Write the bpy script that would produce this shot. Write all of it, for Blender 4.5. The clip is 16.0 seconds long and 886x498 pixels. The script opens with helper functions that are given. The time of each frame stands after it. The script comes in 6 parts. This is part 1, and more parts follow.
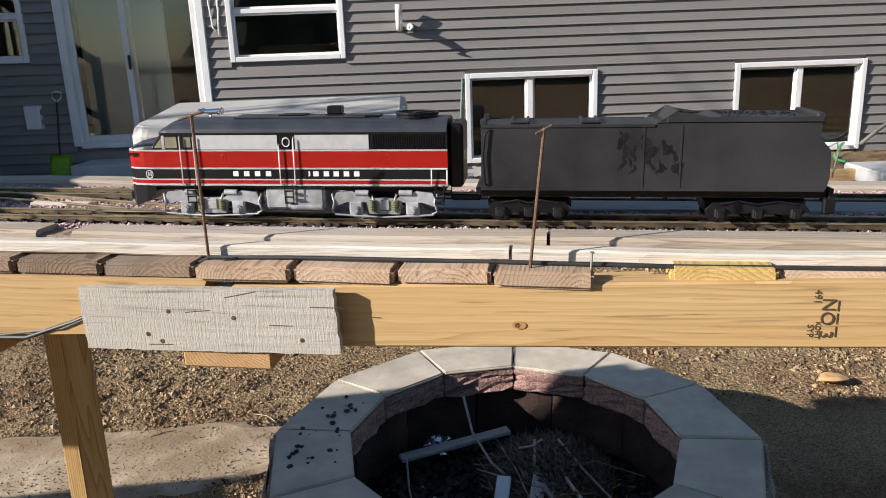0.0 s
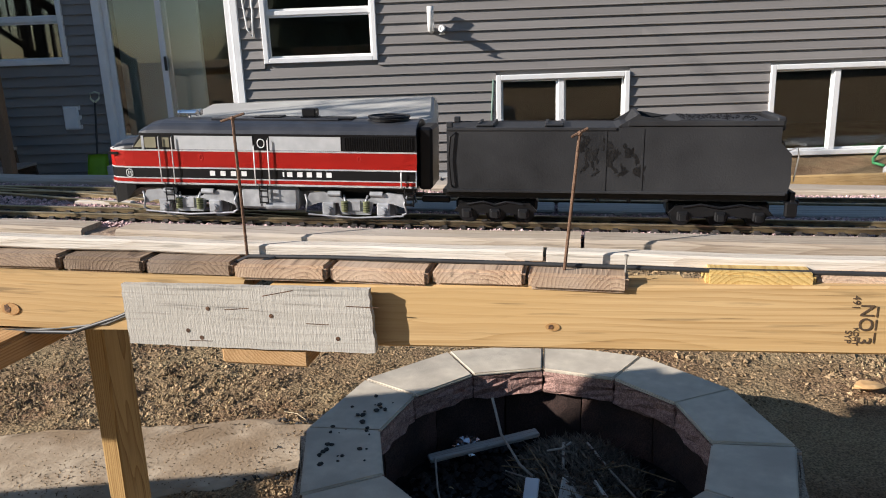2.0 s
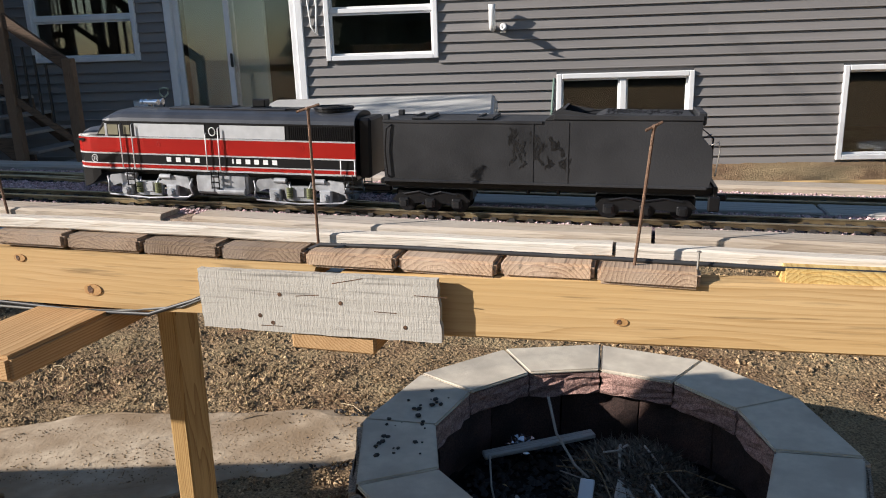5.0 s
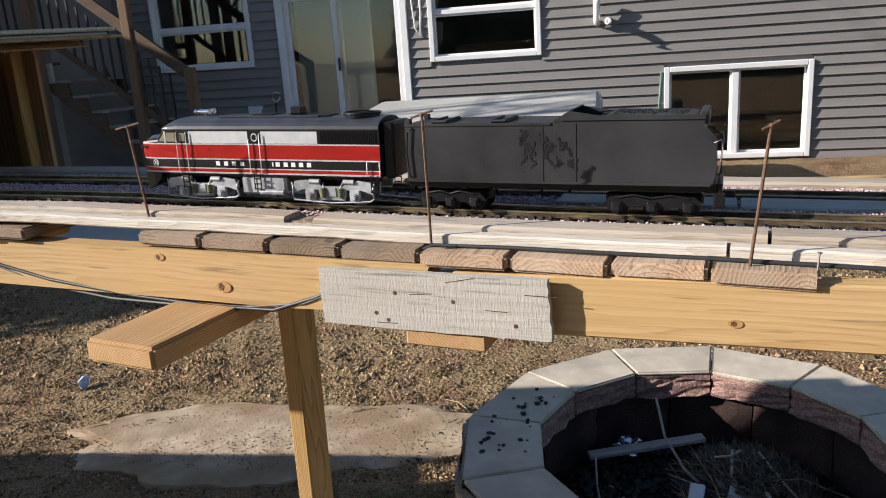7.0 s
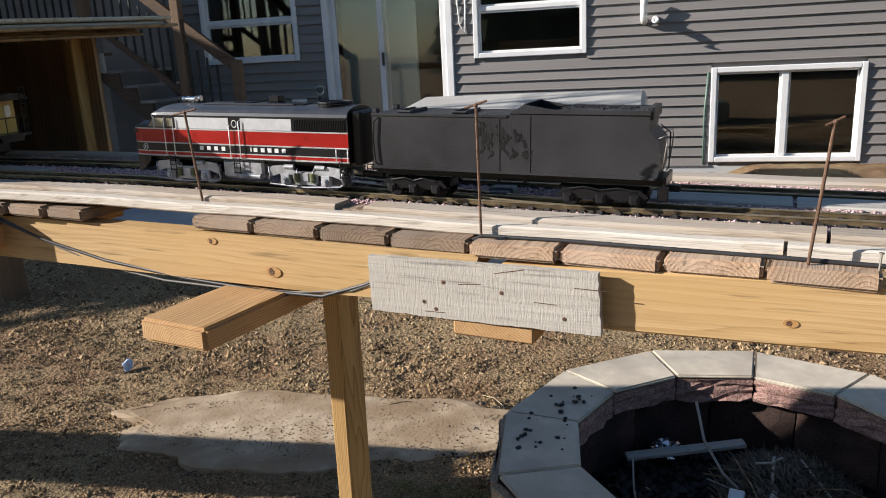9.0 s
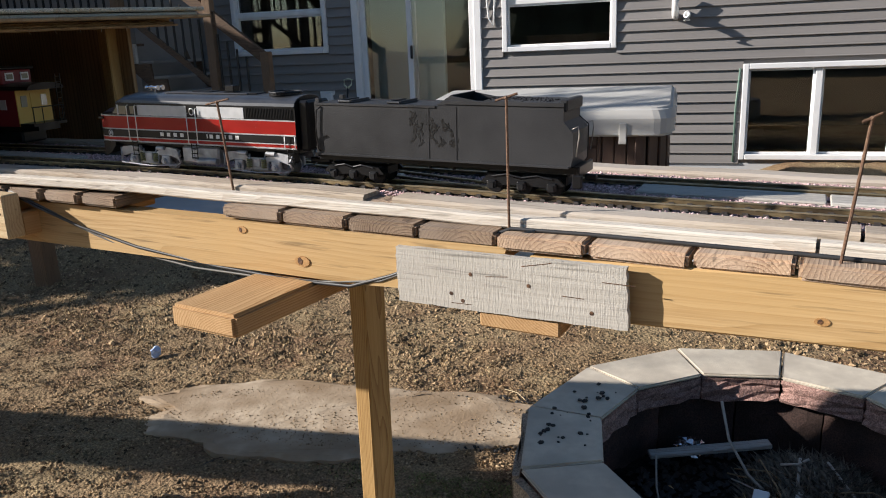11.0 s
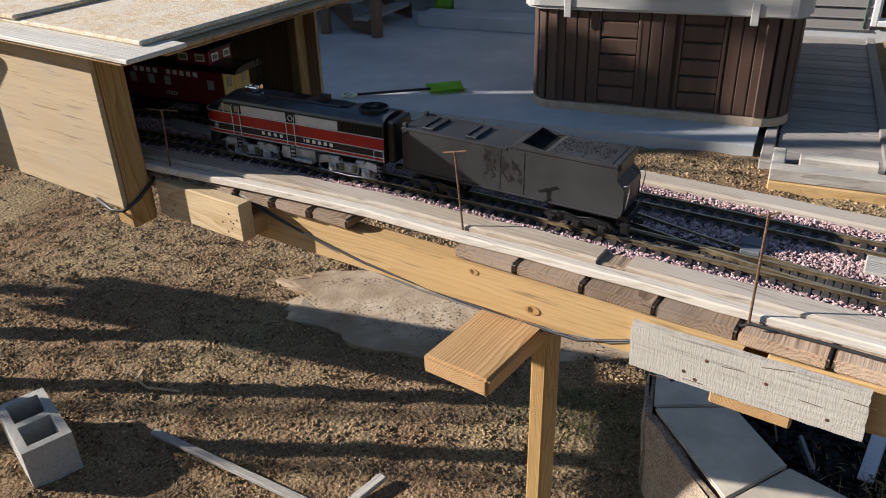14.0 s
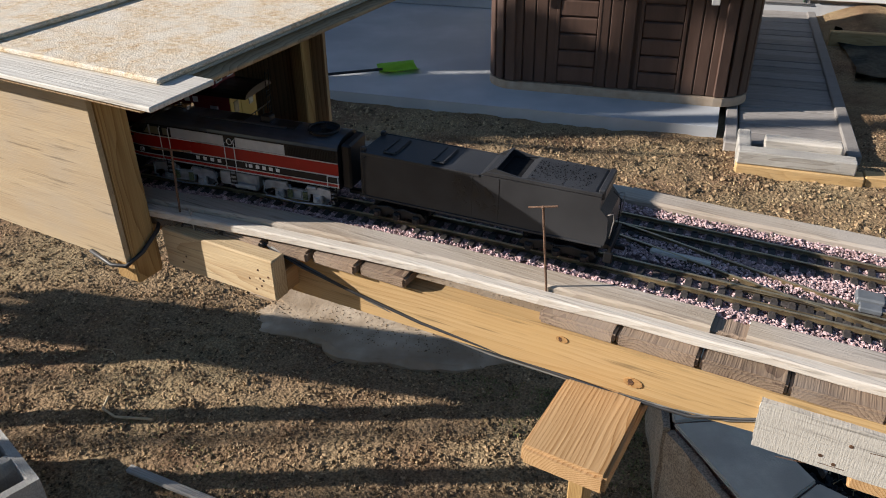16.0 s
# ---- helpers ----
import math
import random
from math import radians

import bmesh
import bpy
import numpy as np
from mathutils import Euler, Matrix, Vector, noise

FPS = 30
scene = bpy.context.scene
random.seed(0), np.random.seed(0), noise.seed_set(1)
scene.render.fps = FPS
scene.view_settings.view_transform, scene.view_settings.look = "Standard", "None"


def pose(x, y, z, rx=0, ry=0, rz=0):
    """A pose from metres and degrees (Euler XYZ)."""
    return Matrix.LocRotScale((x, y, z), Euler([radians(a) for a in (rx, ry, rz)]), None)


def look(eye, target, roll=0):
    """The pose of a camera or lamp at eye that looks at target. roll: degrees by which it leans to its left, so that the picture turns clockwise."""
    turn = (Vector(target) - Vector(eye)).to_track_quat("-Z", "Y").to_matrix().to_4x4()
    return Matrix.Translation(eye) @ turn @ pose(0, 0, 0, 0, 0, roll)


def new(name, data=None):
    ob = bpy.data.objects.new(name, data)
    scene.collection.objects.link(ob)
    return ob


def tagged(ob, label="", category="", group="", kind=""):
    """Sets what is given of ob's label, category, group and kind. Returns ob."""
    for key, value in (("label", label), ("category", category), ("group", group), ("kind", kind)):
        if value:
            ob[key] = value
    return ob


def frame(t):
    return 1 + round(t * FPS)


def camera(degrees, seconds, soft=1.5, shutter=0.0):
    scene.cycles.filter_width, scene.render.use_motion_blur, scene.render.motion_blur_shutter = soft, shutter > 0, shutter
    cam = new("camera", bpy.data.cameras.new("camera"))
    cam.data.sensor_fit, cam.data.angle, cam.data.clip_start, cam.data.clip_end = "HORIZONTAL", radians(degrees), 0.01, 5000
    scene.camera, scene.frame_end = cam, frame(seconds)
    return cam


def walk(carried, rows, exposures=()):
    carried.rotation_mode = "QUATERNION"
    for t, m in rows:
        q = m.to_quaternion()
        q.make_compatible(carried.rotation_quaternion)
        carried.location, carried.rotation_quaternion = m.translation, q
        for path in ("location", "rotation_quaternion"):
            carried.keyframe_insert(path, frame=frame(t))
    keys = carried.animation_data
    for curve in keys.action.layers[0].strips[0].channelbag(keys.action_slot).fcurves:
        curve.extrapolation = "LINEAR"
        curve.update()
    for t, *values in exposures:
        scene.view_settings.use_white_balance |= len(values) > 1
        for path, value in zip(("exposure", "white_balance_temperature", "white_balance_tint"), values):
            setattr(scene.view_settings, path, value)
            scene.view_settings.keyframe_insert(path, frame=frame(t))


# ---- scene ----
cam = camera(61.0, 16.0, soft=1.0)
PATH = [
    (0, (-0.023, -0.014, 1.78), (-0.017, 1.917, 1.257), -2.1),
    (0.5, (-0.025, -0.015, 1.779), (-0.037, 1.916, 1.258), -1.9),
    (1, (-0.026, -0.018, 1.78), (-0.055, 1.913, 1.259), -1.9),
    (1.5, (-0.029, -0.026, 1.785), (-0.08, 1.906, 1.268), -2.0),
    (2, (-0.031, -0.024, 1.783), (-0.101, 1.907, 1.266), -2.1),
    (2.5, (-0.032, -0.024, 1.782), (-0.118, 1.906, 1.266), -2.1),
    (3, (-0.029, -0.025, 1.782), (-0.132, 1.905, 1.268), -2.1),
    (5.5, (-0.052, -0.04, 1.775), (-0.327, 1.873, 1.258), -2.4),
    (6, (-0.051, -0.049, 1.786), (-0.41, 1.849, 1.268), -3.3),
    (6.5, (-0.056, -0.059, 1.788), (-0.509, 1.821, 1.279), -3.9),
    (7, (-0.057, -0.062, 1.787), (-0.538, 1.812, 1.28), -3.9),
    (7.5, (-0.059, -0.065, 1.784), (-0.561, 1.803, 1.275), -3.6),
    (8, (-0.066, -0.07, 1.785), (-0.596, 1.79, 1.277), -3.4),
    (8.5, (-0.074, -0.071, 1.782), (-0.626, 1.782, 1.273), -3.1),
    (9, (-0.075, -0.072, 1.779), (-0.65, 1.775, 1.27), -3.0),
    (11.5, (-0.082, -0.082, 1.777), (-0.74, 1.732, 1.248), -2.5),
    (12, (-0.096, -0.087, 1.786), (-0.798, 1.709, 1.255), -2.8),
    (12.5, (-0.152, -0.088, 1.839), (-0.948, 1.681, 1.353), -3.5),
    (13, (-0.24, -0.067, 1.97), (-1.078, 1.661, 1.41), -3.7),
    (13.5, (-0.321, -0.082, 2.116), (-1.127, 1.537, 1.263), -3.1),
    (14, (-0.353, -0.125, 2.2), (-1.117, 1.469, 1.264), -2.1),
    (14.5, (-0.392, -0.135, 2.226), (-1.066, 1.465, 1.234), -0.1),
    (15, (-0.471, -0.069, 2.232), (-1.105, 1.536, 1.222), 0.2),
    (15.5, (-0.591, 0.004, 2.25), (-1.191, 1.621, 1.237), -0.5),
    (16, (-0.694, 0.008, 2.265), (-1.273, 1.632, 1.25), -1.0),
]
walk(cam, [(t, look(eye, target, roll)) for t, eye, target, roll in PATH])

# ---- light ----
SUN_TO = Vector((0.94, 0.335, -0.43)).normalized()
world = bpy.data.worlds.new("world")
scene.world = world
world.use_nodes = True
wn = world.node_tree
sky = wn.nodes.new("ShaderNodeTexSky")
sky.sky_type, sky.sun_disc = "NISHITA", False
sky.sun_elevation, sky.sun_rotation = math.asin(-SUN_TO.z), math.atan2(-SUN_TO.x, -SUN_TO.y)
sky.ozone_density, sky.air_density, sky.dust_density = 4.0, 1.2, 0.4
wn.links.new(sky.outputs[0], wn.nodes["Background"].inputs[0])
wn.nodes["Background"].inputs[1].default_value = 0.062
sun = new("sun", bpy.data.lights.new("sun", "SUN"))
sun.data.energy, sun.data.angle, sun.data.color = 5.0, radians(0.55), (1.0, 0.93, 0.865)
sun.matrix_world = look((0, 0, 20), Vector((0, 0, 20)) + SUN_TO)
scene.view_settings.exposure = 0.80


# ---- materials ----
def material(name, c1, c2=None, scale=8.0, rough=0.6, metal=0.0, bump=0.0, bscale=60.0, stretch=(1, 1, 1), c3=None, spots=0.0, vary=0.0,
             spec=0.5, coat=0.0, detail=6.0, contrast=(0.3, 0.7), island=False, depth=0.004):
    """A surface of two mixed tones at one scale, blotches at a coarser one, and fine relief."""
    m = bpy.data.materials.new(name)
    m.use_nodes = True
    n, l = m.node_tree.nodes, m.node_tree.links
    b = n["Principled BSDF"]
    b.inputs["Roughness"].default_value, b.inputs["Metallic"].default_value = rough, metal
    b.inputs["Specular IOR Level"].default_value = spec
    b.inputs["Coat Weight"].default_value = coat
    tex, mp = n.new("ShaderNodeTexCoord"), n.new("ShaderNodeMapping")
    mp.inputs["Scale"].default_value = stretch
    l.new(tex.outputs["Object"], mp.inputs[0])
    info = n.new("ShaderNodeObjectInfo")
    if vary:
        off = n.new("ShaderNodeVectorMath")
        off.operation = "MULTIPLY"
        off.inputs[1].default_value = (37, 23, 11)
        l.new(info.outputs["Random"], off.inputs[0])
        l.new(off.outputs[0], mp.inputs["Location"])
    noi = n.new("ShaderNodeTexNoise")
    noi.inputs["Scale"].default_value, noi.inputs["Detail"].default_value = scale, detail
    l.new(mp.outputs[0], noi.inputs["Vector"])
    ramp = n.new("ShaderNodeValToRGB")
    ramp.color_ramp.elements[0].position, ramp.color_ramp.elements[1].position = contrast
    ramp.color_ramp.elements[0].color = (*c1, 1)
    ramp.color_ramp.elements[1].color = (*(c2 or [min(1, v * 1.25) for v in c1]), 1)
    l.new(noi.outputs[0], ramp.inputs[0])
    col = ramp.outputs[0]
    if c3:
        big = n.new("ShaderNodeTexNoise")
        big.inputs["Scale"].default_value, big.inputs["Detail"].default_value = scale * 0.22, 4
        l.new(mp.outputs[0], big.inputs["Vector"])
        r2 = n.new("ShaderNodeValToRGB")
        r2.color_ramp.elements[0].position, r2.color_ramp.elements[1].position = 0.52 - spots * 0.25, 0.62
        l.new(big.outputs[0], r2.inputs[0])
        mix = n.new("ShaderNodeMix")
        mix.data_type = "RGBA"
        l.new(r2.outputs[0], mix.inputs["Factor"])
        l.new(col, mix.inputs["A"])
        mix.inputs["B"].default_value = (*c3, 1)
        col = mix.outputs["Result"]
    if vary or island:
        hsv = n.new("ShaderNodeHueSaturation")
        mr = n.new("ShaderNodeMapRange")
        mr.inputs["To Min"].default_value, mr.inputs["To Max"].default_value = 1 - (vary or 0.3), 1 + (vary or 0.3)
        if island:
            geo = n.new("ShaderNodeNewGeometry")
            l.new(geo.outputs["Random Per Island"], mr.inputs["Value"])
        else:
            l.new(info.outputs["Random"], mr.inputs["Value"])
        l.new(mr.outputs[0], hsv.inputs["Value"])
        l.new(col, hsv.inputs["Color"])
        col = hsv.outputs[0]
    if bump >= 0.35:
        grit, gr, gm = n.new("ShaderNodeTexNoise"), n.new("ShaderNodeMapRange"), n.new("ShaderNodeHueSaturation")
        grit.inputs["Scale"].default_value, grit.inputs["Detail"].default_value = bscale * 2.2, 4
        gr.inputs["From Min"].default_value, gr.inputs["From Max"].default_value = 0.36, 0.62
        gr.inputs["To Min"].default_value, gr.inputs["To Max"].default_value = 0.5, 1.18
        l.new(mp.outputs[0], grit.inputs["Vector"])
        l.new(grit.outputs[0], gr.inputs["Value"])
        l.new(gr.outputs[0], gm.inputs["Value"])
        l.new(col, gm.inputs["Color"])
        col = gm.outputs[0]
    l.new(col, b.inputs["Base Color"])
    if bump:
        fine = n.new("ShaderNodeTexNoise")
        fine.inputs["Scale"].default_value, fine.inputs["Detail"].default_value = bscale, 5
        l.new(mp.outputs[0], fine.inputs["Vector"])
        bp = n.new("ShaderNodeBump")
        bp.inputs["Strength"].default_value, bp.inputs["Distance"].default_value = bump, depth
        l.new(fine.outputs[0], bp.inputs["Height"])
        l.new(bp.outputs[0], b.inputs["Normal"])
    return m


def wood(name, light, dark, axis, rings=24.0, rough=0.75, vary=0.12, bump=0.25, weather=None, saw=0.0, grain=0.42):
    """Sawn timber: growth rings round a pith beside the piece, fine fibres, pores, weathering, and saw marks across the grain."""
    m = bpy.data.materials.new(name)
    m.use_nodes = True
    n, l = m.node_tree.nodes, m.node_tree.links

    def maths(op, a, b=None, c=None):
        q = n.new("ShaderNodeMath")
        q.operation = op
        for k, v in enumerate((a, b, c)):
            if isinstance(v, (int, float)):
                q.inputs[k].default_value = v
            elif v is not None:
                l.new(v, q.inputs[k])
        return q.outputs[0]

    def noise(vec, scale, detail):
        q = n.new("ShaderNodeTexNoise")
        q.inputs["Scale"].default_value, q.inputs["Detail"].default_value = scale, detail
        l.new(vec, q.inputs["Vector"])
        return q.outputs[0]

    def stretched(vec, along):
        q = n.new("ShaderNodeMapping")
        v = [1.0] * 3
        v[k] = along
        q.inputs["Scale"].default_value = v
        l.new(vec, q.inputs[0])
        return q.outputs[0]

    b = n["Principled BSDF"]
    b.inputs["Roughness"].default_value, b.inputs["Specular IOR Level"].default_value = rough, 0.25
    tex, info = n.new("ShaderNodeTexCoord"), n.new("ShaderNodeObjectInfo")
    k = "xyz".index(axis)
    off = n.new("ShaderNodeVectorMath")
    off.operation = "MULTIPLY_ADD"
    off.inputs[1].default_value = (13, 17, 29)
    l.new(info.outputs["Random"], off.inputs[0])
    l.new(tex.outputs["Object"], off.inputs[2])
    pith = n.new("ShaderNodeVectorMath")
    pith.operation = "MULTIPLY_ADD"
    pith.inputs[1].default_value = (0.11, -0.09, 0.05)
    base = n.new("ShaderNodeVectorMath")
    base.operation = "ADD"
    base.inputs[1].default_value = (-0.12, -0.07, 0.06)
    l.new(tex.outputs["Object"], base.inputs[0])
    l.new(info.outputs["Random"], pith.inputs[0])
    l.new(base.outputs[0], pith.inputs[2])
    flat = stretched(pith.outputs[0], 0.0)
    ln = n.new("ShaderNodeVectorMath")
    ln.operation = "LENGTH"
    l.new(flat, ln.inputs[0])
    wander = maths("MULTIPLY", noise(stretched(off.outputs[0], 0.16), 11.0, 2.0), 0.045)
    ring = maths("FRACT", maths("MULTIPLY", maths("ADD", ln.outputs["Value"], wander), rings * 9.0))
    late = maths("POWER", ring, 2.6)
    fib = noise(stretched(off.outputs[0], 0.018), 420.0, 3.0)
    broad = noise(stretched(off.outputs[0], 0.06), 24.0, 3.0)
    tone = maths("ADD", maths("MULTIPLY", late, grain), maths("ADD", maths("MULTIPLY", fib, 0.55), maths("MULTIPLY", broad, 0.45)))
    ramp = n.new("ShaderNodeValToRGB")
    ramp.color_ramp.elements[0].position, ramp.color_ramp.elements[1].position = 0.40, 0.98
    ramp.color_ramp.elements[0].color, ramp.color_ramp.elements[1].color = (*light, 1), (*dark, 1)
    l.new(tone, ramp.inputs[0])
    col = ramp.outputs[0]
    if weather:
        r2 = n.new("ShaderNodeValToRGB")
        r2.color_ramp.elements[0].position, r2.color_ramp.elements[1].position = 0.42, 0.66
        l.new(noise(stretched(off.outputs[0], 0.4), 9.0, 6), r2.inputs[0])
        mx = n.new("ShaderNodeMix")
        mx.data_type = "RGBA"
        l.new(maths("MULTIPLY", r2.outputs[0], 0.75), mx.inputs["Factor"])
        l.new(col, mx.inputs["A"])
        mx.inputs["B"].default_value = (*weather, 1)
        col = mx.outputs["Result"]
    hsv, mr = n.new("ShaderNodeHueSaturation"), n.new("ShaderNodeMapRange")
    mr.inputs["To Min"].default_value, mr.inputs["To Max"].default_value = 1 - vary, 1 + vary
    l.new(info.outputs["Random"], mr.inputs["Value"])
    # dark specks and hairline checks
    chk = n.new("ShaderNodeMapRange")
    chk.inputs["From Min"].default_value, chk.inputs["From Max"].default_value = 0.27, 0.40
    chk.inputs["To Min"].default_value, chk.inputs["To Max"].default_value = 0.55 if weather else 0.75, 1.0
    l.new(noise(stretched(off.outputs[0], 0.05), 150.0, 4.0), chk.inputs["Value"])
    l.new(maths("MULTIPLY", mr.outputs[0], chk.outputs[0]), hsv.inputs["Value"])
    l.new(col, hsv.inputs["Color"])
    l.new(hsv.outputs[0], b.inputs["Base Color"])
    relief = maths("ADD", maths("MULTIPLY", late, 0.7 * grain), maths("MULTIPLY", fib, 0.5 if saw else 1.0))
    if saw:
        vec = stretched(off.outputs[0], 1.0)
        across = n.new("ShaderNodeMapping")
        v = [0.10] * 3
        v[k] = 1.0
        across.inputs["Scale"].default_value = v
        l.new(off.outputs[0], across.inputs[0])
        relief = maths("ADD", relief, maths("MULTIPLY", noise(across.outputs[0], 520.0, 2.0), saw))
        relief = maths("ADD", relief, maths("MULTIPLY", noise(vec, 420.0, 2.0), saw * 0.6))
    bp = n.new("ShaderNodeBump")
    bp.inputs["Strength"].default_value, bp.inputs["Distance"].default_value = bump, 0.003
    l.new(relief, bp.inputs["Height"])
    l.new(bp.outputs[0], b.inputs["Normal"])
    return m


def glass(name, tint=(0.8, 0.86, 0.84)):
    m = bpy.data.materials.new(name)
    m.use_nodes = True
    b = m.node_tree.nodes["Principled BSDF"]
    b.inputs["Base Color"].default_value = (*tint, 1)
    b.inputs["Transmission Weight"].default_value, b.inputs["Roughness"].default_value, b.inputs["IOR"].default_value = 1.0, 0.02, 1.75
    return m


PINE_X = wood("fresh_pine_x", (0.56, 0.385, 0.19), (0.34, 0.195, 0.07), "x", 17, bump=0.12, weather=(0.53, 0.345, 0.15), grain=0.26)
PINE_Y = wood("fresh_pine_y", (0.56, 0.36, 0.18), (0.30, 0.155, 0.055), "y", 24, bump=0.2)
PINE_Z = wood("fresh_pine_z", (0.46, 0.30, 0.125), (0.25, 0.135, 0.045), "z", 24)
DECKING = wood("aged_decking", (0.60, 0.43, 0.29), (0.24, 0.14, 0.085), "y", 22, 0.85, 0.16, 0.4, (0.54, 0.42, 0.32))
DARK_DECKING = wood("dark_decking", (0.33, 0.24, 0.165), (0.13, 0.085, 0.06), "y", 22, 0.85, 0.15, 0.5, (0.28, 0.22, 0.17))
YELLOW_DECK = wood("treated_decking", (0.62, 0.45, 0.18), (0.36, 0.21, 0.06), "y", 24)
GREY_X = wood("grey_board", (0.50, 0.475, 0.43), (0.27, 0.245, 0.21), "x", 14, 0.92, 0.1, 1.0, (0.44, 0.41, 0.365))
SAWN_X = wood("rough_sawn_board", (0.45, 0.425, 0.38), (0.25, 0.23, 0.195), "x", 14, 0.95, 0.05, 0.4, (0.40, 0.375, 0.33), saw=0.8, grain=0.10)
WHITE_X = wood("white_strip", (0.68, 0.63, 0.55), (0.40, 0.32, 0.24), "x", 12, 0.88, 0.08, 0.5, (0.62, 0.56, 0.48), grain=0.2)
LOG_X = wood("curb_timber", (0.46, 0.385, 0.30), (0.23, 0.17, 0.12), "x", 12, 0.9, 0.08, 0.5, (0.47, 0.42, 0.365), grain=0.22)
STAIR_WOOD = wood("dark_stair_wood", (0.13, 0.085, 0.055), (0.06, 0.04, 0.028), "x", 20, 0.8)
STAIR_Z = wood("dark_stair_post", (0.19, 0.125, 0.08), (0.09, 0.058, 0.036), "z", 20, 0.8)
PLY_X = wood("plywood_wall", (0.42, 0.325, 0.205), (0.27, 0.19, 0.11), "x", 5, 0.85, 0.05, 0.25, (0.34, 0.29, 0.225), grain=0.06)
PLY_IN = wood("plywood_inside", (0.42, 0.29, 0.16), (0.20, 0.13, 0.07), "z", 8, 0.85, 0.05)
OSB = material("roof_sheet", (0.50, 0.33, 0.17), (0.80, 0.69, 0.52), 90, 0.9, bump=0.5, bscale=260, c3=(0.70, 0.62, 0.50), spots=0.5)
ROOF_EDGE = wood("roof_edge_white", (0.62, 0.59, 0.53), (0.42, 0.38, 0.32), "x", 14, 0.9, 0.06, 0.5, (0.52, 0.48, 0.42))
BALLAST = material("ballast_stone", (0.42, 0.26, 0.25), (0.68, 0.50, 0.49), 90, 0.9, bump=0.4, bscale=300, island=True, vary=0.42)
BALLAST_BED = material("ballast_bed", (0.16, 0.09, 0.09), (0.46, 0.31, 0.31), 190, 0.95, bump=1.0, bscale=210)
RAIL = material("brass_rail", (0.22, 0.16, 0.085), (0.36, 0.28, 0.16), 60, 0.45, 0.7, c3=(0.11, 0.08, 0.05), spots=0.5)
RAIL_TOP = material("bright_railhead", (0.48, 0.39, 0.24), (0.62, 0.53, 0.36), 60, 0.35, 0.85)
TIE = material("black_tie_plastic", (0.028, 0.024, 0.022), (0.06, 0.05, 0.045), 80, 0.7, vary=0.3, bump=0.3, bscale=200)
DIRT = material("bare_soil", (0.165, 0.098, 0.055), (0.32, 0.21, 0.125), 7.0, 0.97, bump=1.0, bscale=45, c3=(0.33, 0.245, 0.14), spots=0.5, spec=0.1, detail=10, depth=0.03)
STRAW = material("dry_grass", (0.33, 0.24, 0.12), (0.50, 0.39, 0.215), 30, 0.95, island=True, vary=0.6, spec=0.1)
MOSS = material("green_grass", (0.13, 0.15, 0.05), (0.24, 0.23, 0.10), 30, 0.95, island=True, vary=0.4, spec=0.1)
CLOD = material("soil_crumb", (0.175, 0.112, 0.060), (0.385, 0.28, 0.165), 30, 0.97, island=True, vary=0.7, bump=0.4, bscale=120, spec=0.15)
SAND_SLAB = material("sandy_slab", (0.33, 0.255, 0.175), (0.53, 0.43, 0.315), 9, 0.95, bump=0.3, bscale=60, c3=(0.27, 0.195, 0.125), spots=0.35, spec=0.1, depth=0.012)
CONCRETE = material("patio_concrete", (0.40, 0.41, 0.42), (0.47, 0.48, 0.49), 4, 0.85, bump=0.2, bscale=120, c3=(0.36, 0.37, 0.38), spots=0.3)
PAVER = material("cap_stone", (0.50, 0.44, 0.35), (0.60, 0.535, 0.43), 22, 0.9, bump=0.3, bscale=150, vary=0.06, c3=(0.44, 0.385, 0.31), spots=0.35)
RED_STONE = material("rough_red_stone", (0.27, 0.15, 0.125), (0.46, 0.29, 0.245), 60, 0.95, bump=1.0, bscale=90, vary=0.1)
# soot, with the pit's deep shade also mixed into the brick colour
SOOT_SHADE = material("sooty_shaded_brick", (0.020, 0.015, 0.013), (0.115, 0.062, 0.050), 4, 0.95, bump=0.6, bscale=80, vary=0.25)
PIT_WALL = material("pit_wall_block", (0.32, 0.25, 0.185), (0.44, 0.36, 0.275), 14, 0.95, bump=0.9, bscale=70, vary=0.12)
ASH = material("ash", (0.006, 0.006, 0.006), (0.03, 0.027, 0.025), 14, 0.98, bump=1.0, bscale=60, spec=0.1)
CHAR = material("charcoal", (0.012, 0.011, 0.010), (0.04, 0.037, 0.034), 40, 0.8, vary=0.3)
FOIL = material("crumpled_foil", (0.62, 0.62, 0.64), (0.8, 0.8, 0.82), 30, 0.22, 0.95)
SIDING = material("dark_grey_siding", (0.190, 0.178, 0.170), (0.225, 0.210, 0.200), 3.0, 0.55, stretch=(0.15, 1, 3), vary=0.05, bump=0.12, bscale=120)
VINYL = material("white_vinyl", (0.70, 0.70, 0.70), (0.78, 0.78, 0.78), 5, 0.4)
GLASS = glass("window_glass")
ROOM = material("room_wall", (0.46, 0.53, 0.51), (0.52, 0.59, 0.57), 2, 0.9)
ROOM_SHADE = material("shaded_room_wall", (0.05, 0.05, 0.048), (0.075, 0.073, 0.07), 2, 0.9)
PVC = material("white_pvc", (0.72, 0.71, 0.68), (0.80, 0.79, 0.77), 6, 0.35)
IRON = material("rusty_rod", (0.14, 0.075, 0.045), (0.23, 0.14, 0.09), 90, 0.8, 0.3, bump=0.4, bscale=300)
NAIL = material("galvanised_nail", (0.35, 0.33, 0.30), (0.45, 0.43, 0.40), 60, 0.5, 0.8)
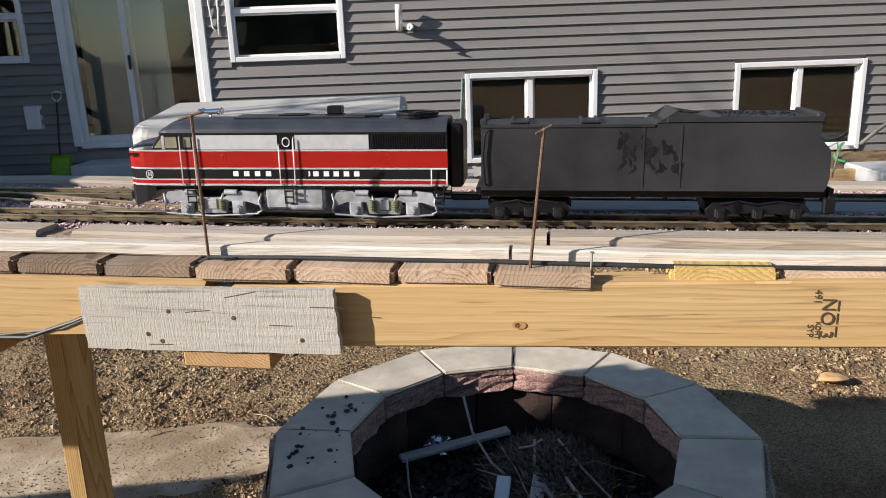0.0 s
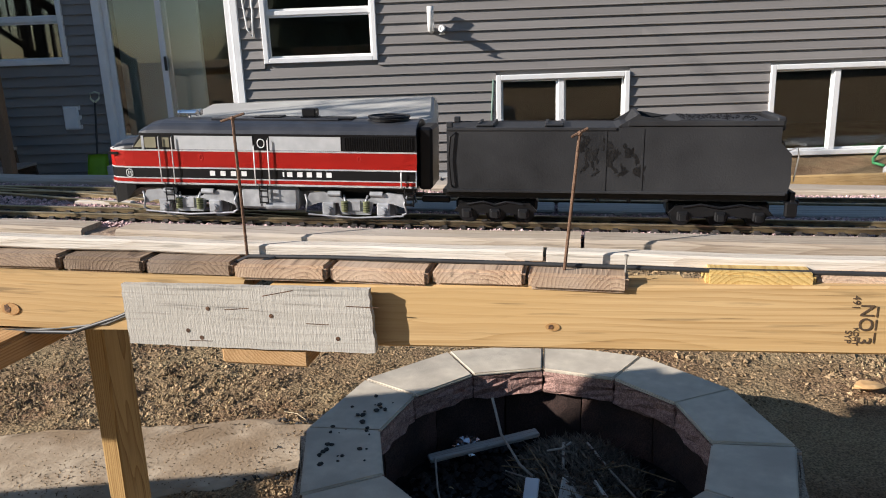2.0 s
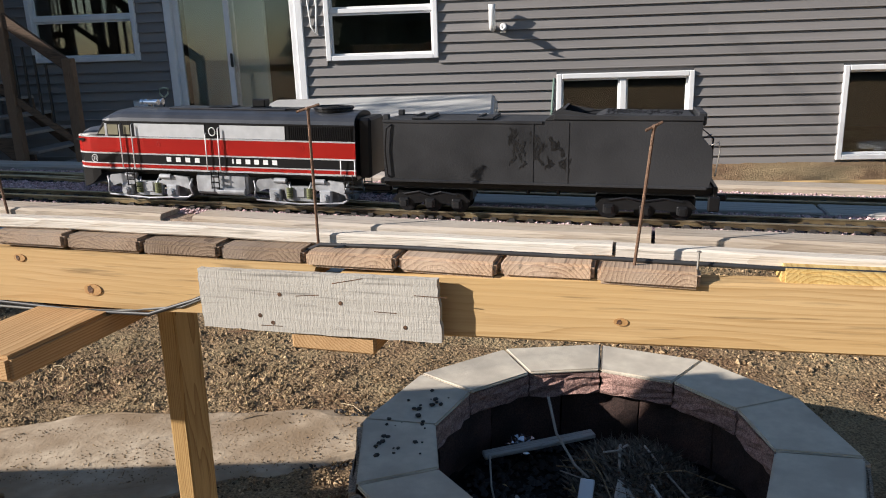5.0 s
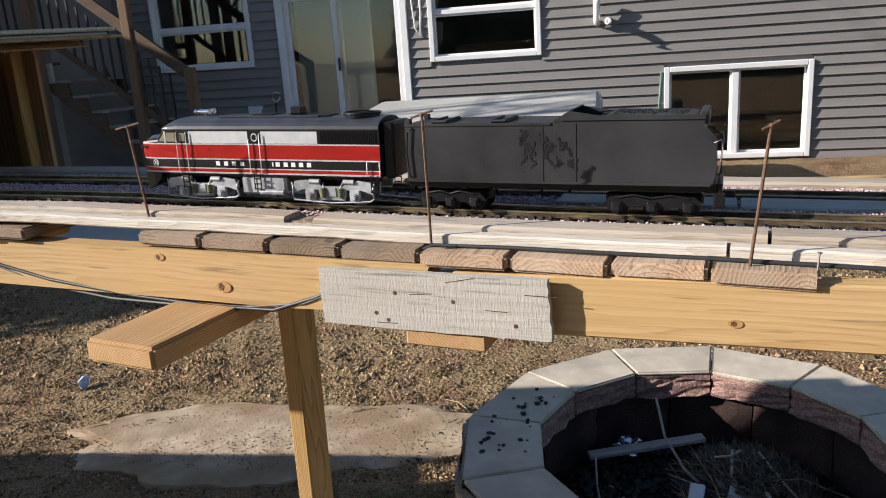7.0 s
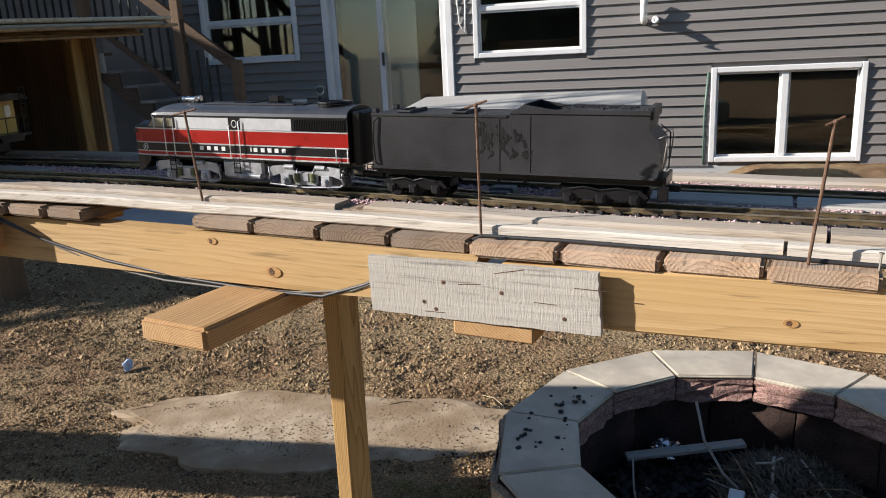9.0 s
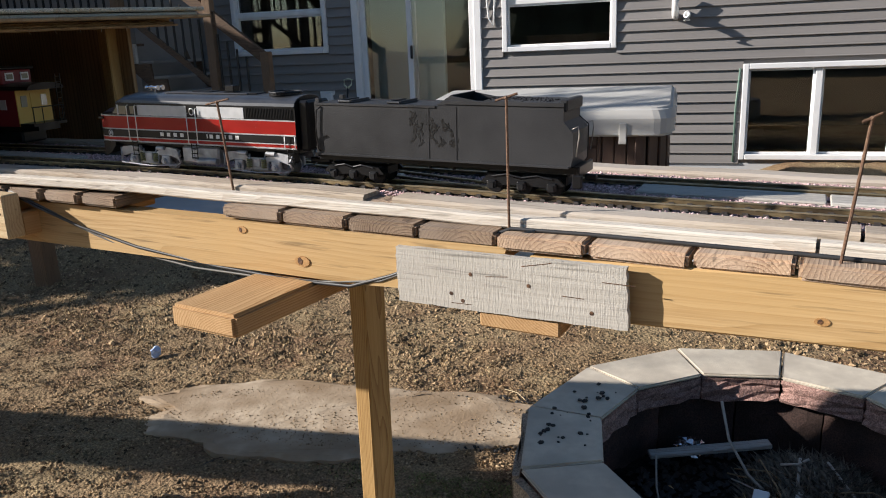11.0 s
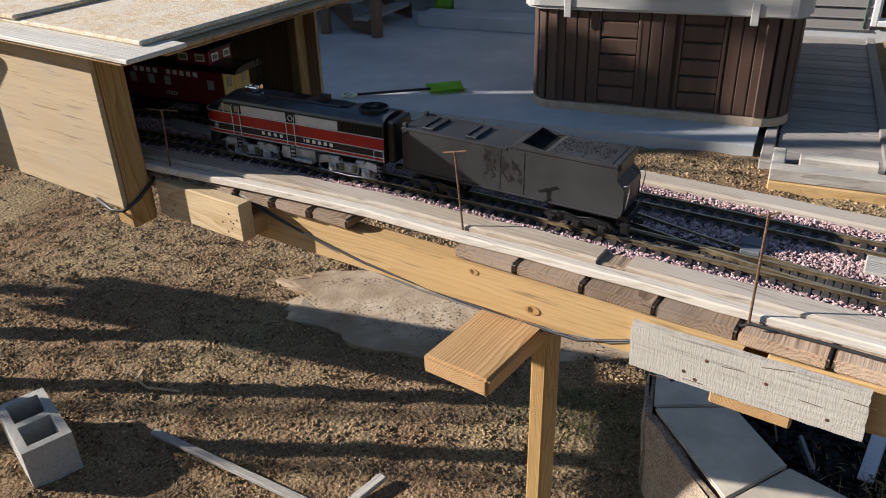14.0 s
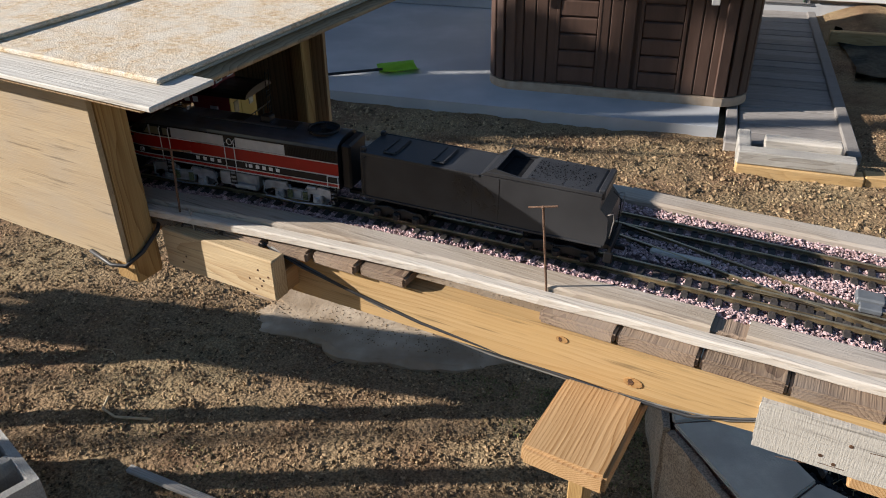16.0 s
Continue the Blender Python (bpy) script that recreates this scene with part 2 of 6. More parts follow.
LIGHT_SIDING = material("pale_siding", (0.62, 0.62, 0.60), (0.70, 0.70, 0.68), 3, 0.6, stretch=(0.2, 1, 3))
CABLE = material("black_cable", (0.022, 0.022, 0.023), (0.035, 0.035, 0.036), 30, 0.5)
GREY_CABLE = material("grey_cable", (0.10, 0.095, 0.085), (0.15, 0.145, 0.13), 30, 0.6)
PALE_X = wood("pale_pine", (0.58, 0.45, 0.27), (0.40, 0.27, 0.14), "x", 18, 0.85, 0.08, 0.4, (0.50, 0.41, 0.28))
KNOT = material("wood_knot", (0.05, 0.024, 0.012), (0.15, 0.07, 0.03), 90, 0.8, bump=0.5, bscale=160)
KNOT_RING = material("knot_ring", (0.30, 0.155, 0.05), (0.45, 0.26, 0.10), 160, 0.75, bump=0.2, bscale=200)
STAMP = material("stamp_ink", (0.05, 0.03, 0.015), (0.09, 0.055, 0.03), 40, 0.85)
TUB_WOOD = material("brown_tub_panel", (0.062, 0.034, 0.024), (0.10, 0.058, 0.042), 14, 0.5, stretch=(1, 1, 0.15), vary=0.15, bump=0.25, bscale=90)
TUB_TRIM = material("tub_base_trim", (0.36, 0.27, 0.19), (0.46, 0.37, 0.28), 14, 0.8)
VINYL_COVER = material("grey_tub_cover", (0.46, 0.45, 0.42), (0.53, 0.52, 0.49), 5, 0.5, bump=0.2, bscale=60, c3=(0.43, 0.42, 0.40), spots=0.3)
LIME = material("lime_plastic", (0.28, 0.58, 0.03), (0.36, 0.68, 0.05), 8, 0.35)
BLOCK = material("cinder_block", (0.40, 0.385, 0.35), (0.50, 0.48, 0.44), 60, 0.95, bump=0.8, bscale=160)
TARP = material("green_tarp", (0.045, 0.06, 0.055), (0.08, 0.10, 0.09), 6, 0.7, bump=0.6, bscale=12)
WALK_WOOD = wood("walk_boards", (0.30, 0.28, 0.26), (0.20, 0.18, 0.165), "x", 16, 0.85, 0.15, 0.3)
BLACK_METAL = material("black_baluster", (0.012, 0.012, 0.013), (0.022, 0.022, 0.023), 20, 0.45, 0.3)
BARK = material("tree_bark", (0.09, 0.07, 0.05), (0.17, 0.13, 0.10), 14, 0.95, bump=1.0, bscale=20)
LOCO_RED = material("red_enamel", (0.56, 0.020, 0.014), (0.66, 0.028, 0.020), 9, 0.32, coat=0.25)
LOCO_BLACK = material("black_enamel", (0.006, 0.006, 0.007), (0.012, 0.012, 0.013), 9, 0.34, spec=0.28, coat=0.05)
LOCO_ROOF = material("dusty_black_roof", (0.028, 0.030, 0.036), (0.050, 0.053, 0.062), 30, 0.36, coat=0.2)
LOCO_WHITE = material("white_line_paint", (0.70, 0.70, 0.69), (0.78, 0.78, 0.77), 9, 0.4)
LOCO_SILVER = material("silver_panel", (0.42, 0.43, 0.44), (0.50, 0.51, 0.52), 60, 0.5, 0.25, bump=0.05, bscale=420)
TRUCK_GREY = material("light_grey_truck", (0.34, 0.35, 0.37), (0.52, 0.53, 0.55), 90, 0.45, 0.3, c3=(0.25, 0.255, 0.265), spots=0.3)
CHROME = material("chrome", (0.75, 0.77, 0.8), (0.85, 0.86, 0.88), 10, 0.12, 1.0)
CAB_GLASS = material("cab_window", (0.16, 0.15, 0.10), (0.30, 0.28, 0.20), 20, 0.08, coat=0.6)
SPRING = material("green_spring", (0.10, 0.11, 0.05), (0.16, 0.17, 0.08), 40, 0.5)
TENDER_BLACK = material("satin_black_tender", (0.015, 0.0155, 0.017), (0.028, 0.0285, 0.031), 26, 0.40, c3=(0.038, 0.0385, 0.041), spots=0.6, bump=0.12, bscale=320, spec=0.36)
TENDER_GEAR = material("oily_black_gear", (0.006, 0.006, 0.007), (0.015, 0.015, 0.016), 60, 0.38, spec=0.4)
TENDER_STAIN = material("glossy_stain", (0.006, 0.006, 0.0065), (0.017, 0.017, 0.018), 70, 0.28, bump=0.3, bscale=260)
COAL = material("coal", (0.006, 0.006, 0.007), (0.016, 0.016, 0.017), 120, 0.9, spec=0.1)
CABOOSE_RED = material("dark_red_caboose", (0.15, 0.010, 0.018), (0.20, 0.015, 0.024), 12, 0.45)
CABOOSE_YELLOW = material("yellow_caboose_end", (0.58, 0.36, 0.08), (0.66, 0.43, 0.11), 12, 0.5)
SWITCH_GREY = material("switch_motor_grey", (0.10, 0.11, 0.12), (0.15, 0.16, 0.17), 40, 0.6)
BLUE = material("blue_plastic", (0.02, 0.12, 0.45), (0.05, 0.2, 0.6), 20, 0.4)


# ---- mesh helpers ----
def part(name, bm, mat, parent=None, label="", smooth=False):
    me = bpy.data.meshes.new(name)
    bm.to_mesh(me)
    bm.free()
    return part_from(name, me, mat, parent, label, smooth)


def part_from(name, me, mat, parent=None, label="", smooth=False):
    if mat and not me.materials:
        me.materials.append(mat)
    if smooth:
        me.shade_smooth()
    ob = new(name, me)
    if parent:
        ob.parent = parent
    if label:
        ob["label"] = label
    return ob


def thing(name, label, category, m=None, group="", kind=""):
    ob = new(name)
    ob.empty_display_size = 0.05
    if m is not None:
        ob.matrix_world = m
    return tagged(ob, label, category, group, kind)


def box(x0, x1, y0, y1, z0, z1, bevel=0.0, bm=None, seg=1):
    bm2 = bmesh.new()
    bmesh.ops.create_cube(bm2, size=1)
    for v in bm2.verts:
        v.co = Vector(((x0 + x1) / 2 + v.co.x * (x1 - x0), (y0 + y1) / 2 + v.co.y * (y1 - y0), (z0 + z1) / 2 + v.co.z * (z1 - z0)))
    if bevel:
        bmesh.ops.bevel(bm2, geom=bm2.edges[:], offset=bevel, segments=seg, affect="EDGES")
    if bm is None:
        return bm2
    join(bm, bm2)
    return bm


def join(bm, other, m=None):
    """Moves the faces of other, at m, into bm."""
    if m is not None:
        bmesh.ops.transform(other, matrix=m, verts=other.verts)
    got = {v: bm.verts.new(v.co) for v in other.verts}
    for f in other.faces:
        bm.faces.new([got[v] for v in f.verts])
    other.free()
    return bm


def rod(p, q, r, bm=None, seg=10, r2=None, cap=True):
    p, q = Vector(p), Vector(q)
    bm2 = bmesh.new()
    bmesh.ops.create_cone(bm2, cap_ends=cap, segments=seg, radius1=r, radius2=r if r2 is None else r2, depth=(q - p).length)
    turn = (q - p).to_track_quat("Z", "Y").to_matrix().to_4x4()
    bmesh.ops.transform(bm2, matrix=Matrix.Translation((p + q) / 2) @ turn, verts=bm2.verts)
    if bm is None:
        return bm2
    return join(bm, bm2)


def tube(points, r, seg=8, bm=None):
    """A round bar bent along points."""
    bm = bm or bmesh.new()
    pts = [Vector(p) for p in points]
    rings = []
    for i, p in enumerate(pts):
        d = (pts[min(i + 1, len(pts) - 1)] - pts[max(i - 1, 0)]).normalized()
        up = Vector((0, 0, 1)) if abs(d.z) < 0.9 else Vector((0, 1, 0))
        a = d.cross(up).normalized()
        b = d.cross(a)
        rings.append([bm.verts.new(p + r * (math.cos(k * 2 * math.pi / seg) * a + math.sin(k * 2 * math.pi / seg) * b)) for k in range(seg)])
    for s, t in zip(rings, rings[1:]):
        for k in range(seg):
            bm.faces.new((s[k], s[(k + 1) % seg], t[(k + 1) % seg], t[k]))
    bm.faces.new(rings[0][::-1])
    bm.faces.new(rings[-1])
    bmesh.ops.recalc_face_normals(bm, faces=bm.faces[:])
    return bm


def prism(outline, y0, y1, bm=None, axis="y"):
    """An outline in x and z drawn out along y (or, axis z: an outline in x and y drawn out along z)."""
    bm = bm or bmesh.new()
    at = (lambda a, b, d: (a, d, b)) if axis == "y" else ((lambda a, b, d: (a, b, d)) if axis == "z" else (lambda a, b, d: (d, a, b)))
    lo = [bm.verts.new(at(a, b, y0)) for a, b in outline]
    hi = [bm.verts.new(at(a, b, y1)) for a, b in outline]
    n = len(outline)
    bm.faces.new(lo[::-1])
    bm.faces.new(hi)
    for k in range(n):
        bm.faces.new((lo[k], lo[(k + 1) % n], hi[(k + 1) % n], hi[k]))
    bmesh.ops.recalc_face_normals(bm, faces=bm.faces[:])
    return bm


def letter_mesh(body, size, depth=0.0004):
    cu = bpy.data.curves.new("text", "FONT")
    cu.body, cu.size, cu.extrude, cu.align_x, cu.align_y = body, size, depth, "CENTER", "CENTER"
    ob = bpy.data.objects.new("text", cu)
    scene.collection.objects.link(ob)
    bpy.context.view_layer.update()
    me = bpy.data.meshes.new_from_object(ob.evaluated_get(bpy.context.evaluated_depsgraph_get()))
    bpy.data.objects.remove(ob)
    return me


def pebbles(count, where, size, seed, flat=0.7):
    """Many small angular stones as one mesh; where(rng, n) gives their places."""
    rng = np.random.default_rng(seed)
    base = np.array([(1, 0, 0), (-1, 0, 0), (0, 1, 0), (0, -1, 0), (0, 0, 1), (0, 0, -1)], float)
    tri = np.array([(0, 2, 4), (2, 1, 4), (1, 3, 4), (3, 0, 4), (2, 0, 5), (1, 2, 5), (3, 1, 5), (0, 3, 5)])
    at = where(rng, count)
    r = rng.uniform(size[0], size[1], (count, 1, 1))
    pts = base[None] * rng.uniform(0.6, 1.25, (count, 6, 1)) * r
    pts[:, :, 2] *= flat
    a = rng.uniform(0, 6.28, count)
    c, s = np.cos(a), np.sin(a)
    x, y = pts[:, :, 0] * c[:, None] - pts[:, :, 1] * s[:, None], pts[:, :, 0] * s[:, None] + pts[:, :, 1] * c[:, None]
    tilt = rng.uniform(-0.6, 0.6, count)
    z = pts[:, :, 2] + x * tilt[:, None]
    pts = np.stack([x, y, z], -1) + at[:, None, :]
    faces = (tri[None] + 6 * np.arange(count)[:, None, None]).reshape(-1, 3)
    me = bpy.data.meshes.new("stones")
    me.from_pydata(pts.reshape(-1, 3).tolist(), [], faces.tolist())
    return me


def blades(count, where, height, width, seed):
    """Short blades of grass as one mesh of bent triangles."""
    rng = np.random.default_rng(seed)
    at = where(rng, count)
    a, lean = rng.uniform(0, 6.28, count), rng.uniform(0.2, 1.6, count)
    h, w = rng.uniform(*height, count), rng.uniform(*width, count)
    side = np.stack([np.cos(a), np.sin(a), 0 * a], -1) * w[:, None]
    tip = np.stack([-np.sin(a) * lean * h, np.cos(a) * lean * h, h], -1)
    mid = tip * np.array([0.4, 0.4, 0.62]) + side * 0.7
    pts = np.stack([at - side, at + side, at + mid, at + tip], 1)
    faces = (np.array([(0, 1, 2), (0, 2, 3)])[None] + 4 * np.arange(count)[:, None, None]).reshape(-1, 3)
    me = bpy.data.meshes.new("blades")
    me.from_pydata(pts.reshape(-1, 3).tolist(), [], faces.tolist())
    return me


# ---- ground ----
def ground_height(x, y):
    z = 0.06 * np.clip((y - 3.4) / 1.8, 0, 1) + 0.16 * np.clip((y - 8.7) / 0.8, 0, 1) * np.clip((x - 0.5) / 0.4, 0, 1)
    near = np.clip(1.3 - (np.abs(x) + np.abs(y - 3)) / 14, 0, 1)
    z = z + near * (0.010 * np.sin(3.1 * x + 1.7 * y) * np.sin(2.3 * y - 0.8 * x) + 0.006 * np.sin(9 * x + 4 * y) * np.sin(8 * y - 5 * x)
                    + 0.006 * np.sin(31 * x + 13 * y) * np.sin(29 * y - 17 * x) + 0.008 * np.sin(15 * x - 7 * y + 1) * np.sin(17 * y + 6 * x))
    return z


def build_ground():
    xs = np.concatenate([[-300, -120, -60, -30, -18], np.arange(-12, 8.01, 0.07), [12, 20, 40, 90, 300]])
    ys = np.concatenate([[-300, -120, -60, -30, -15, -8], np.arange(-4, 10.3, 0.07), [14, 20, 40, 90, 300]])
    gx, gy = np.meshgrid(xs, ys)
    inner = (np.abs(gx) < 12) & (gy > -4) & (gy < 10)
    gz = ground_height(gx, gy) + inner * np.random.default_rng(3).normal(0, 0.0035, gx.shape)
    pts = np.stack([gx, gy, gz], -1).reshape(-1, 3)
    w, h = len(xs), len(ys)
    k = (np.arange(h - 1)[:, None] * w + np.arange(w - 1)[None]).ravel()
    me = bpy.data.meshes.new("ground")
    me.from_pydata(pts.tolist(), [], np.stack([k, k + 1, k + w + 1, k + w], -1).tolist())
    ob = part_from("ground", me, DIRT, smooth=True)
    tagged(ob, "bare brown soil with thin dry grass", "ground", kind="structure")


def scatter(x0, x1, y0, y1, lift=0.0, clear=True, patch=None):
    """A chooser of places on the soil, clear of the fire pit and of the patio."""
    def where(rng, n):
        out = np.zeros((0, 3))
        while len(out) < n:
            x, y = rng.uniform(x0, x1, 3 * n), rng.uniform(y0, y1, 3 * n)
            ok = (np.hypot(x - PIT[0], y - PIT[1]) > 0.9) & ~((y > 5.6) & (x < 0.45))
            if patch:
                ok &= patch(x, y) > rng.uniform(0, 1, 3 * n)
            x, y = x[ok], y[ok]
            out = np.vstack([out, np.stack([x, y, ground_height(x, y) + lift], -1)])
        return out[:n]
    return where


PIT = (0.21, 2.46)
build_ground()
clumps = lambda x, y: np.clip(0.5 + 0.5 * np.sin(1.9 * x + 0.7 * y) * np.sin(2.3 * y - 0.9 * x + 1) + 0.35 * np.sin(5.1 * x) * np.sin(4.7 * y), 0, 1)
bare = lambda x, y: 1 - clumps(x, y)
green = lambda x, y: np.clip(np.sin(1.3 * x + 2.1 * y) * np.sin(1.1 * y + 0.4 * x + 2), 0, 1)
tagged(part_from("straw", blades(9000, scatter(-5.2, 0.2, 0.8, 4.2, patch=clumps), (0.004, 0.013), (0.0012, 0.0030), 5), STRAW),
       "thin dry straw-coloured grass on bare soil", "grass", kind="stuff")
tagged(part_from("straw", blades(12000, scatter(-6.5, 3.4, 3.4, 6.3, patch=clumps), (0.006, 0.016), (0.002, 0.005), 15), STRAW),
       "thin dry straw-coloured grass on bare soil", "grass", kind="stuff")
tagged(part_from("grass", blades(16000, scatter(-5.0, 0.0, 0.8, 2.6, patch=green), (0.005, 0.014), (0.0012, 0.0026), 6), MOSS),
       "sparse short green grass in soil", "grass", kind="stuff")
tagged(part_from("soil_clods", pebbles(15000, scatter(-5.6, 0.2, 0.8, 4.4, -0.003, patch=clumps), (0.005, 0.016), 37, 0.75), CLOD), "rough brown soil clods", "soil", kind="stuff")
tagged(part_from("soil_clods", pebbles(9000, scatter(-7.0, 3.4, 3.4, 6.3, -0.003, patch=clumps), (0.010, 0.028), 38, 0.75), CLOD), "rough brown soil clods", "soil", kind="stuff")
tagged(part_from("soil_crumbs", pebbles(46000, scatter(-5.2, 0.2, 0.8, 4.0, 0.001), (0.003, 0.011), 7), CLOD), "brown soil crumbs and small gravel", "soil", kind="stuff")
tagged(part_from("soil_crumbs", pebbles(24000, scatter(-6.5, 3.4, 3.4, 6.3, 0.001), (0.004, 0.013), 17), CLOD), "brown soil crumbs and small gravel", "soil", kind="stuff")
beside = lambda x, y: np.clip(1.25 - 3.2 * np.hypot((x + 0.80) / 1.3, y - 3.12), 0, 1)
tagged(part_from("gravel", pebbles(900, scatter(-1.3, -0.4, 2.8, 3.6, 0.002, patch=beside), (0.006, 0.016), 8), CHAR), "dark gravel beside the fire pit", "gravel", kind="stuff")


def sandy_slab():
    bm = bmesh.new()
    rng = random.Random(4)
    ring = []
    for k in range(112):
        a = 2 * math.pi * k / 112
        r = 1 + 0.10 * math.sin(3 * a + 1) + 0.05 * math.sin(7 * a + 1) + 0.03 * math.sin(13 * a + 2) + rng.uniform(-0.025, 0.025)
        x, y = 1.16 * r * math.cos(a), 0.38 * r * math.sin(a)
        ring.append((-1.72 + x * 0.97 - y * 0.22, 2.97 + x * 0.16 + y * 0.97))
    low = [bm.verts.new((x, y, -0.02)) for x, y in ring]
    up = [bm.verts.new((x, y, 0.012 + rng.uniform(-0.006, 0.006))) for x, y in ring]
    inn = [bm.verts.new((-1.72 + (x + 1.72) * 0.93, 2.92 + (y - 2.92) * 0.93, 0.024 + rng.uniform(-0.004, 0.004))) for x, y in ring]
    for a, b in ((low, up), (up, inn)):
        for k in range(112):
            bm.faces.new((a[k], a[(k + 1) % 112], b[(k + 1) % 112], b[k]))
    bm.faces.new(inn)
    tagged(part("sandy_slab", bm, SAND_SLAB), "pale crusted sandy slab lying on the soil", "slab")


sandy_slab()


def on_slab(rng, n):
    a, q = rng.uniform(0, 6.28, n), np.sqrt(rng.uniform(0, 0.95, n))
    x, y = 1.02 * q * np.cos(a), 0.33 * q * np.sin(a)
    return np.stack([-1.72 + x * 0.97 - y * 0.22, 2.97 + x * 0.16 + y * 0.97, 0.0245 + 0.001 * rng.uniform(0, 1, n)], -1)


tagged(part_from("slab_crumbs", pebbles(2200, on_slab, (0.0015, 0.0055), 27), CLOD), "soil crumbs strewn over the sandy slab", "soil", kind="stuff")


# ---- house ----
HY = 10.0
house = thing("house", "house wall clad in dark grey lap siding", "house", pose(0, HY, 0), kind="structure")
OPENINGS = [(-4.75, -2.95, 0.66, 2.72), (-6.72, -5.2, 1.76, 3.05), (-2.61, -1.155, 1.67, 3.0), (0.385, 2.085, 0.26, 1.40), (3.9, 5.585, 0.26, 1.41)]


def wall_cells(x0, x1, z0, z1, y0, y1):
    xs = sorted({x0, x1, *[v for o in OPENINGS for v in o[:2]]})
    zs = sorted({z0, z1, *[v for o in OPENINGS for v in o[2:]]})
    bm = bmesh.new()
    for a, b in zip(xs, xs[1:]):
        for c, d in zip(zs, zs[1:]):
            if not any(o[0] <= (a + b) / 2 <= o[1] and o[2] <= (c + d) / 2 <= o[3] for o in OPENINGS):
                box(a, b, y0, y1, c, d, bm=bm)
    return bm


part("wall", wall_cells(-10.4, 9, 0.0, 5.6, 0.012, 0.16), SIDING, house)
part("foundation", box(-7.3, 9, -0.004, 0.011, 0.0, 0.2), CONCRETE, house, "grey concrete foundation")


def siding():
    """Lap boards, course by course, cut at the openings."""
    made = {}
    for k in range(27):
        z = 0.2 + 0.127 * k
        cuts = [-7.3]
        for a, b, c, d in sorted(OPENINGS):
            if z + 0.127 > c - 0.02 and z < d + 0.02:
                cuts += [a - 0.012, b + 0.012]
        cuts.append(9.0)
        for a, b in zip(cuts[::2], cuts[1::2]):
            n = max(1, round((b - a) / 3.7))
            for i in range(n):
                w = round((b - a) / n, 3)
                if w not in made:
                    bm = prism([(-0.033, 0.0), (-0.033, 0.007), (-0.027, 0.014), (-0.003, 0.128), (0.010, 0.128), (0.010, 0.0)], 0, w, axis="x")
                    me = bpy.data.meshes.new("siding_board")
                    bm.to_mesh(me)
                    bm.free()
                    me.materials.append(SIDING)
                    made[w] = me
                ob = part_from("siding_board", made[w], None, house)
                ob.location = (a + i * w, 0, z)


siding()
# bay added as a sun block, shading the wall to its right
part("bay_wall", box(-9.75, -7.35, -1.42, 0.0115, 0.0, 5.6), SIDING, house, "projecting dark bay added to shade the house wall")
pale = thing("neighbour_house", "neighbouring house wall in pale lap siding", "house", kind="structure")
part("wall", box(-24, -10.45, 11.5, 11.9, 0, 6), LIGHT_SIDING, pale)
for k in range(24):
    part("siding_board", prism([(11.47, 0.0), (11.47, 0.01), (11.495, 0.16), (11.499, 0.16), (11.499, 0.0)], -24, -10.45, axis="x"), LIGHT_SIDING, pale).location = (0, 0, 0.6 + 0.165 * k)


def window(name, x0, x1, z0, z1, split, at, label):
    """A vinyl window in the wall's opening: trim, sashes and panes. split: h or v, at the share of its height or width."""
    w = thing(name, label, "window", pose(0, HY, 0), kind="structure")
    bm, t = bmesh.new(), 0.055
    for a in ((x0 - 0.012, x0 + t, z0 - 0.012, z1 + 0.012), (x1 - t, x1 + 0.012, z0 - 0.012, z1 + 0.012), (x0 + t, x1 - t, z0 - 0.012, z0 + t), (x0 + t, x1 - t, z1 - t, z1 + 0.012)):
        box(a[0], a[1], -0.055, 0.10, a[2], a[3], 0.008, bm)
    part("window_frame", bm, VINYL, w)
    if split == "h":
        zm = z0 + (z1 - z0) * at
        part("meeting_rail", box(x0 + t, x1 - t, -0.012, 0.06, zm - 0.03, zm + 0.03, 0.006), VINYL, w)
        cells = [(x0 + t, x1 - t, z0 + t, zm - 0.03), (x0 + t, x1 - t, zm + 0.03, z1 - t)]
    else:
        xm = x0 + (x1 - x0) * at
        part("mullion", box(xm - 0.04, xm + 0.04, -0.018, 0.06, z0 + t, z1 - t, 0.006), VINYL, w)
        cells = [(x0 + t, xm - 0.04, z0 + t, z1 - t), (xm + 0.04, x1 - t, z0 + t, z1 - t)]
    for k, (a, b, c, d) in enumerate(cells):
        y = 0.02 + 0.02 * k
        bm = bmesh.new()
        for q in ((a, a + 0.025, c, d), (b - 0.025, b, c, d), (a + 0.025, b - 0.025, c, c + 0.025), (a + 0.025, b - 0.025, d - 0.025, d)):
            box(q[0], q[1], y - 0.012, y + 0.02, q[2], q[3], 0.004, bm)
        part("sash", bm, VINYL, w)
        pane = part("pane", box(a + 0.02, b - 0.02, y, y + 0.005, c + 0.02, d - 0.02), GLASS, w)
        pane.visible_shadow = False
    return w


window("window_1", -2.61, -1.155, 1.67, 3.0, "h", 0.46, "white vinyl single-hung window in dark siding")
window("window_2", 0.385, 2.085, 0.26, 1.40, "v", 0.49, "low white sliding window in dark siding")
window("window_3", 3.9, 5.585, 0.26, 1.41, "v", 0.5, "low white sliding window with reflections of the yard")
window("window_4", -6.72, -5.2, 1.76, 3.05, "h", 0.43, "white single-hung window in shaded siding")


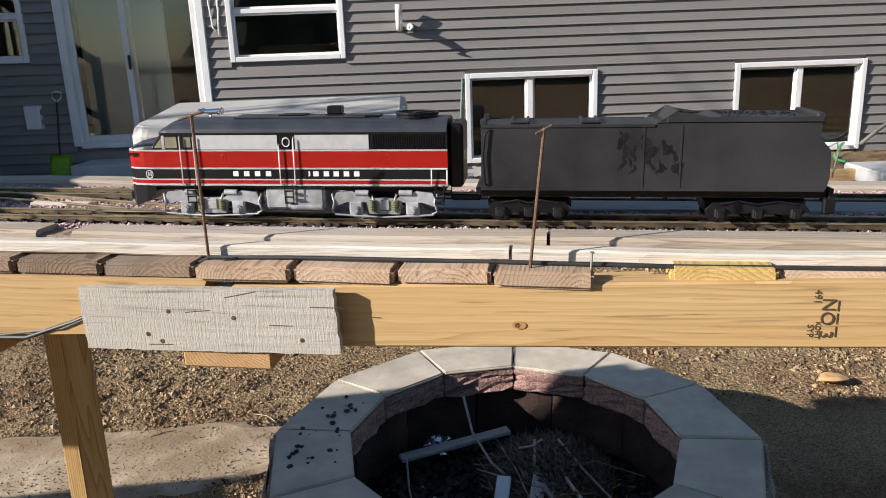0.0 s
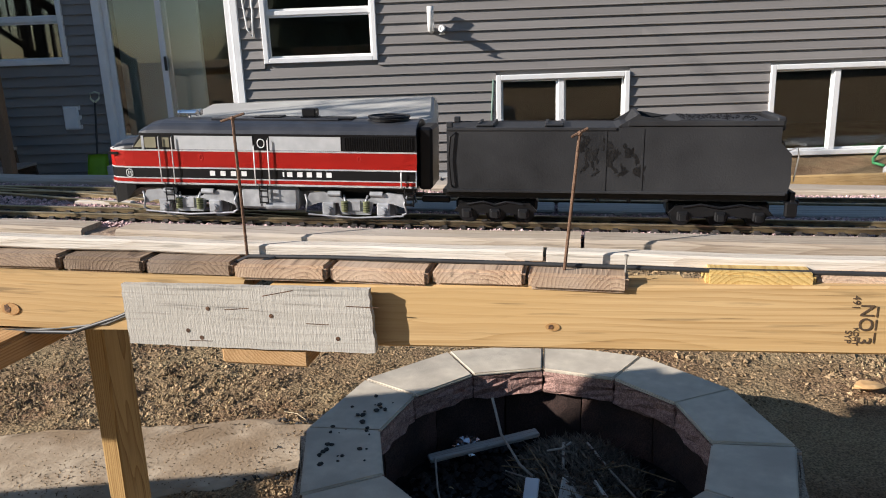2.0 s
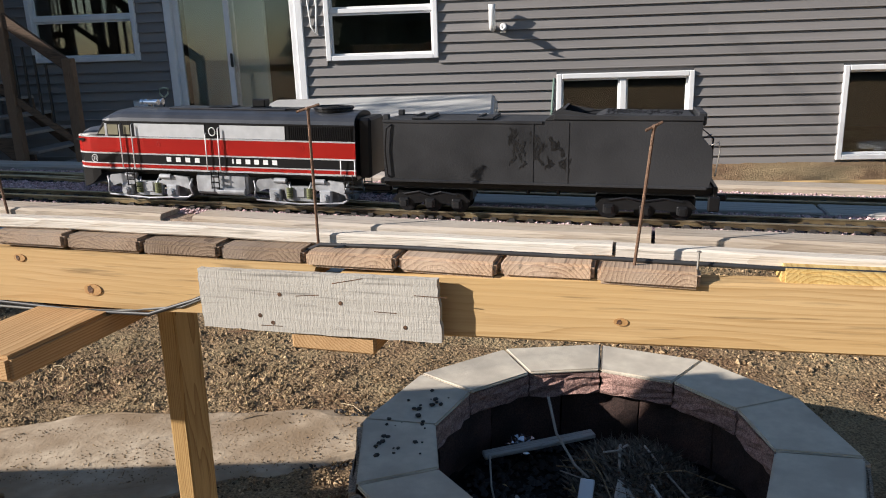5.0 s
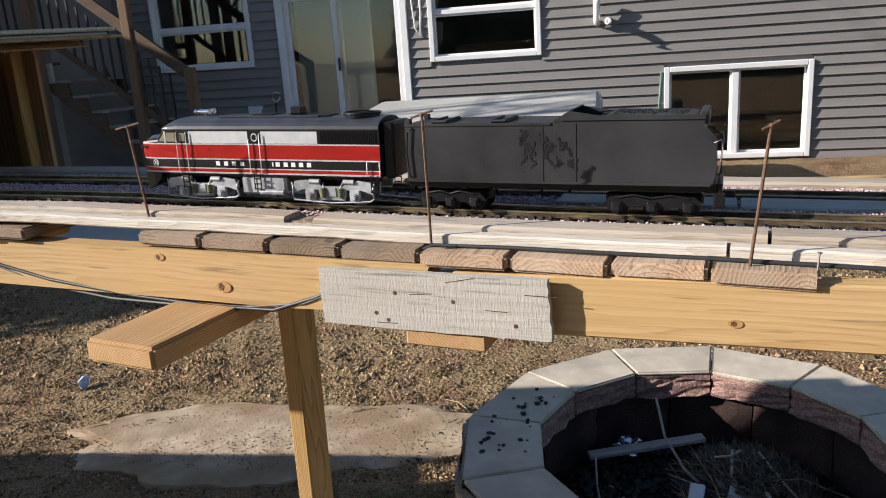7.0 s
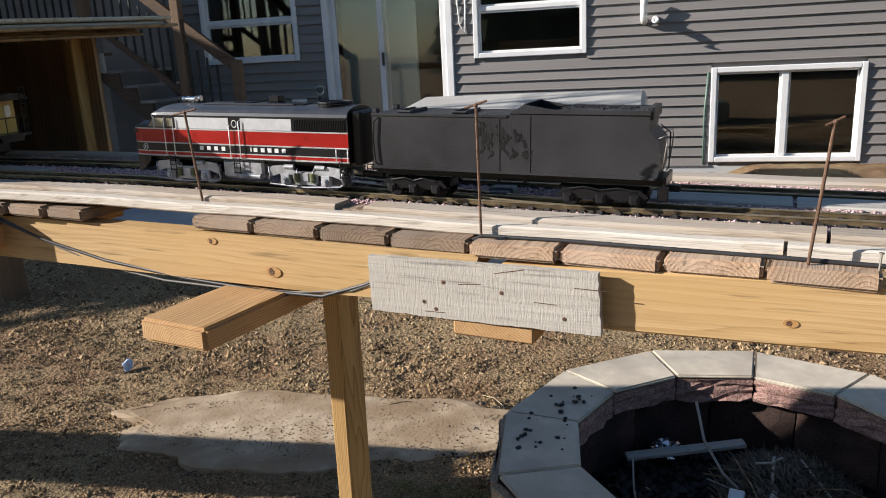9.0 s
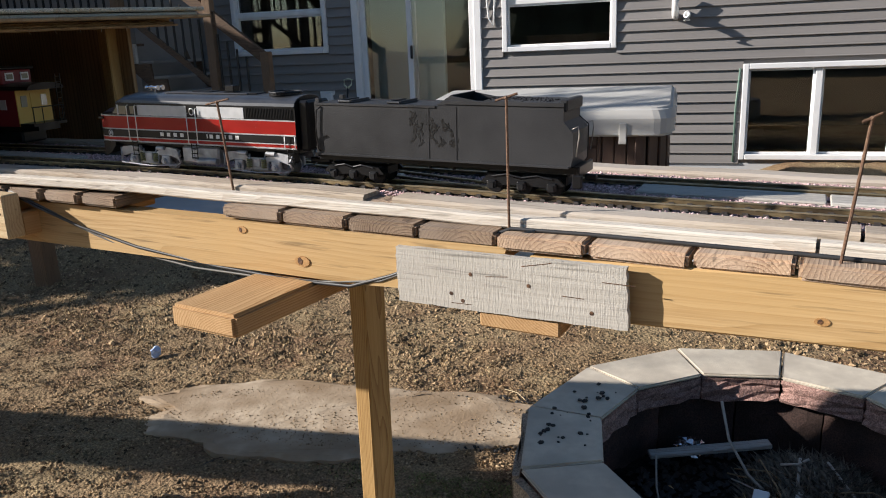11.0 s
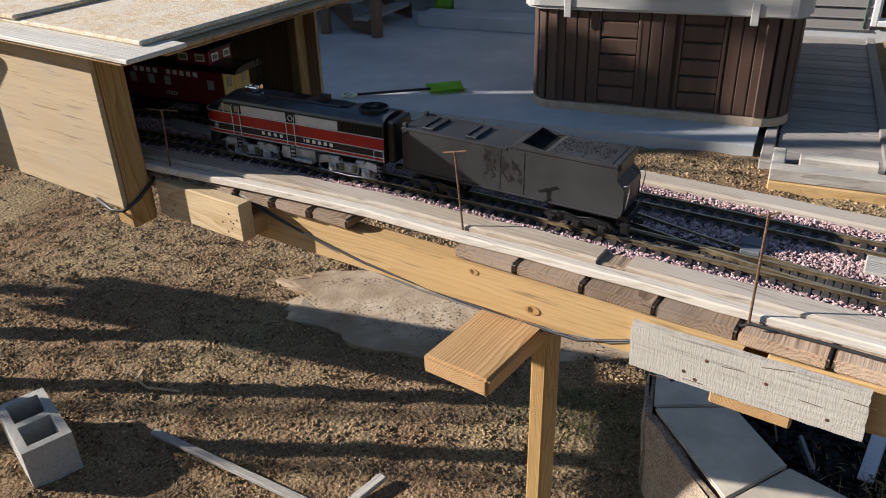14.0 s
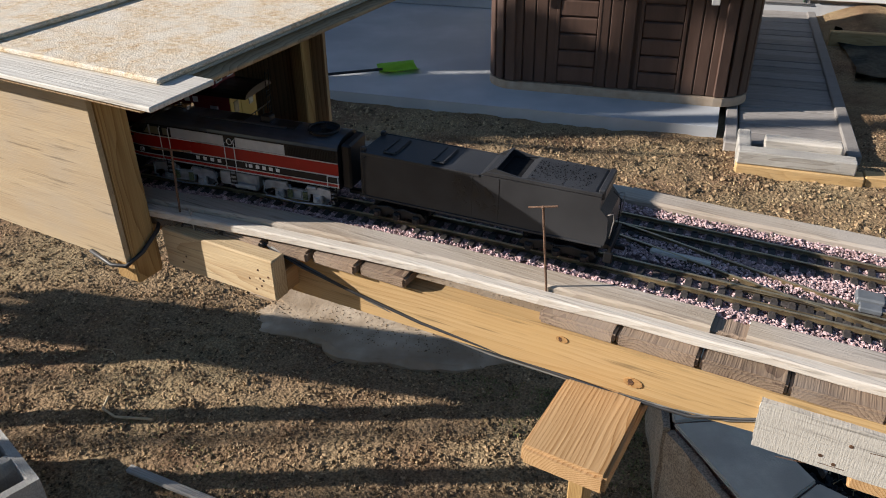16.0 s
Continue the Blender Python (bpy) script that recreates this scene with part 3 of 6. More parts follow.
def sliding_door():
    d = thing("door_1", "white sliding glass patio door in shade", "door", pose(0, HY, 0), kind="structure")
    x0, x1, z0, z1 = -4.75, -2.95, 0.66, 2.72
    bm = bmesh.new()
    for a in ((x0 - 0.04, x0 + 0.06, z0, z1 + 0.04), (x1 - 0.06, x1 + 0.04, z0, z1 + 0.04), (x0 + 0.06, x1 - 0.06, z0 - 0.03, z0 + 0.05), (x0 + 0.06, x1 - 0.06, z1 - 0.06, z1 + 0.04)):
        box(a[0], a[1], -0.05, 0.12, a[2], a[3], 0.008, bm)
    part("door_frame", bm, VINYL, d)
    for a, b, y in ((x0 + 0.06, -3.86, 0.05), (-3.98, x1 - 0.06, 0.0)):
        bm = bmesh.new()
        for q in ((a, a + 0.075, z0 + 0.05, z1 - 0.06), (b - 0.075, b, z0 + 0.05, z1 - 0.06), (a + 0.075, b - 0.075, z0 + 0.05, z0 + 0.13), (a + 0.075, b - 0.075, z1 - 0.14, z1 - 0.06)):
            box(q[0], q[1], y - 0.02, y + 0.025, q[2], q[3], 0.006, bm)
        leaf = part("door_leaf", bm, VINYL, d)
        pane = part("pane", box(a + 0.07, b - 0.07, y, y + 0.006, z0 + 0.12, z1 - 0.13), GLASS, leaf)
        pane.visible_shadow = False
    part("door_handle", box(-3.93, -3.90, -0.06, -0.02, 1.62, 1.80, 0.008), BLACK_METAL, d, "black door handle")
    st = thing("door_step", "grey concrete steps below the patio door", "steps", pose(0, HY, 0), kind="structure")
    part("upper_step", box(-4.62, -2.9, -0.62, -0.006, 0.15, 0.48, 0.012), CONCRETE, st)
    part("lower_step", box(-4.95, -2.8, -1.05, -0.625, 0.15, 0.32, 0.012), CONCRETE, st)


sliding_door()

# rooms behind the glass
rooms = thing("room", "plain dim rooms behind the windows", "room", pose(0, HY, 0), kind="structure")
# made-up shell; its near-black colour stands in for the dimness indoors
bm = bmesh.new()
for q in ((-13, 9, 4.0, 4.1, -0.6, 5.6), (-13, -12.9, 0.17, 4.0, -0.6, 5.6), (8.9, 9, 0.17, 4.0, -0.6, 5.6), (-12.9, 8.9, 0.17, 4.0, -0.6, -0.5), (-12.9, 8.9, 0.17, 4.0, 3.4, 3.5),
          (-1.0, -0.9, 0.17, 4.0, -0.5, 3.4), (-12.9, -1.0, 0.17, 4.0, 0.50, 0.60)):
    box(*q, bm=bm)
part("room_shell", bm, ROOM_SHADE, rooms)
part("hall_wall", box(-4.72, -3.60, 0.45, 0.55, 0.602, 3.4), ROOM, rooms, "pale interior wall behind the patio door")
part("ceiling", box(-12.89, 8.89, 0.171, 3.99, 5.5, 5.6), ROOM, rooms)

# vents, outlet, gutter hose
vent = thing("pvc_vent", "white plastic vent pipe elbows on the siding", "vent pipe", pose(0, HY, 0))
part("upper_pipe", tube([(-0.44, 0.0, 2.0), (-0.44, -0.10, 2.02), (-0.44, -0.15, 2.07), (-0.44, -0.16, 2.22), (-0.44, -0.17, 2.29)], 0.042, 14), PVC, vent, smooth=True)
part("lower_pipe", tube([(-0.30, 0.0, 2.02), (-0.30, -0.20, 2.02), (-0.30, -0.245, 2.0), (-0.30, -0.26, 1.95)], 0.042, 14), PVC, vent, smooth=True)
outlet = thing("outlet_box", "white weatherproof outlet cover on shaded siding", "outlet", pose(-5.27, HY, 1.05))
part("cover", box(-0.10, 0.10, -0.06, -0.016, -0.15, 0.15, 0.014), VINYL, outlet)
part("back_plate", box(-0.12, 0.12, -0.016, -0.004, -0.17, 0.17, 0.004), VINYL, outlet)
cord = thing("hanging_cord", "white cord hanging down the siding", "cord", pose(0, HY, 0))
part("strand", tube([(-2.86, -0.03, 3.0), (-2.84, -0.035, 2.5), (-2.80, -0.05, 2.1), (-2.74, -0.05, 2.0), (-2.72, -0.03, 2.3), (-2.74, -0.03, 3.0)], 0.012), PVC, cord, smooth=True)
pipe = thing("wall_conduit", "thin grey-green conduit beside the low window", "conduit", pose(0, HY, 0))
part("tube", tube([(0.31, -0.03, 0.22), (0.31, -0.03, 0.9), (0.34, -0.03, 1.36)], 0.013), material("conduit_green", (0.10, 0.16, 0.13), rough=0.5), pipe, smooth=True)


def spade(name, m, label):
    s = thing(name, label, "shovel", m)
    part("shaft", rod((0, 0, 0.33), (0, 0, 1.05), 0.013), BLACK_METAL, s)
    part("grip", tube([(0, 0, 1.04), (-0.055, 0, 1.09), (-0.06, 0, 1.16), (0, 0, 1.175), (0.06, 0, 1.16), (0.055, 0, 1.09), (0, 0, 1.04)], 0.013), material("grip_pale", (0.50, 0.52, 0.38), rough=0.5), s, smooth=True)
    bm = bmesh.new()
    grid = [[bm.verts.new(((i - 3) / 3 * 0.145 * (1 - 0.10 * (j / 5) ** 2), 0.035 * ((i - 3) / 3) ** 2 - 0.02, 0.36 * j / 5)) for i in range(7)] for j in range(6)]
    for j in range(5):
        for i in range(6):
            bm.faces.new((grid[j][i], grid[j][i + 1], grid[j + 1][i + 1], grid[j + 1][i]))
    bmesh.ops.solidify(bm, geom=bm.faces[:], thickness=0.006)
    part("scoop", bm, LIME, s, "lime green plastic scoop", smooth=True)
    return s


spade("garden_shovel", pose(-4.88, HY - 0.36, 0.24, -14, 0, 3), "lime green plastic shovel leaning on the house wall")

# ---- patio, walkway, tub ----
patio = tagged(part("patio", prism([(-13, 5.74), (-4.3, 5.66), (-0.52, 5.72), (-0.5, 9.98), (-13, 9.98)], -0.05, 0.15, axis="z"), CONCRETE),
               "smooth grey concrete patio slab", "patio", kind="structure")
spade("snow_shovel", Matrix(((0.57, 0, -0.82, -3.22), (-0.82, 0, -0.57, 6.46), (0, 1, 0, 0.18), (0, 0, 0, 1))), "lime green shovel with black shaft lying on the patio")


def hot_tub():
    tub = thing("hot_tub", "brown panelled hot tub with a grey cover", "hot tub", pose(-1.43, 7.46, 0.15, 0, 0, 1.5))
    hw, hd, r = 1.06, 1.28, 0.26

    def ring(w, d, rad, n=6):
        out = []
        for cx, cy, a0 in ((w - rad, d - rad, 0), (-w + rad, d - rad, 90), (-w + rad, -d + rad, 180), (w - rad, -d + rad, 270)):
            out += [(cx + rad * math.cos(radians(a0 + 90 * k / n)), cy + rad * math.sin(radians(a0 + 90 * k / n))) for k in range(n + 1)]
        return out

    part("base", prism(ring(hw + 0.02, hd + 0.02, r), 0.0, 0.07, axis="z"), TUB_TRIM, tub, "pale base rim")
    part("shell", prism(ring(hw - 0.03, hd - 0.03, r), 0.07, 0.93, axis="z"), TUB_WOOD, tub)
    # upright staves along the sides, with louvred panels in the front
    def stave(x, y, a, w):
        ob = part("stave", box(-w / 2, w / 2, -0.03, 0.0, 0.075, 0.92, 0.006), TUB_WOOD, tub)
        ob.matrix_local = pose(x, y, 0, 0, 0, a)
    for k in range(17):
        x = -0.80 + 0.1 * k
        if not (-0.48 < x < -0.12 or 0.18 < x < 0.54):
            stave(x, -hd + 0.03, 0, 0.092)
        stave(x, hd - 0.03, 180, 0.092)
        stave(hw - 0.03, x, 90, 0.092)
        stave(-hw + 0.03, x, -90, 0.092)
    for k in range(4):
        a = 12 + 22 * k
        for sx, sy, a0 in ((1, -1, 0), (-1, -1, 270)):
            aa = radians(a0 + a - 90) if sx > 0 else radians(a0 - a - 0)
            stave(sx * (hw - r) + r * math.cos(aa) * 0.97, -(hd - r) + r * math.sin(aa) * 0.97, math.degrees(aa) + 90, 0.085)
    for cx in (-0.30, 0.36):
        for k in range(6):
            part("louvre", box(cx - 0.155, cx + 0.155, -hd + 0.002, -hd + 0.03, 0.10 + 0.135 * k, 0.225 + 0.135 * k, 0.01), TUB_WOOD, tub)
        for sx in (-1, 1):
            part("panel_stile", box(cx + sx * 0.168 - 0.013, cx + sx * 0.168 + 0.013, -hd - 0.004, -hd + 0.03, 0.075, 0.92, 0.004), TUB_WOOD, tub)
    # soft cover in two halves with a drooping skirt
    for s in (-1, 1):
        bm = bmesh.new()
        out = [p for p in ring(hw + 0.06, hd + 0.07, 0.16, 5)]
        pts = [(x, y) for x, y in out if s * y > 0]
        pts = [(pts[0][0], 0.012 * s)] + pts + [(pts[-1][0], 0.012 * s)] if s > 0 else [(-hw - 0.06, 0.012 * s)] + pts + [(hw + 0.06, 0.012 * s)]
        lo = [bm.verts.new((x, y, 0.86 + 0.012 * math.sin(9 * x + 7 * y))) for x, y in pts]
        mid = [bm.verts.new((x * 1.0, y, 1.0)) for x, y in pts]
        top = [bm.verts.new((x * 0.975, y * 0.975 + 0.003 * s, 1.09 + 0.09 * (1 - abs(y) / hd))) for x, y in pts]
        m = len(pts)
        for a, b in ((lo, mid), (mid, top)):
            for k in range(m):
                bm.faces.new((a[k], a[(k + 1) % m], b[(k + 1) % m], b[k]))
        bm.faces.new(top)
        bm.faces.new(lo[::-1])
        bmesh.ops.recalc_face_normals(bm, faces=bm.faces[:])
        bmesh.ops.bevel(bm, geom=[e for e in bm.edges if len(e.link_faces) == 2 and e.calc_face_angle(0) > 0.5], offset=0.02, segments=3, affect="EDGES")
        part("cover_half", bm, VINYL_COVER, tub)
    for x in (-0.72, 0.72):
        part("cover_strap", box(x - 0.03, x + 0.03, -hd - 0.085, -hd - 0.068, 0.80, 0.97, 0.005), VINYL_COVER, tub)
    part("cover_handle", box(-0.12, 0.12, -hd - 0.09, -hd - 0.072, 0.97, 0.995, 0.006), VINYL_COVER, tub)


hot_tub()

walkway = thing("walkway", "weathered grey board walkway with timber edging", "walkway", pose(0, 0, 0), kind="structure")
for k in range(22):
    y = 5.62 + 0.2 * k
    ob = part("walk_board", box(-0.36, 0.36, 0, 0.19, 0.02, 0.10 + 0.004 * (k % 3), 0.006), WALK_WOOD, walkway)
    ob.location = (0.0, y, 0)
for x in (-0.42, 0.40):
    part("edging", box(x - 0.045, x + 0.045, 5.5, 9.9, 0.0, 0.13, 0.008), WALK_WOOD, walkway)
steps = thing("timber_step", "stacked landscape timbers forming a step at the walkway's end", "step")
for q, mt in (((-0.38, 0.42, 5.12, 5.24, 0.03, 0.125), PINE_X), ((-0.38, 0.36, 5.13, 5.25, 0.127, 0.22), GREY_X), ((-0.38, -0.29, 5.26, 5.62, 0.04, 0.20), GREY_X),
              ((0.425, 1.5, 5.14, 5.26, 0.03, 0.13), PINE_X), ((-0.28, 0.36, 5.26, 5.38, 0.03, 0.17), GREY_X), ((-0.2, 0.3, 5.40, 5.52, 0.03, 0.215), WHITE_X)):
    part("timber", box(*q, 0.008), mt, steps)
tarp = bmesh.new()
g = [[tarp.verts.new((0.62 + 0.22 * i + 0.05 * math.sin(j), 7.5 + 0.3 * j, 0.09 + 0.02 * math.sin(1.7 * i + 2.3 * j))) for i in range(9)] for j in range(9)]
for j in range(8):
    for i in range(8):
        tarp.faces.new((g[j][i], g[j][i + 1], g[j + 1][i + 1], g[j + 1][i]))
bmesh.ops.solidify(tarp, geom=tarp.faces[:], thickness=0.01)
tagged(part("tarp", tarp, TARP, smooth=True), "dark green ground tarp on the soil", "tarp")
edge = thing("garden_edging", "low timber edging and soil along the house", "edging", kind="structure")
part("rail", box(0.5, 7.5, 8.72, 8.80, 0.04, 0.20, 0.01), PINE_X, edge)
hose = thing("garden_hose", "green garden hose below the low window", "hose")
part("hose_run", tube([(5.36, 9.9, 0.34), (5.27, 9.8, 0.33), (5.2, 9.7, 0.27), (5.05, 9.5, 0.25), (4.95, 9.3, 0.23), (5.0, 9.15, 0.22)], 0.018), material("hose_green", (0.05, 0.30, 0.10), (0.08, 0.38, 0.14), 20, 0.5), hose, smooth=True)
ramp = thing("downspout", "grey downspout pipe slanting from the wall", "downspout")
part("spout", tube([(6.6, 9.9, 1.05), (5.75, 9.8, 0.52), (5.5, 9.75, 0.34)], 0.026), GREY_CABLE, ramp, smooth=True)
slab = thing("concrete_pad", "pale concrete pad with a dark drain beside the house", "pad")
part("pad", box(4.9, 6.6, 8.2, 9.0, 0.05, 0.24, 0.02), CONCRETE, slab)


# ---- wooden deck and stairs behind ----
def stairs():
    d = thing("wooden_deck", "dark wooden deck with black balusters and stairs", "deck")
    part("deck_board", box(-13, -7.15, 8.35, 8.49, 1.94, 1.975, 0.004), STAIR_WOOD, d)
    part("rim_joist", box(-13, -7.15, 8.30, 8.345, 1.72, 1.97, 0.006), GREY_X, d)
    for x in (-12.0, -9.8, -7.28):
        part("deck_post", box(x - 0.07, x + 0.07, 8.18, 8.30, 0.15, 3.05, 0.01), STAIR_Z, d)
    part("bottom_rail", box(-13, -7.2, 8.26, 8.30, 2.12, 2.22, 0.006), STAIR_WOOD, d)
    part("top_rail", box(-13, -7.2, 8.22, 8.32, 2.95, 3.02, 0.006), STAIR_WOOD, d)
    rail = box(-0.011, 0.011, -0.011, 0.011, 0, 0.74, 0)
    me = bpy.data.meshes.new("baluster")
    rail.to_mesh(me)
    rail.free()
    me.materials.append(BLACK_METAL)
    for k in range(46):
        ob = part_from("baluster", me, None, d)
        ob.location = (-12.9 + 0.125 * k, 8.28, 2.215)
    # the flight runs down towards +x
    x0, z0, rise, run, n = -7.2, 1.95, 0.2, 0.23, 9
    for k in range(n - 1):
        part("tread", box(x0 + run * k, x0 + run * k + 0.27, 8.35, 9.45, z0 - rise * (k + 1) - 0.035, z0 - rise * (k + 1), 0.004), WALK_WOOD, d)
    for y in (8.32, 9.46):
        o = [(x0 - 0.05, z0 - 0.05), (x0 - 0.05, z0 - 0.32), (x0 + run * 7, z0 - rise * 8 - 0.14), (x0 + run * 8 + 0.05, 0.15), (x0 + run * 8 + 0.05, z0 - rise * 8)]
        top = []
        for k in range(8):
            top += [(x0 + run * (8 - k), z0 - rise * (8 - k) - 0.04), (x0 + run * (7 - k) + 0.02, z0 - rise * (8 - k) - 0.04)]
        part("stringer", prism(o + top, y, y + 0.04), STAIR_WOOD, d)
    for y in (8.20,):
        part("newel_post", box(-5.23, -5.11, y, y + 0.1, 0.15, 1.80, 0.01), STAIR_Z, d)
        part("middle_post", box(-5.98, -5.86, y, y + 0.1, 0.15, 3.1, 0.01), STAIR_Z, d)
        part("hand_rail", prism([(-7.25, 3.36), (-5.15, 1.78), (-5.15, 1.62), (-7.25, 3.20)], y + 0.02, y + 0.08), STAIR_WOOD, d)
        part("lower_rail", prism([(-7.25, 2.42), (-5.2, 0.90), (-5.2, 0.81), (-7.25, 2.33)], y + 0.03, y + 0.07), STAIR_WOOD, d)
        for k in range(14):
            ob = part_from("baluster", me, None, d)
            ob.location = (-7.1 + 0.127 * k, y + 0.05, 2.24 - 0.0945 * k)
    # dark sheet standing in for the shade below the deck
    part("under_panel", box(-13, -10.45, 9.5, 9.56, 0.15, 1.93), STAIR_WOOD, d)


stairs()


# ---- fire pit ----
def fire_pit():
    p = thing("fire_pit", "round fire pit of tan cap stones over rough red blocks", "fire pit", pose(PIT[0], PIT[1], 0))
    n, ro, ri = 12, 0.885, 0.60
    half = math.pi / n
    me = None
    for k in range(n):
        a = radians(83.5 - 30 * k)
        # cap stone: a wedge with flat outer and inner faces
        if me is None:
            g = 0.003
            o = [(ri * math.cos(half), -ri * math.sin(half) + g), (ro * math.cos(half), -ro * math.sin(half) + g), (ro * math.cos(half), ro * math.sin(half) - g), (ri * math.cos(half), ri * math.sin(half) - g)]
            bm = prism(o, 0.384, 0.40, axis="z")
            bmesh.ops.bevel(bm, geom=bm.edges[:], offset=0.006, segments=2, affect="EDGES")
            me = bpy.data.meshes.new("cap_stone")
            bm.to_mesh(me)
            bm.free()
            me.materials.append(PAVER)
        ob = part_from("cap_stone", me, None, p)
        ob.matrix_local = pose(0, 0, 0.002 * (k % 3), 0, 0, math.degrees(a - half))
        # lower course takes the brick tone that holds soot and shade
        for j, (z0, z1, r0, mt) in enumerate(((0.285, 0.3835, 0.603, RED_STONE), (0.02, 0.283, 0.655, SOOT_SHADE))):
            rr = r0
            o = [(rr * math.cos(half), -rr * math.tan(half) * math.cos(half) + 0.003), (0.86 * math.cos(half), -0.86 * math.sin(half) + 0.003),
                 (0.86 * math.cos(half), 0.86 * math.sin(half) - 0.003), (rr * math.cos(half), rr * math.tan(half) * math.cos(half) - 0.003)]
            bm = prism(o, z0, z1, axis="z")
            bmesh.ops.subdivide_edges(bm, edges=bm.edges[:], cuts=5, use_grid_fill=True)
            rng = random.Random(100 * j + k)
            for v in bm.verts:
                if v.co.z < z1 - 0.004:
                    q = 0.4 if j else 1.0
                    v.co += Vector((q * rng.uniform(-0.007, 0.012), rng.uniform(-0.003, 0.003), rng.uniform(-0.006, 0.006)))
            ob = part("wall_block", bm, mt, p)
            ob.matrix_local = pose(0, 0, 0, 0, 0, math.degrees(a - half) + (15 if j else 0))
        bm = prism([(0.852, -0.225), (0.880, -0.222), (0.880, 0.222), (0.852, 0.225)], 0.0, 0.37, axis="z")
        bmesh.ops.subdivide_edges(bm, edges=bm.edges[:], cuts=4, use_grid_fill=True)
        rng = random.Random(900 + k)
        for v in bm.verts:
            v.co.x += rng.uniform(-0.008, 0.008)
        ob = part("outer_block", bm, PIT_WALL, p)
        ob.matrix_local = pose(0, 0, 0, 0, 0, math.degrees(a - half))
    bm = bmesh.new()
    bmesh.ops.create_circle(bm, cap_ends=True, segments=48, radius=0.64)
    bmesh.ops.inset_region(bm, faces=bm.faces[:], thickness=0.2)
    bmesh.ops.subdivide_edges(bm, edges=bm.edges[:], cuts=3, use_grid_fill=True)
    rng = random.Random(3)
    for v in bm.verts:
        v.co.z = 0.035 + rng.uniform(-0.012, 0.02)
    part("ash_bed", bm, ASH, p, "black ash and charcoal")

    def inside(r, n):
        t, q = r.uniform(0, 6.28, n), 0.58 * np.sqrt(r.uniform(0, 1, n))
        return np.stack([q * np.cos(t), q * np.sin(t), 0.05 + 0 * t], -1)
    tagged(part_from("ember_bed", pebbles(1400, inside, (0.006, 0.028), 31), CHAR, p), kind="stuff")
    debris = blades(900, lambda r, n: np.stack([r.normal(0.12, 0.16, n), r.normal(-0.18, 0.14, n), 0.06 + 0.02 * r.uniform(0, 1, n)], -1), (0.01, 0.05), (0.001, 0.004), 33)
    tagged(part_from("dry_litter", debris, STRAW, p), kind="stuff")


fire_pit()


def loose_board(name, p, q, w, t, mat, label, category="board", roll=0.0):
    p, q = Vector(p), Vector(q)
    d = q - p
    m = Matrix.Translation(p) @ d.to_track_quat("X", "Z").to_matrix().to_4x4() @ pose(0, 0, 0, roll)
    ob = part(name, box(0, d.length, -w / 2, w / 2, 0, t, 0.004), mat)
    ob.matrix_world = m
    return tagged(ob, label, category)


# what lies in the pit
px, py = PIT
loose_board("scrap_board", (px - 0.43, py + 0.28, 0.14), (px + 0.03, py + 0.43, 0.17), 0.05, 0.02, GREY_X, "charred grey board scrap in the fire pit")
for k, (a, b, mt) in enumerate((((-0.06, -0.30, 0.07), (-0.02, -0.12, 0.16), PVC), ((0.06, -0.30, 0.07), (0.12, -0.10, 0.14), WHITE_X), ((0.20, -0.34, 0.07), (0.12, -0.06, 0.13), GREY_X),
                                ((0.30, -0.30, 0.07), (0.22, -0.10, 0.12), WHITE_X), ((-0.24, -0.32, 0.07), (-0.30, -0.20, 0.12), GREY_X))):
    loose_board("scrap_board", (px + a[0], py + a[1] + 0.22, a[2]), (px + b[0], py + b[1] + 0.22, b[2]), 0.055, 0.014, mt, "pale splintered wood scrap in the fire pit", roll=20 * k)
for pts, r in (([(-0.16, 0.46, 0.33), (-0.13, 0.35, 0.22), (-0.06, 0.24, 0.14), (0.02, 0.16, 0.10)], 0.006), ([(0.10, -0.05, 0.08), (0.11, 0.02, 0.17), (0.12, 0.09, 0.22)], 0.006),
               ([(0.05, 0.06, 0.2), (0.11, 0.06, 0.21), (0.15, 0.09, 0.22)], 0.005), ([(0.22, 0.12, 0.2), (0.3, -0.02, 0.14), (0.4, -0.2, 0.09)], 0.005), ([(-0.12, 0.05, 0.12), (0.05, -0.06, 0.12), (0.22, -0.1, 0.13)], 0.003),
               ([(-0.40, 0.02, 0.2), (-0.39, -0.08, 0.12), (-0.37, -0.16, 0.08)], 0.004)):
    tagged(part("twig", tube([(px + x, py + y + (0.18 if y < 0.3 and z < 0.32 and pts[0][2] < 0.3 else 0.0), z) for x, y, z in pts], r, 6), material("pale_twig", (0.36, 0.30, 0.24), (0.46, 0.40, 0.33), 40, 0.9), smooth=True), "thin pale twig in the fire pit", "twig")
def heap(rng, n):
    a, q = rng.uniform(0, 6.28, n), 0.26 * np.sqrt(rng.uniform(0, 1, n))
    return np.stack([px + 0.18 + q * np.cos(a), py + 0.24 + 1.2 * q * np.sin(a), 0.06 + 0.15 * (1 - q / 0.26) * rng.uniform(0.3, 1, n)], -1)


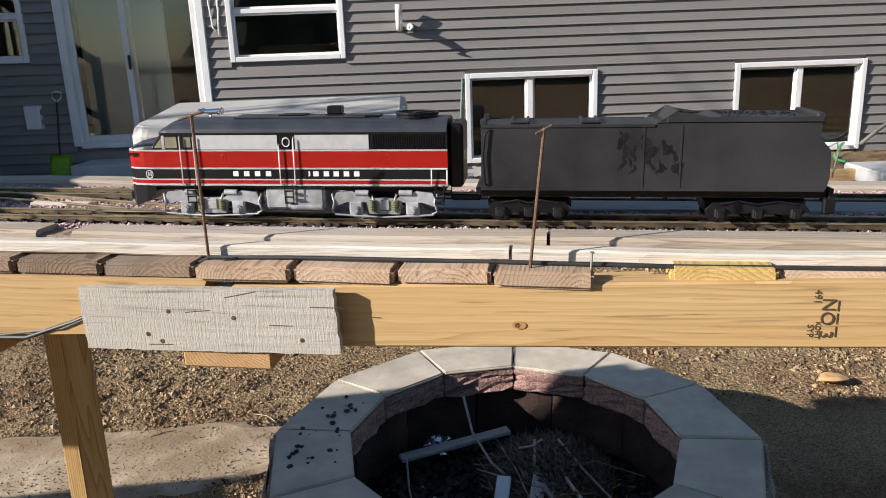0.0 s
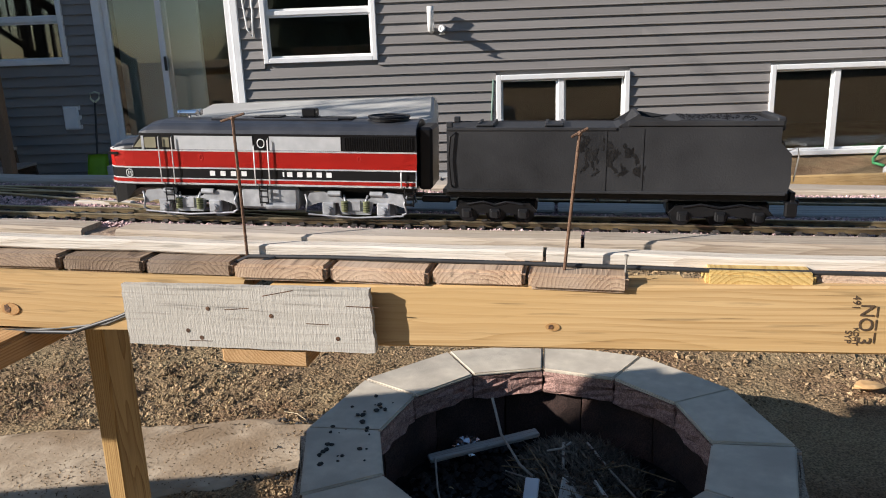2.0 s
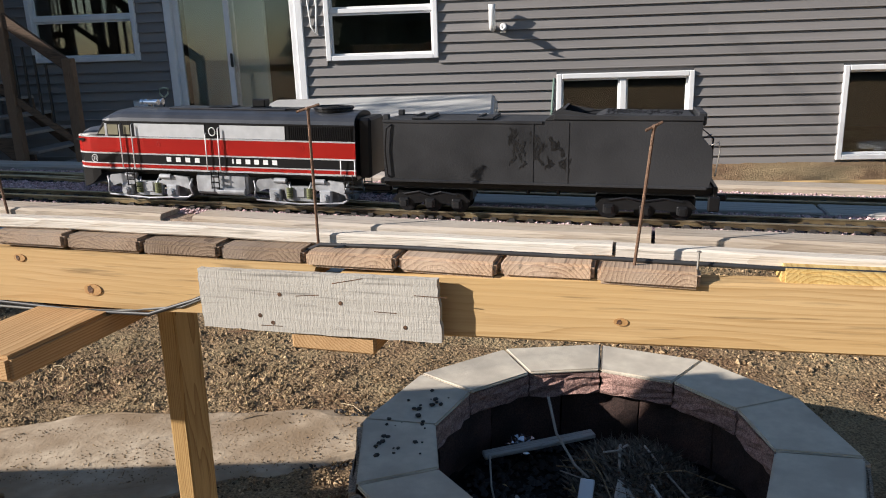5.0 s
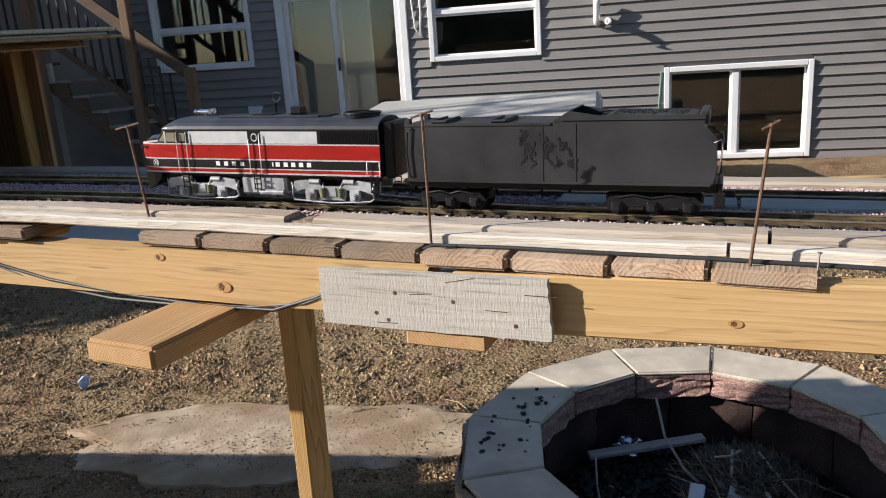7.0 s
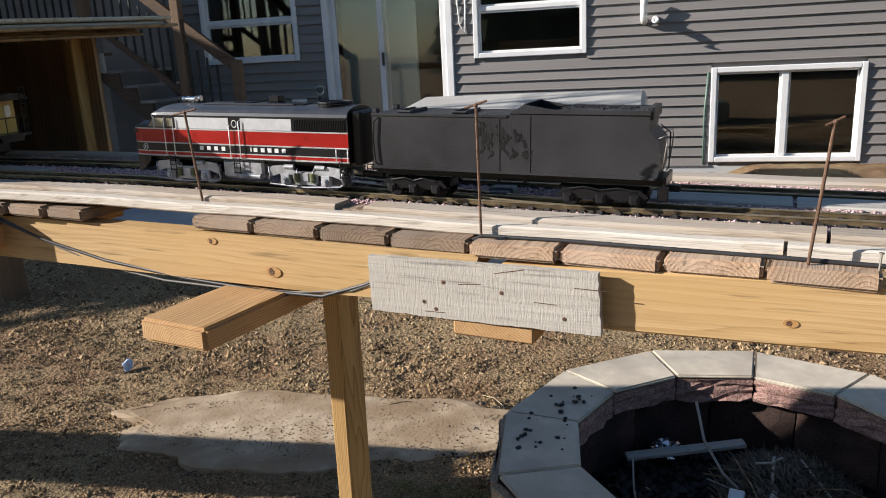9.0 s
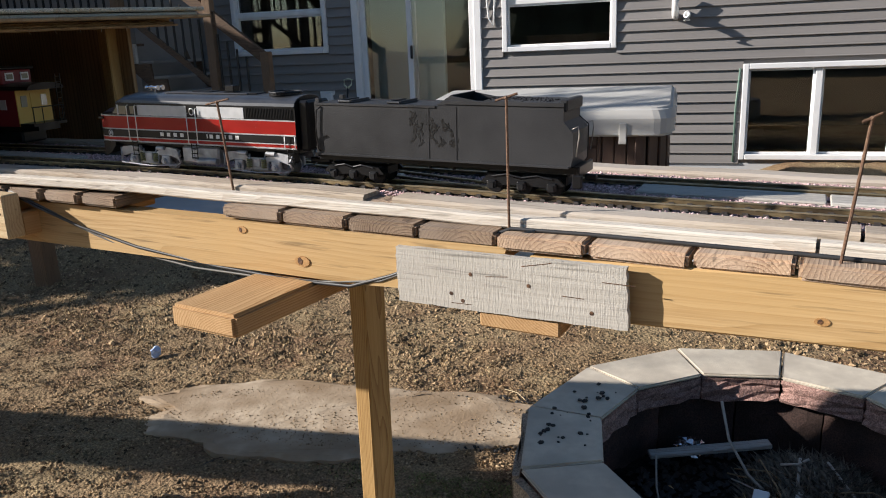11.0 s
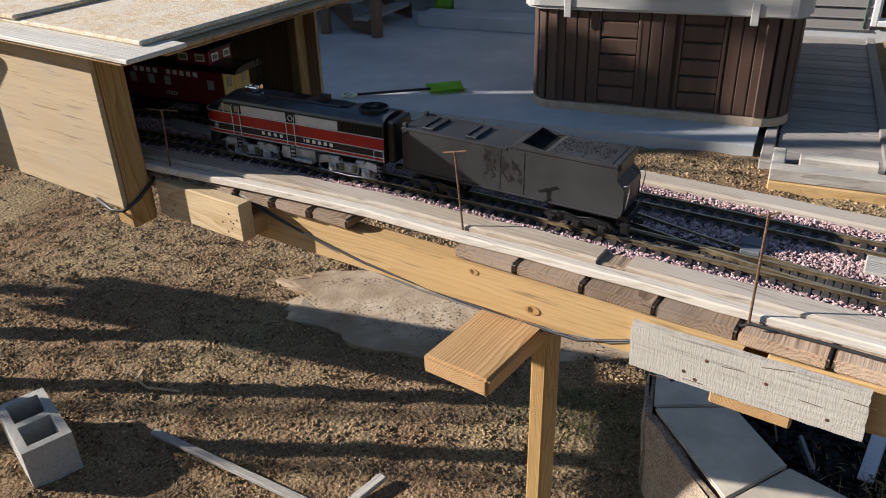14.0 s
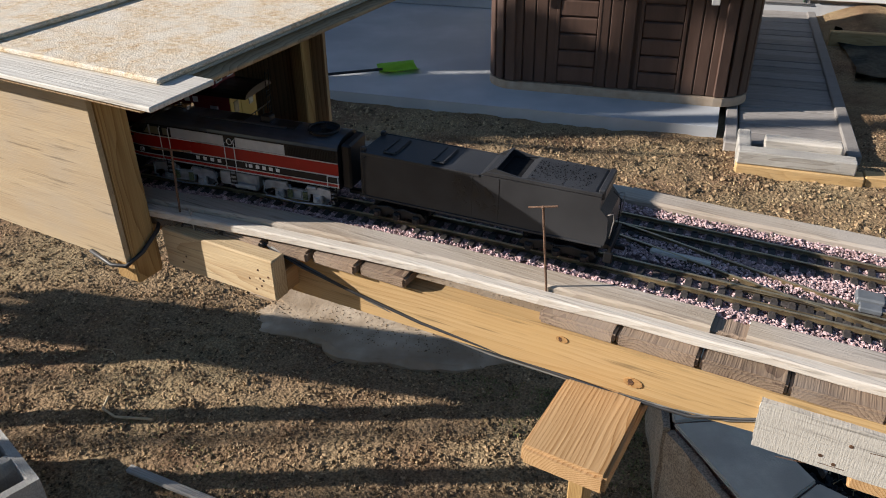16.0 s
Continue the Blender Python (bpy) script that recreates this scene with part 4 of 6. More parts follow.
tagged(part_from("dry_weeds", blades(5200, heap, (0.015, 0.05), (0.0015, 0.004), 91), material("dead_weed", (0.13, 0.105, 0.08), (0.24, 0.20, 0.155), 40, 0.95, vary=0.5, island=True)),
       "heap of dead grey-brown weeds in the fire pit", "weeds", kind="stuff")
rng = random.Random(92)
for k in range(16):
    a, q, h = rng.uniform(0, 6.28), rng.uniform(0.05, 0.25), rng.uniform(0.10, 0.20)
    x, y, l, g = px + 0.16 + q * math.cos(a), py + 0.16 + q * math.sin(a), rng.uniform(0.08, 0.2), rng.uniform(0, 3.14)
    tw = tube([(x - l * math.cos(g), y - l * math.sin(g), h - 0.05), (x, y + rng.uniform(-0.02, 0.02), h), (x + l * math.cos(g), y + l * math.sin(g), h - rng.uniform(0.0, 0.07))], rng.uniform(0.0015, 0.0035), 5)
    tagged(part("twig", tw, CLOD), "thin brown dead twig in the fire pit", "twig")
bm = bmesh.new()
bmesh.ops.create_icosphere(bm, subdivisions=3, radius=0.06)
rng = random.Random(12)
for v in bm.verts:
    v.co *= rng.uniform(0.65, 1.25)
    v.co.z *= 0.6
foil = tagged(part("foil_wad", bm, FOIL), "crumpled silver foil in the fire pit", "foil")
foil.location = (px - 0.28, py + 0.43, 0.12)
for k in range(34):
    r = random.Random(500 + k)
    bm = bmesh.new()
    bmesh.ops.create_icosphere(bm, subdivisions=1, radius=r.uniform(0.003, 0.012))
    for v in bm.verts:
        v.co = Vector((v.co.x * r.uniform(0.7, 1.4), v.co.y * r.uniform(0.7, 1.4), v.co.z * 0.6))
    a, q = radians(r.uniform(150, 200)), r.uniform(0.62, 0.80)
    ob = tagged(part("charcoal_bit", bm, CHAR), "small black charcoal bit on the cap stones", "charcoal", "charcoal on the pit rim")
    ob.location = (px + q * math.cos(a), py + q * math.sin(a), 0.406)

# ---- things on the soil ----
loose_board("lath", (-2.60, 1.60, 0.012), (-1.55, 1.50, 0.014), 0.035, 0.02, GREY_X, "grey wooden lath lying on the grass")
loose_board("lath", (-1.62, 1.52, 0.012), (-1.54, 1.74, 0.03), 0.04, 0.022, GREY_X, "short grey board lying on the soil")
blk = thing("cinder_block", "grey hollow concrete block standing on the soil", "concrete block", pose(-2.95, 1.33, 0.0, 0, 0, -24))
bm = bmesh.new()
for q in ((-0.195, 0.195, -0.095, -0.063), (-0.195, 0.195, 0.063, 0.095), (-0.195, -0.160, -0.063, 0.063), (0.160, 0.195, -0.063, 0.063), (-0.018, 0.018, -0.063, 0.063)):
    box(*q, 0, 0.19, bm=bm)
part("block_body", bm, BLOCK, blk)
bm = bmesh.new()
bmesh.ops.create_icosphere(bm, subdivisions=2, radius=0.035)
for v in bm.verts:
    v.co *= rng.uniform(0.6, 1.3)
wad = tagged(part("paper_wad", bm, material("blue_paper", (0.30, 0.40, 0.60), (0.45, 0.55, 0.72), 30, 0.7)), "crumpled pale blue wrapper on the soil", "litter")
wad.location = (-3.2, 3.42, 0.03)
bm = bmesh.new()
bmesh.ops.create_icosphere(bm, subdivisions=2, radius=0.05)
for v in bm.verts:
    v.co = Vector((v.co.x * 1.5 * rng.uniform(0.8, 1.2), v.co.y * rng.uniform(0.7, 1.2), v.co.z * 0.35 + 0.25 * abs(v.co.y)))
leaf = tagged(part("dry_leaf", bm, material("tan_leaf", (0.50, 0.29, 0.12), (0.62, 0.40, 0.19), 20, 0.8)), "curled tan leaf on the soil", "leaf")
leaf.location = (1.98, 3.55, 0.04)
stalk = material("dry_stalk", (0.44, 0.35, 0.21), (0.56, 0.46, 0.30), 40, 0.9)
tagged(part("dry_stalk", tube([(-2.98, 1.93, 0.012), (-2.94, 1.85, 0.022), (-2.86, 1.83, 0.014), (-2.70, 1.87, 0.012)], 0.006, 6), stalk, smooth=True), "curled pale dry stalk lying on the soil", "stalk")
rng = random.Random(64)
for k in range(14):
    x, y, g, ln = rng.uniform(-3.6, -0.9), rng.uniform(1.5, 4.2), rng.uniform(0, 3.14), rng.uniform(0.03, 0.09)
    z = float(ground_height(x, y)) + 0.010
    tw = tube([(x - ln * math.cos(g), y - ln * math.sin(g), z), (x + 0.01, y + 0.01, z + 0.006), (x + ln * math.cos(g), y + ln * math.sin(g), z)], rng.uniform(0.0015, 0.003), 5)
    tagged(part("twig", tw, stalk if k % 2 else BARK), "thin dry twig lying on the soil", "twig", "twigs on the soil")


# ---- the railway bench ----
DK = Matrix.Translation((-0.3, 1.155, 1.53)) @ Euler((0, 0.012, radians(-9.4))).to_matrix().to_4x4()


def bend(u):
    """Sideways place of the line at u: a slow slant, then a swing to the near side."""
    return (0.06 if u < 0 else 0.035) * u - 0.08 * max(0.0, -0.55 - u) ** 2


def bend_yaw(u):
    return math.atan((0.06 if u < 0 else 0.035) + 0.16 * max(0.0, -0.55 - u))


def grade(u):
    """Height of the line at u: it climbs to the west."""
    return -0.018 * u if u < 0 else -0.006 * u


MAIN, FAR = -0.018, 0.158


def strip(u0, u1, v0, v1, w0, w1, bm=None, step=0.12, wob=0.0, seed=0):
    """A bar that follows the line's bend."""
    bm = bm or bmesh.new()
    n = max(1, round((u1 - u0) / step))
    rng = random.Random(seed)
    rings = []
    for k in range(n + 1):
        u = u0 + (u1 - u0) * k / n
        d, e = bend(u), wob * rng.uniform(-1, 1)
        c = 0.15 * min(abs(v1 - v0), abs(w1 - w0))
        o = [(v0 + c, w0), (v1 - c, w0), (v1, w0 + c), (v1, w1 - c), (v1 - c, w1), (v0 + c, w1), (v0, w1 - c), (v0, w0 + c)]
        rings.append([bm.verts.new((u, v + d + e, w + 0.6 * e + grade(u))) for v, w in o])
    for a, b in zip(rings, rings[1:]):
        for k in range(8):
            bm.faces.new((a[k], b[k], b[(k + 1) % 8], a[(k + 1) % 8]))
    bm.faces.new(rings[0])
    bm.faces.new(rings[-1][::-1])
    bmesh.ops.recalc_face_normals(bm, faces=bm.faces[:])
    return bm


bench = thing("railway_bench", "raised timber bench carrying a garden railway", "bench", DK)
# near curb: a pale strip and a weathered timber behind it
part("edge_strip", strip(-1.62, 0.395, -0.146, -0.1205, -0.0275, -0.010, wob=0.0015, seed=1), WHITE_X, bench, "whitewashed thin edge strip")
part("edge_strip", strip(0.40, 1.5, -0.154, -0.128, -0.0275, -0.010, wob=0.0015, seed=2), WHITE_X, bench, "whitewashed thin edge strip")
part("curb_timber", strip(-1.62, -0.30, -0.119, -0.066, -0.0275, -0.001, wob=0.0015, seed=3), LOG_X, bench, "weathered curb timber")
part("curb_timber", strip(-0.245, 0.445, -0.119, -0.066, -0.0275, -0.001, wob=0.0012, seed=4), LOG_X, bench, "weathered curb timber")
part("curb_timber", strip(0.45, 1.5, -0.126, -0.074, -0.0275, 0.001, wob=0.0012, seed=5), LOG_X, bench, "weathered curb timber")
part("rotten_gap", strip(-0.300, -0.245, -0.114, -0.066, -0.0275, -0.009, step=0.011, wob=0.0014, seed=9), DARK_DECKING, bench, "dark rotten stub between curb timbers")
part("curb_timber", strip(-1.9, 1.5, 0.262, 0.318, -0.03, 0.003, wob=0.002, seed=6), LOG_X, bench, "weathered back curb timber")
part("tray", strip(-1.9, 1.5, -0.066, 0.262, -0.034, -0.027), DARK_DECKING, bench)
part("ballast_bed", strip(-1.9, 1.5, -0.0655, 0.260, -0.0265, -0.0158), BALLAST_BED, bench)


def plank(u0, u1, v0, v1, mat, w1=-0.028, t=0.023, name="deck_plank"):
    w1 += max(0.0, grade(u0 + 0.06))
    bm = box(0, u1 - u0, v0, v1, w1 - t, w1, 0.0045, seg=2)
    ob = part(name, bm, mat, bench)
    ob.location = (u0, 0, 0)
    return ob


rng = random.Random(8)
u = -0.030
for k, (w, dv) in enumerate(((0.139, -0.190), (0.141, -0.186), (0.127, -0.183), (0.131, -0.185))):
    ob = plank(u, u + w - 0.004, dv, 0.36, DECKING)
    ob.rotation_euler = (0, radians(rng.uniform(-0.8, 0.8)), 0)
    for i in range(3):
        part("nail", rod((u + w * (0.2 + 0.3 * i), dv + 0.014, -0.0305), (u + w * (0.2 + 0.3 * i), dv + 0.014, -0.0295), 0.0024, seg=8), NAIL, bench)
    u += w + 0.001
plank(0.603, 0.733, -0.166, 0.36, YELLOW_DECK, -0.024, t=0.024)
u = 0.737
for k in range(5):
    plank(u, u + 0.136, -0.158 + 0.004 * (k % 2), 0.36, DECKING)
    u += 0.14
for u0, u1, v0 in ((-0.570, -0.437, -0.197), (-0.435, -0.303, -0.193), (-0.300, -0.170, -0.190), (-0.168, -0.034, -0.187)):
    plank(u0, u1, v0, 0.36, DARK_DECKING, -0.029)
for k in range(6):
    u0 = -1.45 + 0.105 * k
    plank(u0, u0 + 0.10, -0.180 + bend(u0) * 0.6, 0.30, DARK_DECKING, -0.034)
# long beams below the planks
west = [(-1.22, -0.0445), (-1.22, 0.0445), (-0.035, 0.0445)] + [(-0.035 - 0.26 * q, 0.0445 - 0.089 * (1 - (1 - q) ** 2.2) ** 0.5) for q in (0.03, 0.1, 0.2, 0.35, 0.5, 0.7, 1.0)]
ob = part("beam", prism(west, -0.019, 0.019), PINE_X, bench, "yellow pine beam with knots and a waney end")
ob.matrix_local = pose(0.02, -0.166, -0.092, 0, 0.0, 1.2)
ob = part("beam", box(0.0, 1.5, -0.019, 0.019, -0.0445, 0.0445, 0.003), PINE_X, bench, "pine beam with a printed grade stamp")
ob.matrix_local = pose(0.02, -0.168, -0.1015, 0, -1.6, 1.2)
part("back_beam", box(-1.4, 1.5, 0.30, 0.338, -0.147, -0.058, 0.003), PINE_X, bench)


def ragged_board(length, thick, height):
    """A rough-sawn board with broken ends and a frayed lower edge."""
    rng = random.Random(19)
    a, c, o = length / 2, height / 2, []
    for k in range(31):
        o.append((-a + length * k / 30, -c + rng.uniform(-0.0012, 0.0008)))
    for k in range(1, 12):
        o.append((a + rng.uniform(-0.0016, 0.0012) - 0.003 * k / 12, -c + height * k / 12))
    for k in range(31):
        o.append((a - 0.003 - (length - 0.003) * k / 30, c + rng.uniform(-0.0006, 0.0004)))
    for k in range(1, 12):
        o.append((-a + rng.uniform(-0.0014, 0.0014), c - height * k / 12))
    return prism(o, -thick / 2, thick / 2)


ob = part("splice_board", ragged_board(0.374, 0.011, 0.091), SAWN_X, bench, "rough grey weathered board nailed over the joint")
ob.matrix_local = pose(-0.012, -0.1985, -0.101, 0, -1.2, -1.0)
part("support_block", box(-0.055, 0.075, -0.200, 0.10, -0.1735, -0.1475, 0.003), PINE_Y, bench)
part("support_block", box(-0.105, -0.035, -0.182, 0.05, -0.0835, -0.0575, 0.003), PINE_Y, bench)
for (x, z) in ((-0.055, 0.012), (-0.09, -0.022), (0.04, 0.004), (0.135, -0.026), (-0.07, -0.032)):
    bm = rod((x, -0.0061, z), (x, -0.0052, z), 0.0032, seg=9)
    ob = part("knot", bm, KNOT, bench)
    ob.matrix_local = pose(-0.012, -0.1985, -0.101, 0, -1.2, -1.0)


def knot_at(u, v, w, r):
    bm = bmesh.new()
    join(bm, rod((0, -0.0004, 0), (0, 0.004, 0), r, seg=18), Matrix.Diagonal((1.35, 1, 0.8, 1)))
    halo = part("knot", bm, KNOT_RING, bench, "orange-brown knot")
    halo.location = (u, v, w)
    rng = random.Random(int(1000 * r))
    o = [(-0.35 * r + 0.55 * r * rng.uniform(0.6, 1.2) * math.cos(k * 0.45), 0.55 * r * rng.uniform(0.7, 1.25) * math.sin(k * 0.45)) for k in range(14)]
    part("knot_hole", prism(o, -0.001, 0.003), KNOT, halo, "dark split in the knot")


knot_at(-0.525, -0.1975, -0.062, 0.008)
knot_at(-0.396, -0.1950, -0.108, 0.012)
knot_at(0.412, -0.1795, -0.103, 0.007)
# stamp on the beam
for text, size, u, w in (("NO 3", 0.0225, 0.791, -0.084), ("KDHT", 0.0085, 0.7815, -0.100), ("SYP", 0.011, 0.773, -0.101), ("491", 0.0125, 0.778, -0.056)):
    ob = part_from("stamp", letter_mesh(text, size), STAMP, bench, "dark printed lumber grade stamp")
    ob.matrix_local = Matrix.Translation((u, -0.1715, w)) @ Matrix(((0, 1, 0, 0), (0, 0, -1, 0), (-1, 0, 0, 0), (0, 0, 0, 1)))
for k in range(3):
    part("stamp_bar", box(0.8025, 0.8038, -0.1717, -0.1713, -0.108 + 0.017 * k, -0.094 + 0.017 * k), STAMP, bench)
# block at the west end
ob = part("end_block", box(-1.372, -1.080, -0.285, -0.247, -0.113, -0.021, 0.003), PALE_X, bench, "short pine block with nail holes")
for k in range(9):
    r = random.Random(40 + k)
    a, c = -1.08 - r.uniform(0.012, 0.07) - (0.2 if k > 6 else 0), -0.113 + r.uniform(0.015, 0.07)
    part("nail_hole", rod((a, -0.2855, c), (a, -0.284, c), 0.0026, seg=7), KNOT, bench)
for k in range(6):
    r = random.Random(140 + k)
    x = -0.15 + 0.06 * k
    ob = part("crack", box(x, x + r.uniform(0.02, 0.05), -0.0059, -0.0052, -0.0005, 0.0005), KNOT, bench)
    ob.matrix_local = pose(-0.012, -0.1985, -0.101, 0, -1.2, -1.0) @ pose(0, 0, r.uniform(-0.038, 0.038), 0, r.uniform(-12, 2), 0)
part("cross_block", box(-1.12, -1.085, -0.246, 0.1, -0.115, -0.063, 0.003), PINE_Y, bench)
# legs
for q in ((-0.598, -0.553, 0.21, 0.30, -1.53, -0.05), (-1.46, -1.40, -0.346, -0.276, -0.13, -0.02), (0.95, 0.99, -0.16, -0.07, -1.53, -0.147)):
    part("leg", box(*q, 0.004), PINE_Z, bench)
part("leg_cleat", box(-0.636, -0.602, 0.195, 0.235, -0.235, -0.05, 0.003), PINE_Y, bench)
# plank sticking out towards the near side
ob = part("bracket_plank", box(-0.070, 0.070, -0.40, -0.06, -0.0195, 0.0195, 0.006, seg=2), PINE_Y, bench, "fresh pine plank jutting out below the beam")
ob.matrix_local = pose(-0.436, 0.012, -0.166, -1.0, 0, -1.5)


# ---- ballast and track ----
def ballast_places(rng, n):
    u, v = rng.uniform(-1.88, 1.35, n), rng.uniform(-0.074, 0.259, n)
    keep = np.array([bend(a) for a in u])
    up = np.array([grade(a) for a in u])
    away = np.minimum(np.abs(v - MAIN - 0.0225), np.abs(v - FAR - 0.0225))
    heap_up = 0.0065 * np.clip((away - 0.042) / 0.008, 0, 1)
    return np.stack([u, v + keep, up - 0.0165 + heap_up + 0.003 * rng.uniform(0, 1, n)], -1)


bl = part_from("ballast", pebbles(56000, ballast_places, (0.0018, 0.0050), 51), BALLAST)
bl.matrix_world = DK
tagged(bl, "pink crushed granite ballast", "ballast", kind="stuff")


def track(name, v0, u0, u1, label, gauge=0.045, branch=0.0):
    t = thing(name, label, "model track", DK @ pose(0, 0, -0.0006) if branch else DK)

    def at(u):
        q = min(1.0, max(0.0, (u1 - u) / (u1 - u0)))
        return v0 + bend(u) + branch * q * q * (3 - 2 * q)
    for g in (0.0, gauge):
        foot, head = bmesh.new(), bmesh.new()
        for bm, o in ((foot, [(-0.0042, -0.0085), (0.0042, -0.0085), (0.0042, -0.0072), (0.001, -0.006), (0.001, -0.002), (-0.001, -0.002), (-0.001, -0.006), (-0.0042, -0.0072)]),
                      (head, [(-0.0020, -0.0021), (0.0020, -0.0021), (0.0020, -0.0004), (0.0014, 0.0), (-0.0014, 0.0), (-0.0020, -0.0004)])):
            rings, n = [], max(2, round((u1 - u0) / 0.08))
            for k in range(n + 1):
                u = u0 + (u1 - u0) * k / n
                rings.append([bm.verts.new((u, at(u) + g + a, b + grade(u))) for a, b in o])
            for a, b in zip(rings, rings[1:]):
                for k in range(len(o)):
                    bm.faces.new((a[k], b[k], b[(k + 1) % len(o)], a[(k + 1) % len(o)]))
            bmesh.ops.recalc_face_normals(bm, faces=bm.faces[:])
        r = part("rail", foot, RAIL, t)
        part("railhead", head, RAIL_TOP, r)
    bm = box(-0.0065, 0.0065, -0.023, gauge + 0.023, -0.0165, -0.0086, 0.001)
    for v in (-0.006, 0.006, gauge - 0.006, gauge + 0.006):
        box(-0.004, 0.004, v - 0.002, v + 0.002, -0.0087, -0.0060, bm=bm)
    me = bpy.data.meshes.new("tie")
    bm.to_mesh(me)
    bm.free()
    me.materials.append(TIE)
    n = int((u1 - u0) / 0.0285)
    for k in range(n):
        u = u0 + 0.0285 * k
        ob = part_from("tie", me, None, t)
        ob.matrix_local = pose(u, at(u), grade(u), 0, 0, math.degrees(bend_yaw(u)))
    return t


track("model_track", MAIN, -1.9, 1.45, "brass-railed garden railway track on black ties")
track("model_track", FAR, -1.9, 1.45, "second brass-railed garden railway track on black ties")
# the branch that leaves the main line for the far track
track("model_track", MAIN, -0.86, 0.16, "turnout branch with brass rails on black ties", branch=FAR - MAIN)
turn = thing("turnout", "brass guard rails and frog of the turnout", "turnout", DK)
for v in (0.0075, 0.0375):
    part("guard_rail", tube([(u, MAIN + bend(u) + v, grade(u) - 0.002) for u in (-0.28, -0.26, -0.16, -0.14)], 0.0016, 6), RAIL, turn)
part("frog", prism([(-0.30, 0.035), (-0.30, 0.052), (-0.20, 0.045)], -0.006, -0.0012, axis="z"), RAIL, turn).location = (0, MAIN + bend(-0.25), grade(-0.25))
mot = thing("switch_motor", "small grey turnout motor on the ballast", "switch motor", DK @ pose(-0.078, 0.080, -0.008, 0, 0, 4))
part("housing", box(-0.023, 0.023, -0.016, 0.016, 0, 0.014, 0.003), SWITCH_GREY, mot)
part("lever_box", box(-0.018, 0.018, -0.040, -0.018, 0, 0.010, 0.002), SWITCH_GREY, mot)
for q, mt, lb in (((0.108, 0.40, 0.080, 0.150), GREY_X, "flat grey board lying on the ballast between the tracks"), ((0.405, 0.70, 0.078, 0.148), GREY_X, "flat grey board lying on the ballast between the tracks"),
                  ((0.705, 1.3, 0.078, 0.150), GREY_X, "flat grey board lying on the ballast between the tracks"), ((-0.45, -0.34, 0.085, 0.100), WHITE_X, "thin white stick lying between the tracks"),
                  ((-1.60, -1.15, 0.055, 0.110), GREY_X, "grey board lying on the ballast by the shed")):
    bm = box(0, q[1] - q[0], 0, q[3] - q[2], 0, 0.008, 0.002)
    ob = tagged(part("flat_board", bm, mt), lb, "board")
    ob.matrix_world = DK @ pose(q[0], q[2] + bend((q[0] + q[1]) / 2) - 0.01, -0.009 + grade((q[0] + q[1]) / 2), 0, 0.5, 2.5)


# ---- spikes and wires ----
def spike(u, v, lean_u, lean_v, h, bar, name="iron_spike"):
    s = thing(name, "thin rusty iron rod with cross piece stuck in a plank", "iron rod", DK @ pose(u, v, -0.033), "rods along the bench")
    top = Vector((lean_u, lean_v, h))
    part("shank", rod((0, 0, 0), top, 0.0022, seg=8), IRON, s)
    part("cross_piece", rod(top + Vector((-bar, -0.004, -0.004)), top + Vector((bar, 0.004, 0.006)), 0.0018, seg=7), IRON, s)
    bm = bmesh.new()
    bmesh.ops.create_icosphere(bm, subdivisions=1, radius=0.0038)
    ob = part("wire_knot", bm, IRON, s)
    ob.location = top


spike(-0.570, -0.158, -0.020, 0.0, 0.192, 0.024)
spike(-0.022, -0.158, -0.003, 0.0, 0.203, 0.016)
spike(0.425, -0.165, 0.016, 0.004, 0.182, 0.010)
spike(-1.335, -0.262, 0.014, 0.0, 0.185, 0.050)
nl = thing("nail", "long nail standing in the end plank", "nail", DK @ pose(0.503, -0.165, -0.033, 0, 2, 0))
part("nail_shank", rod((0, 0, 0), (0, 0, 0.026), 0.0014, seg=7), NAIL, nl)
part("nail_head", rod((0, 0, 0.026), (0, 0, 0.0275), 0.0032, seg=10), NAIL, nl)
nl = thing("nail", "long nail standing in the end block", "nail", DK @ pose(-1.300, -0.262, -0.024, 0, -3, 0))
part("nail_shank", rod((0, 0, 0), (0, 0, 0.05), 0.0014, seg=7), NAIL, nl)
part("nail_head", rod((0, 0, 0.05), (0, 0, 0.0515), 0.0032, seg=10), NAIL, nl)
wire = thing("cable_run", "black and grey cables laid along the bench edge", "cable", DK)
part("cable", tube([(1.5, -0.145, -0.026), (0.9, -0.148, -0.025), (0.6, -0.154, -0.026), (0.4, -0.152, -0.025), (0.1, -0.154, -0.024), (-0.02, -0.158, -0.025), (-0.06, -0.176, -0.043), (-0.14, -0.190, -0.080), (-0.22, -0.190, -0.115),
                    (-0.30, -0.192, -0.142), (-0.42, -0.192, -0.146), (-0.60, -0.194, -0.140), (-0.80, -0.203, -0.120), (-0.95, -0.212, -0.090), (-1.05, -0.235, -0.050), (-1.15, -0.235, -0.018), (-1.30, -0.215, -0.020), (-1.5, -0.21, -0.02)], 0.0032), CABLE, wire, smooth=True)
part("cable", tube([(0.02, -0.160, -0.025), (-0.07, -0.180, -0.048), (-0.16, -0.1905, -0.092), (-0.24, -0.191, -0.126), (-0.36, -0.190, -0.142), (-0.52, -0.190, -0.150), (-0.66, -0.192, -0.150), (-0.80, -0.196, -0.136), (-0.92, -0.206, -0.104), (-1.02, -0.225, -0.06), (-1.12, -0.238, -0.022)], 0.0022), GREY_CABLE, wire, smooth=True)


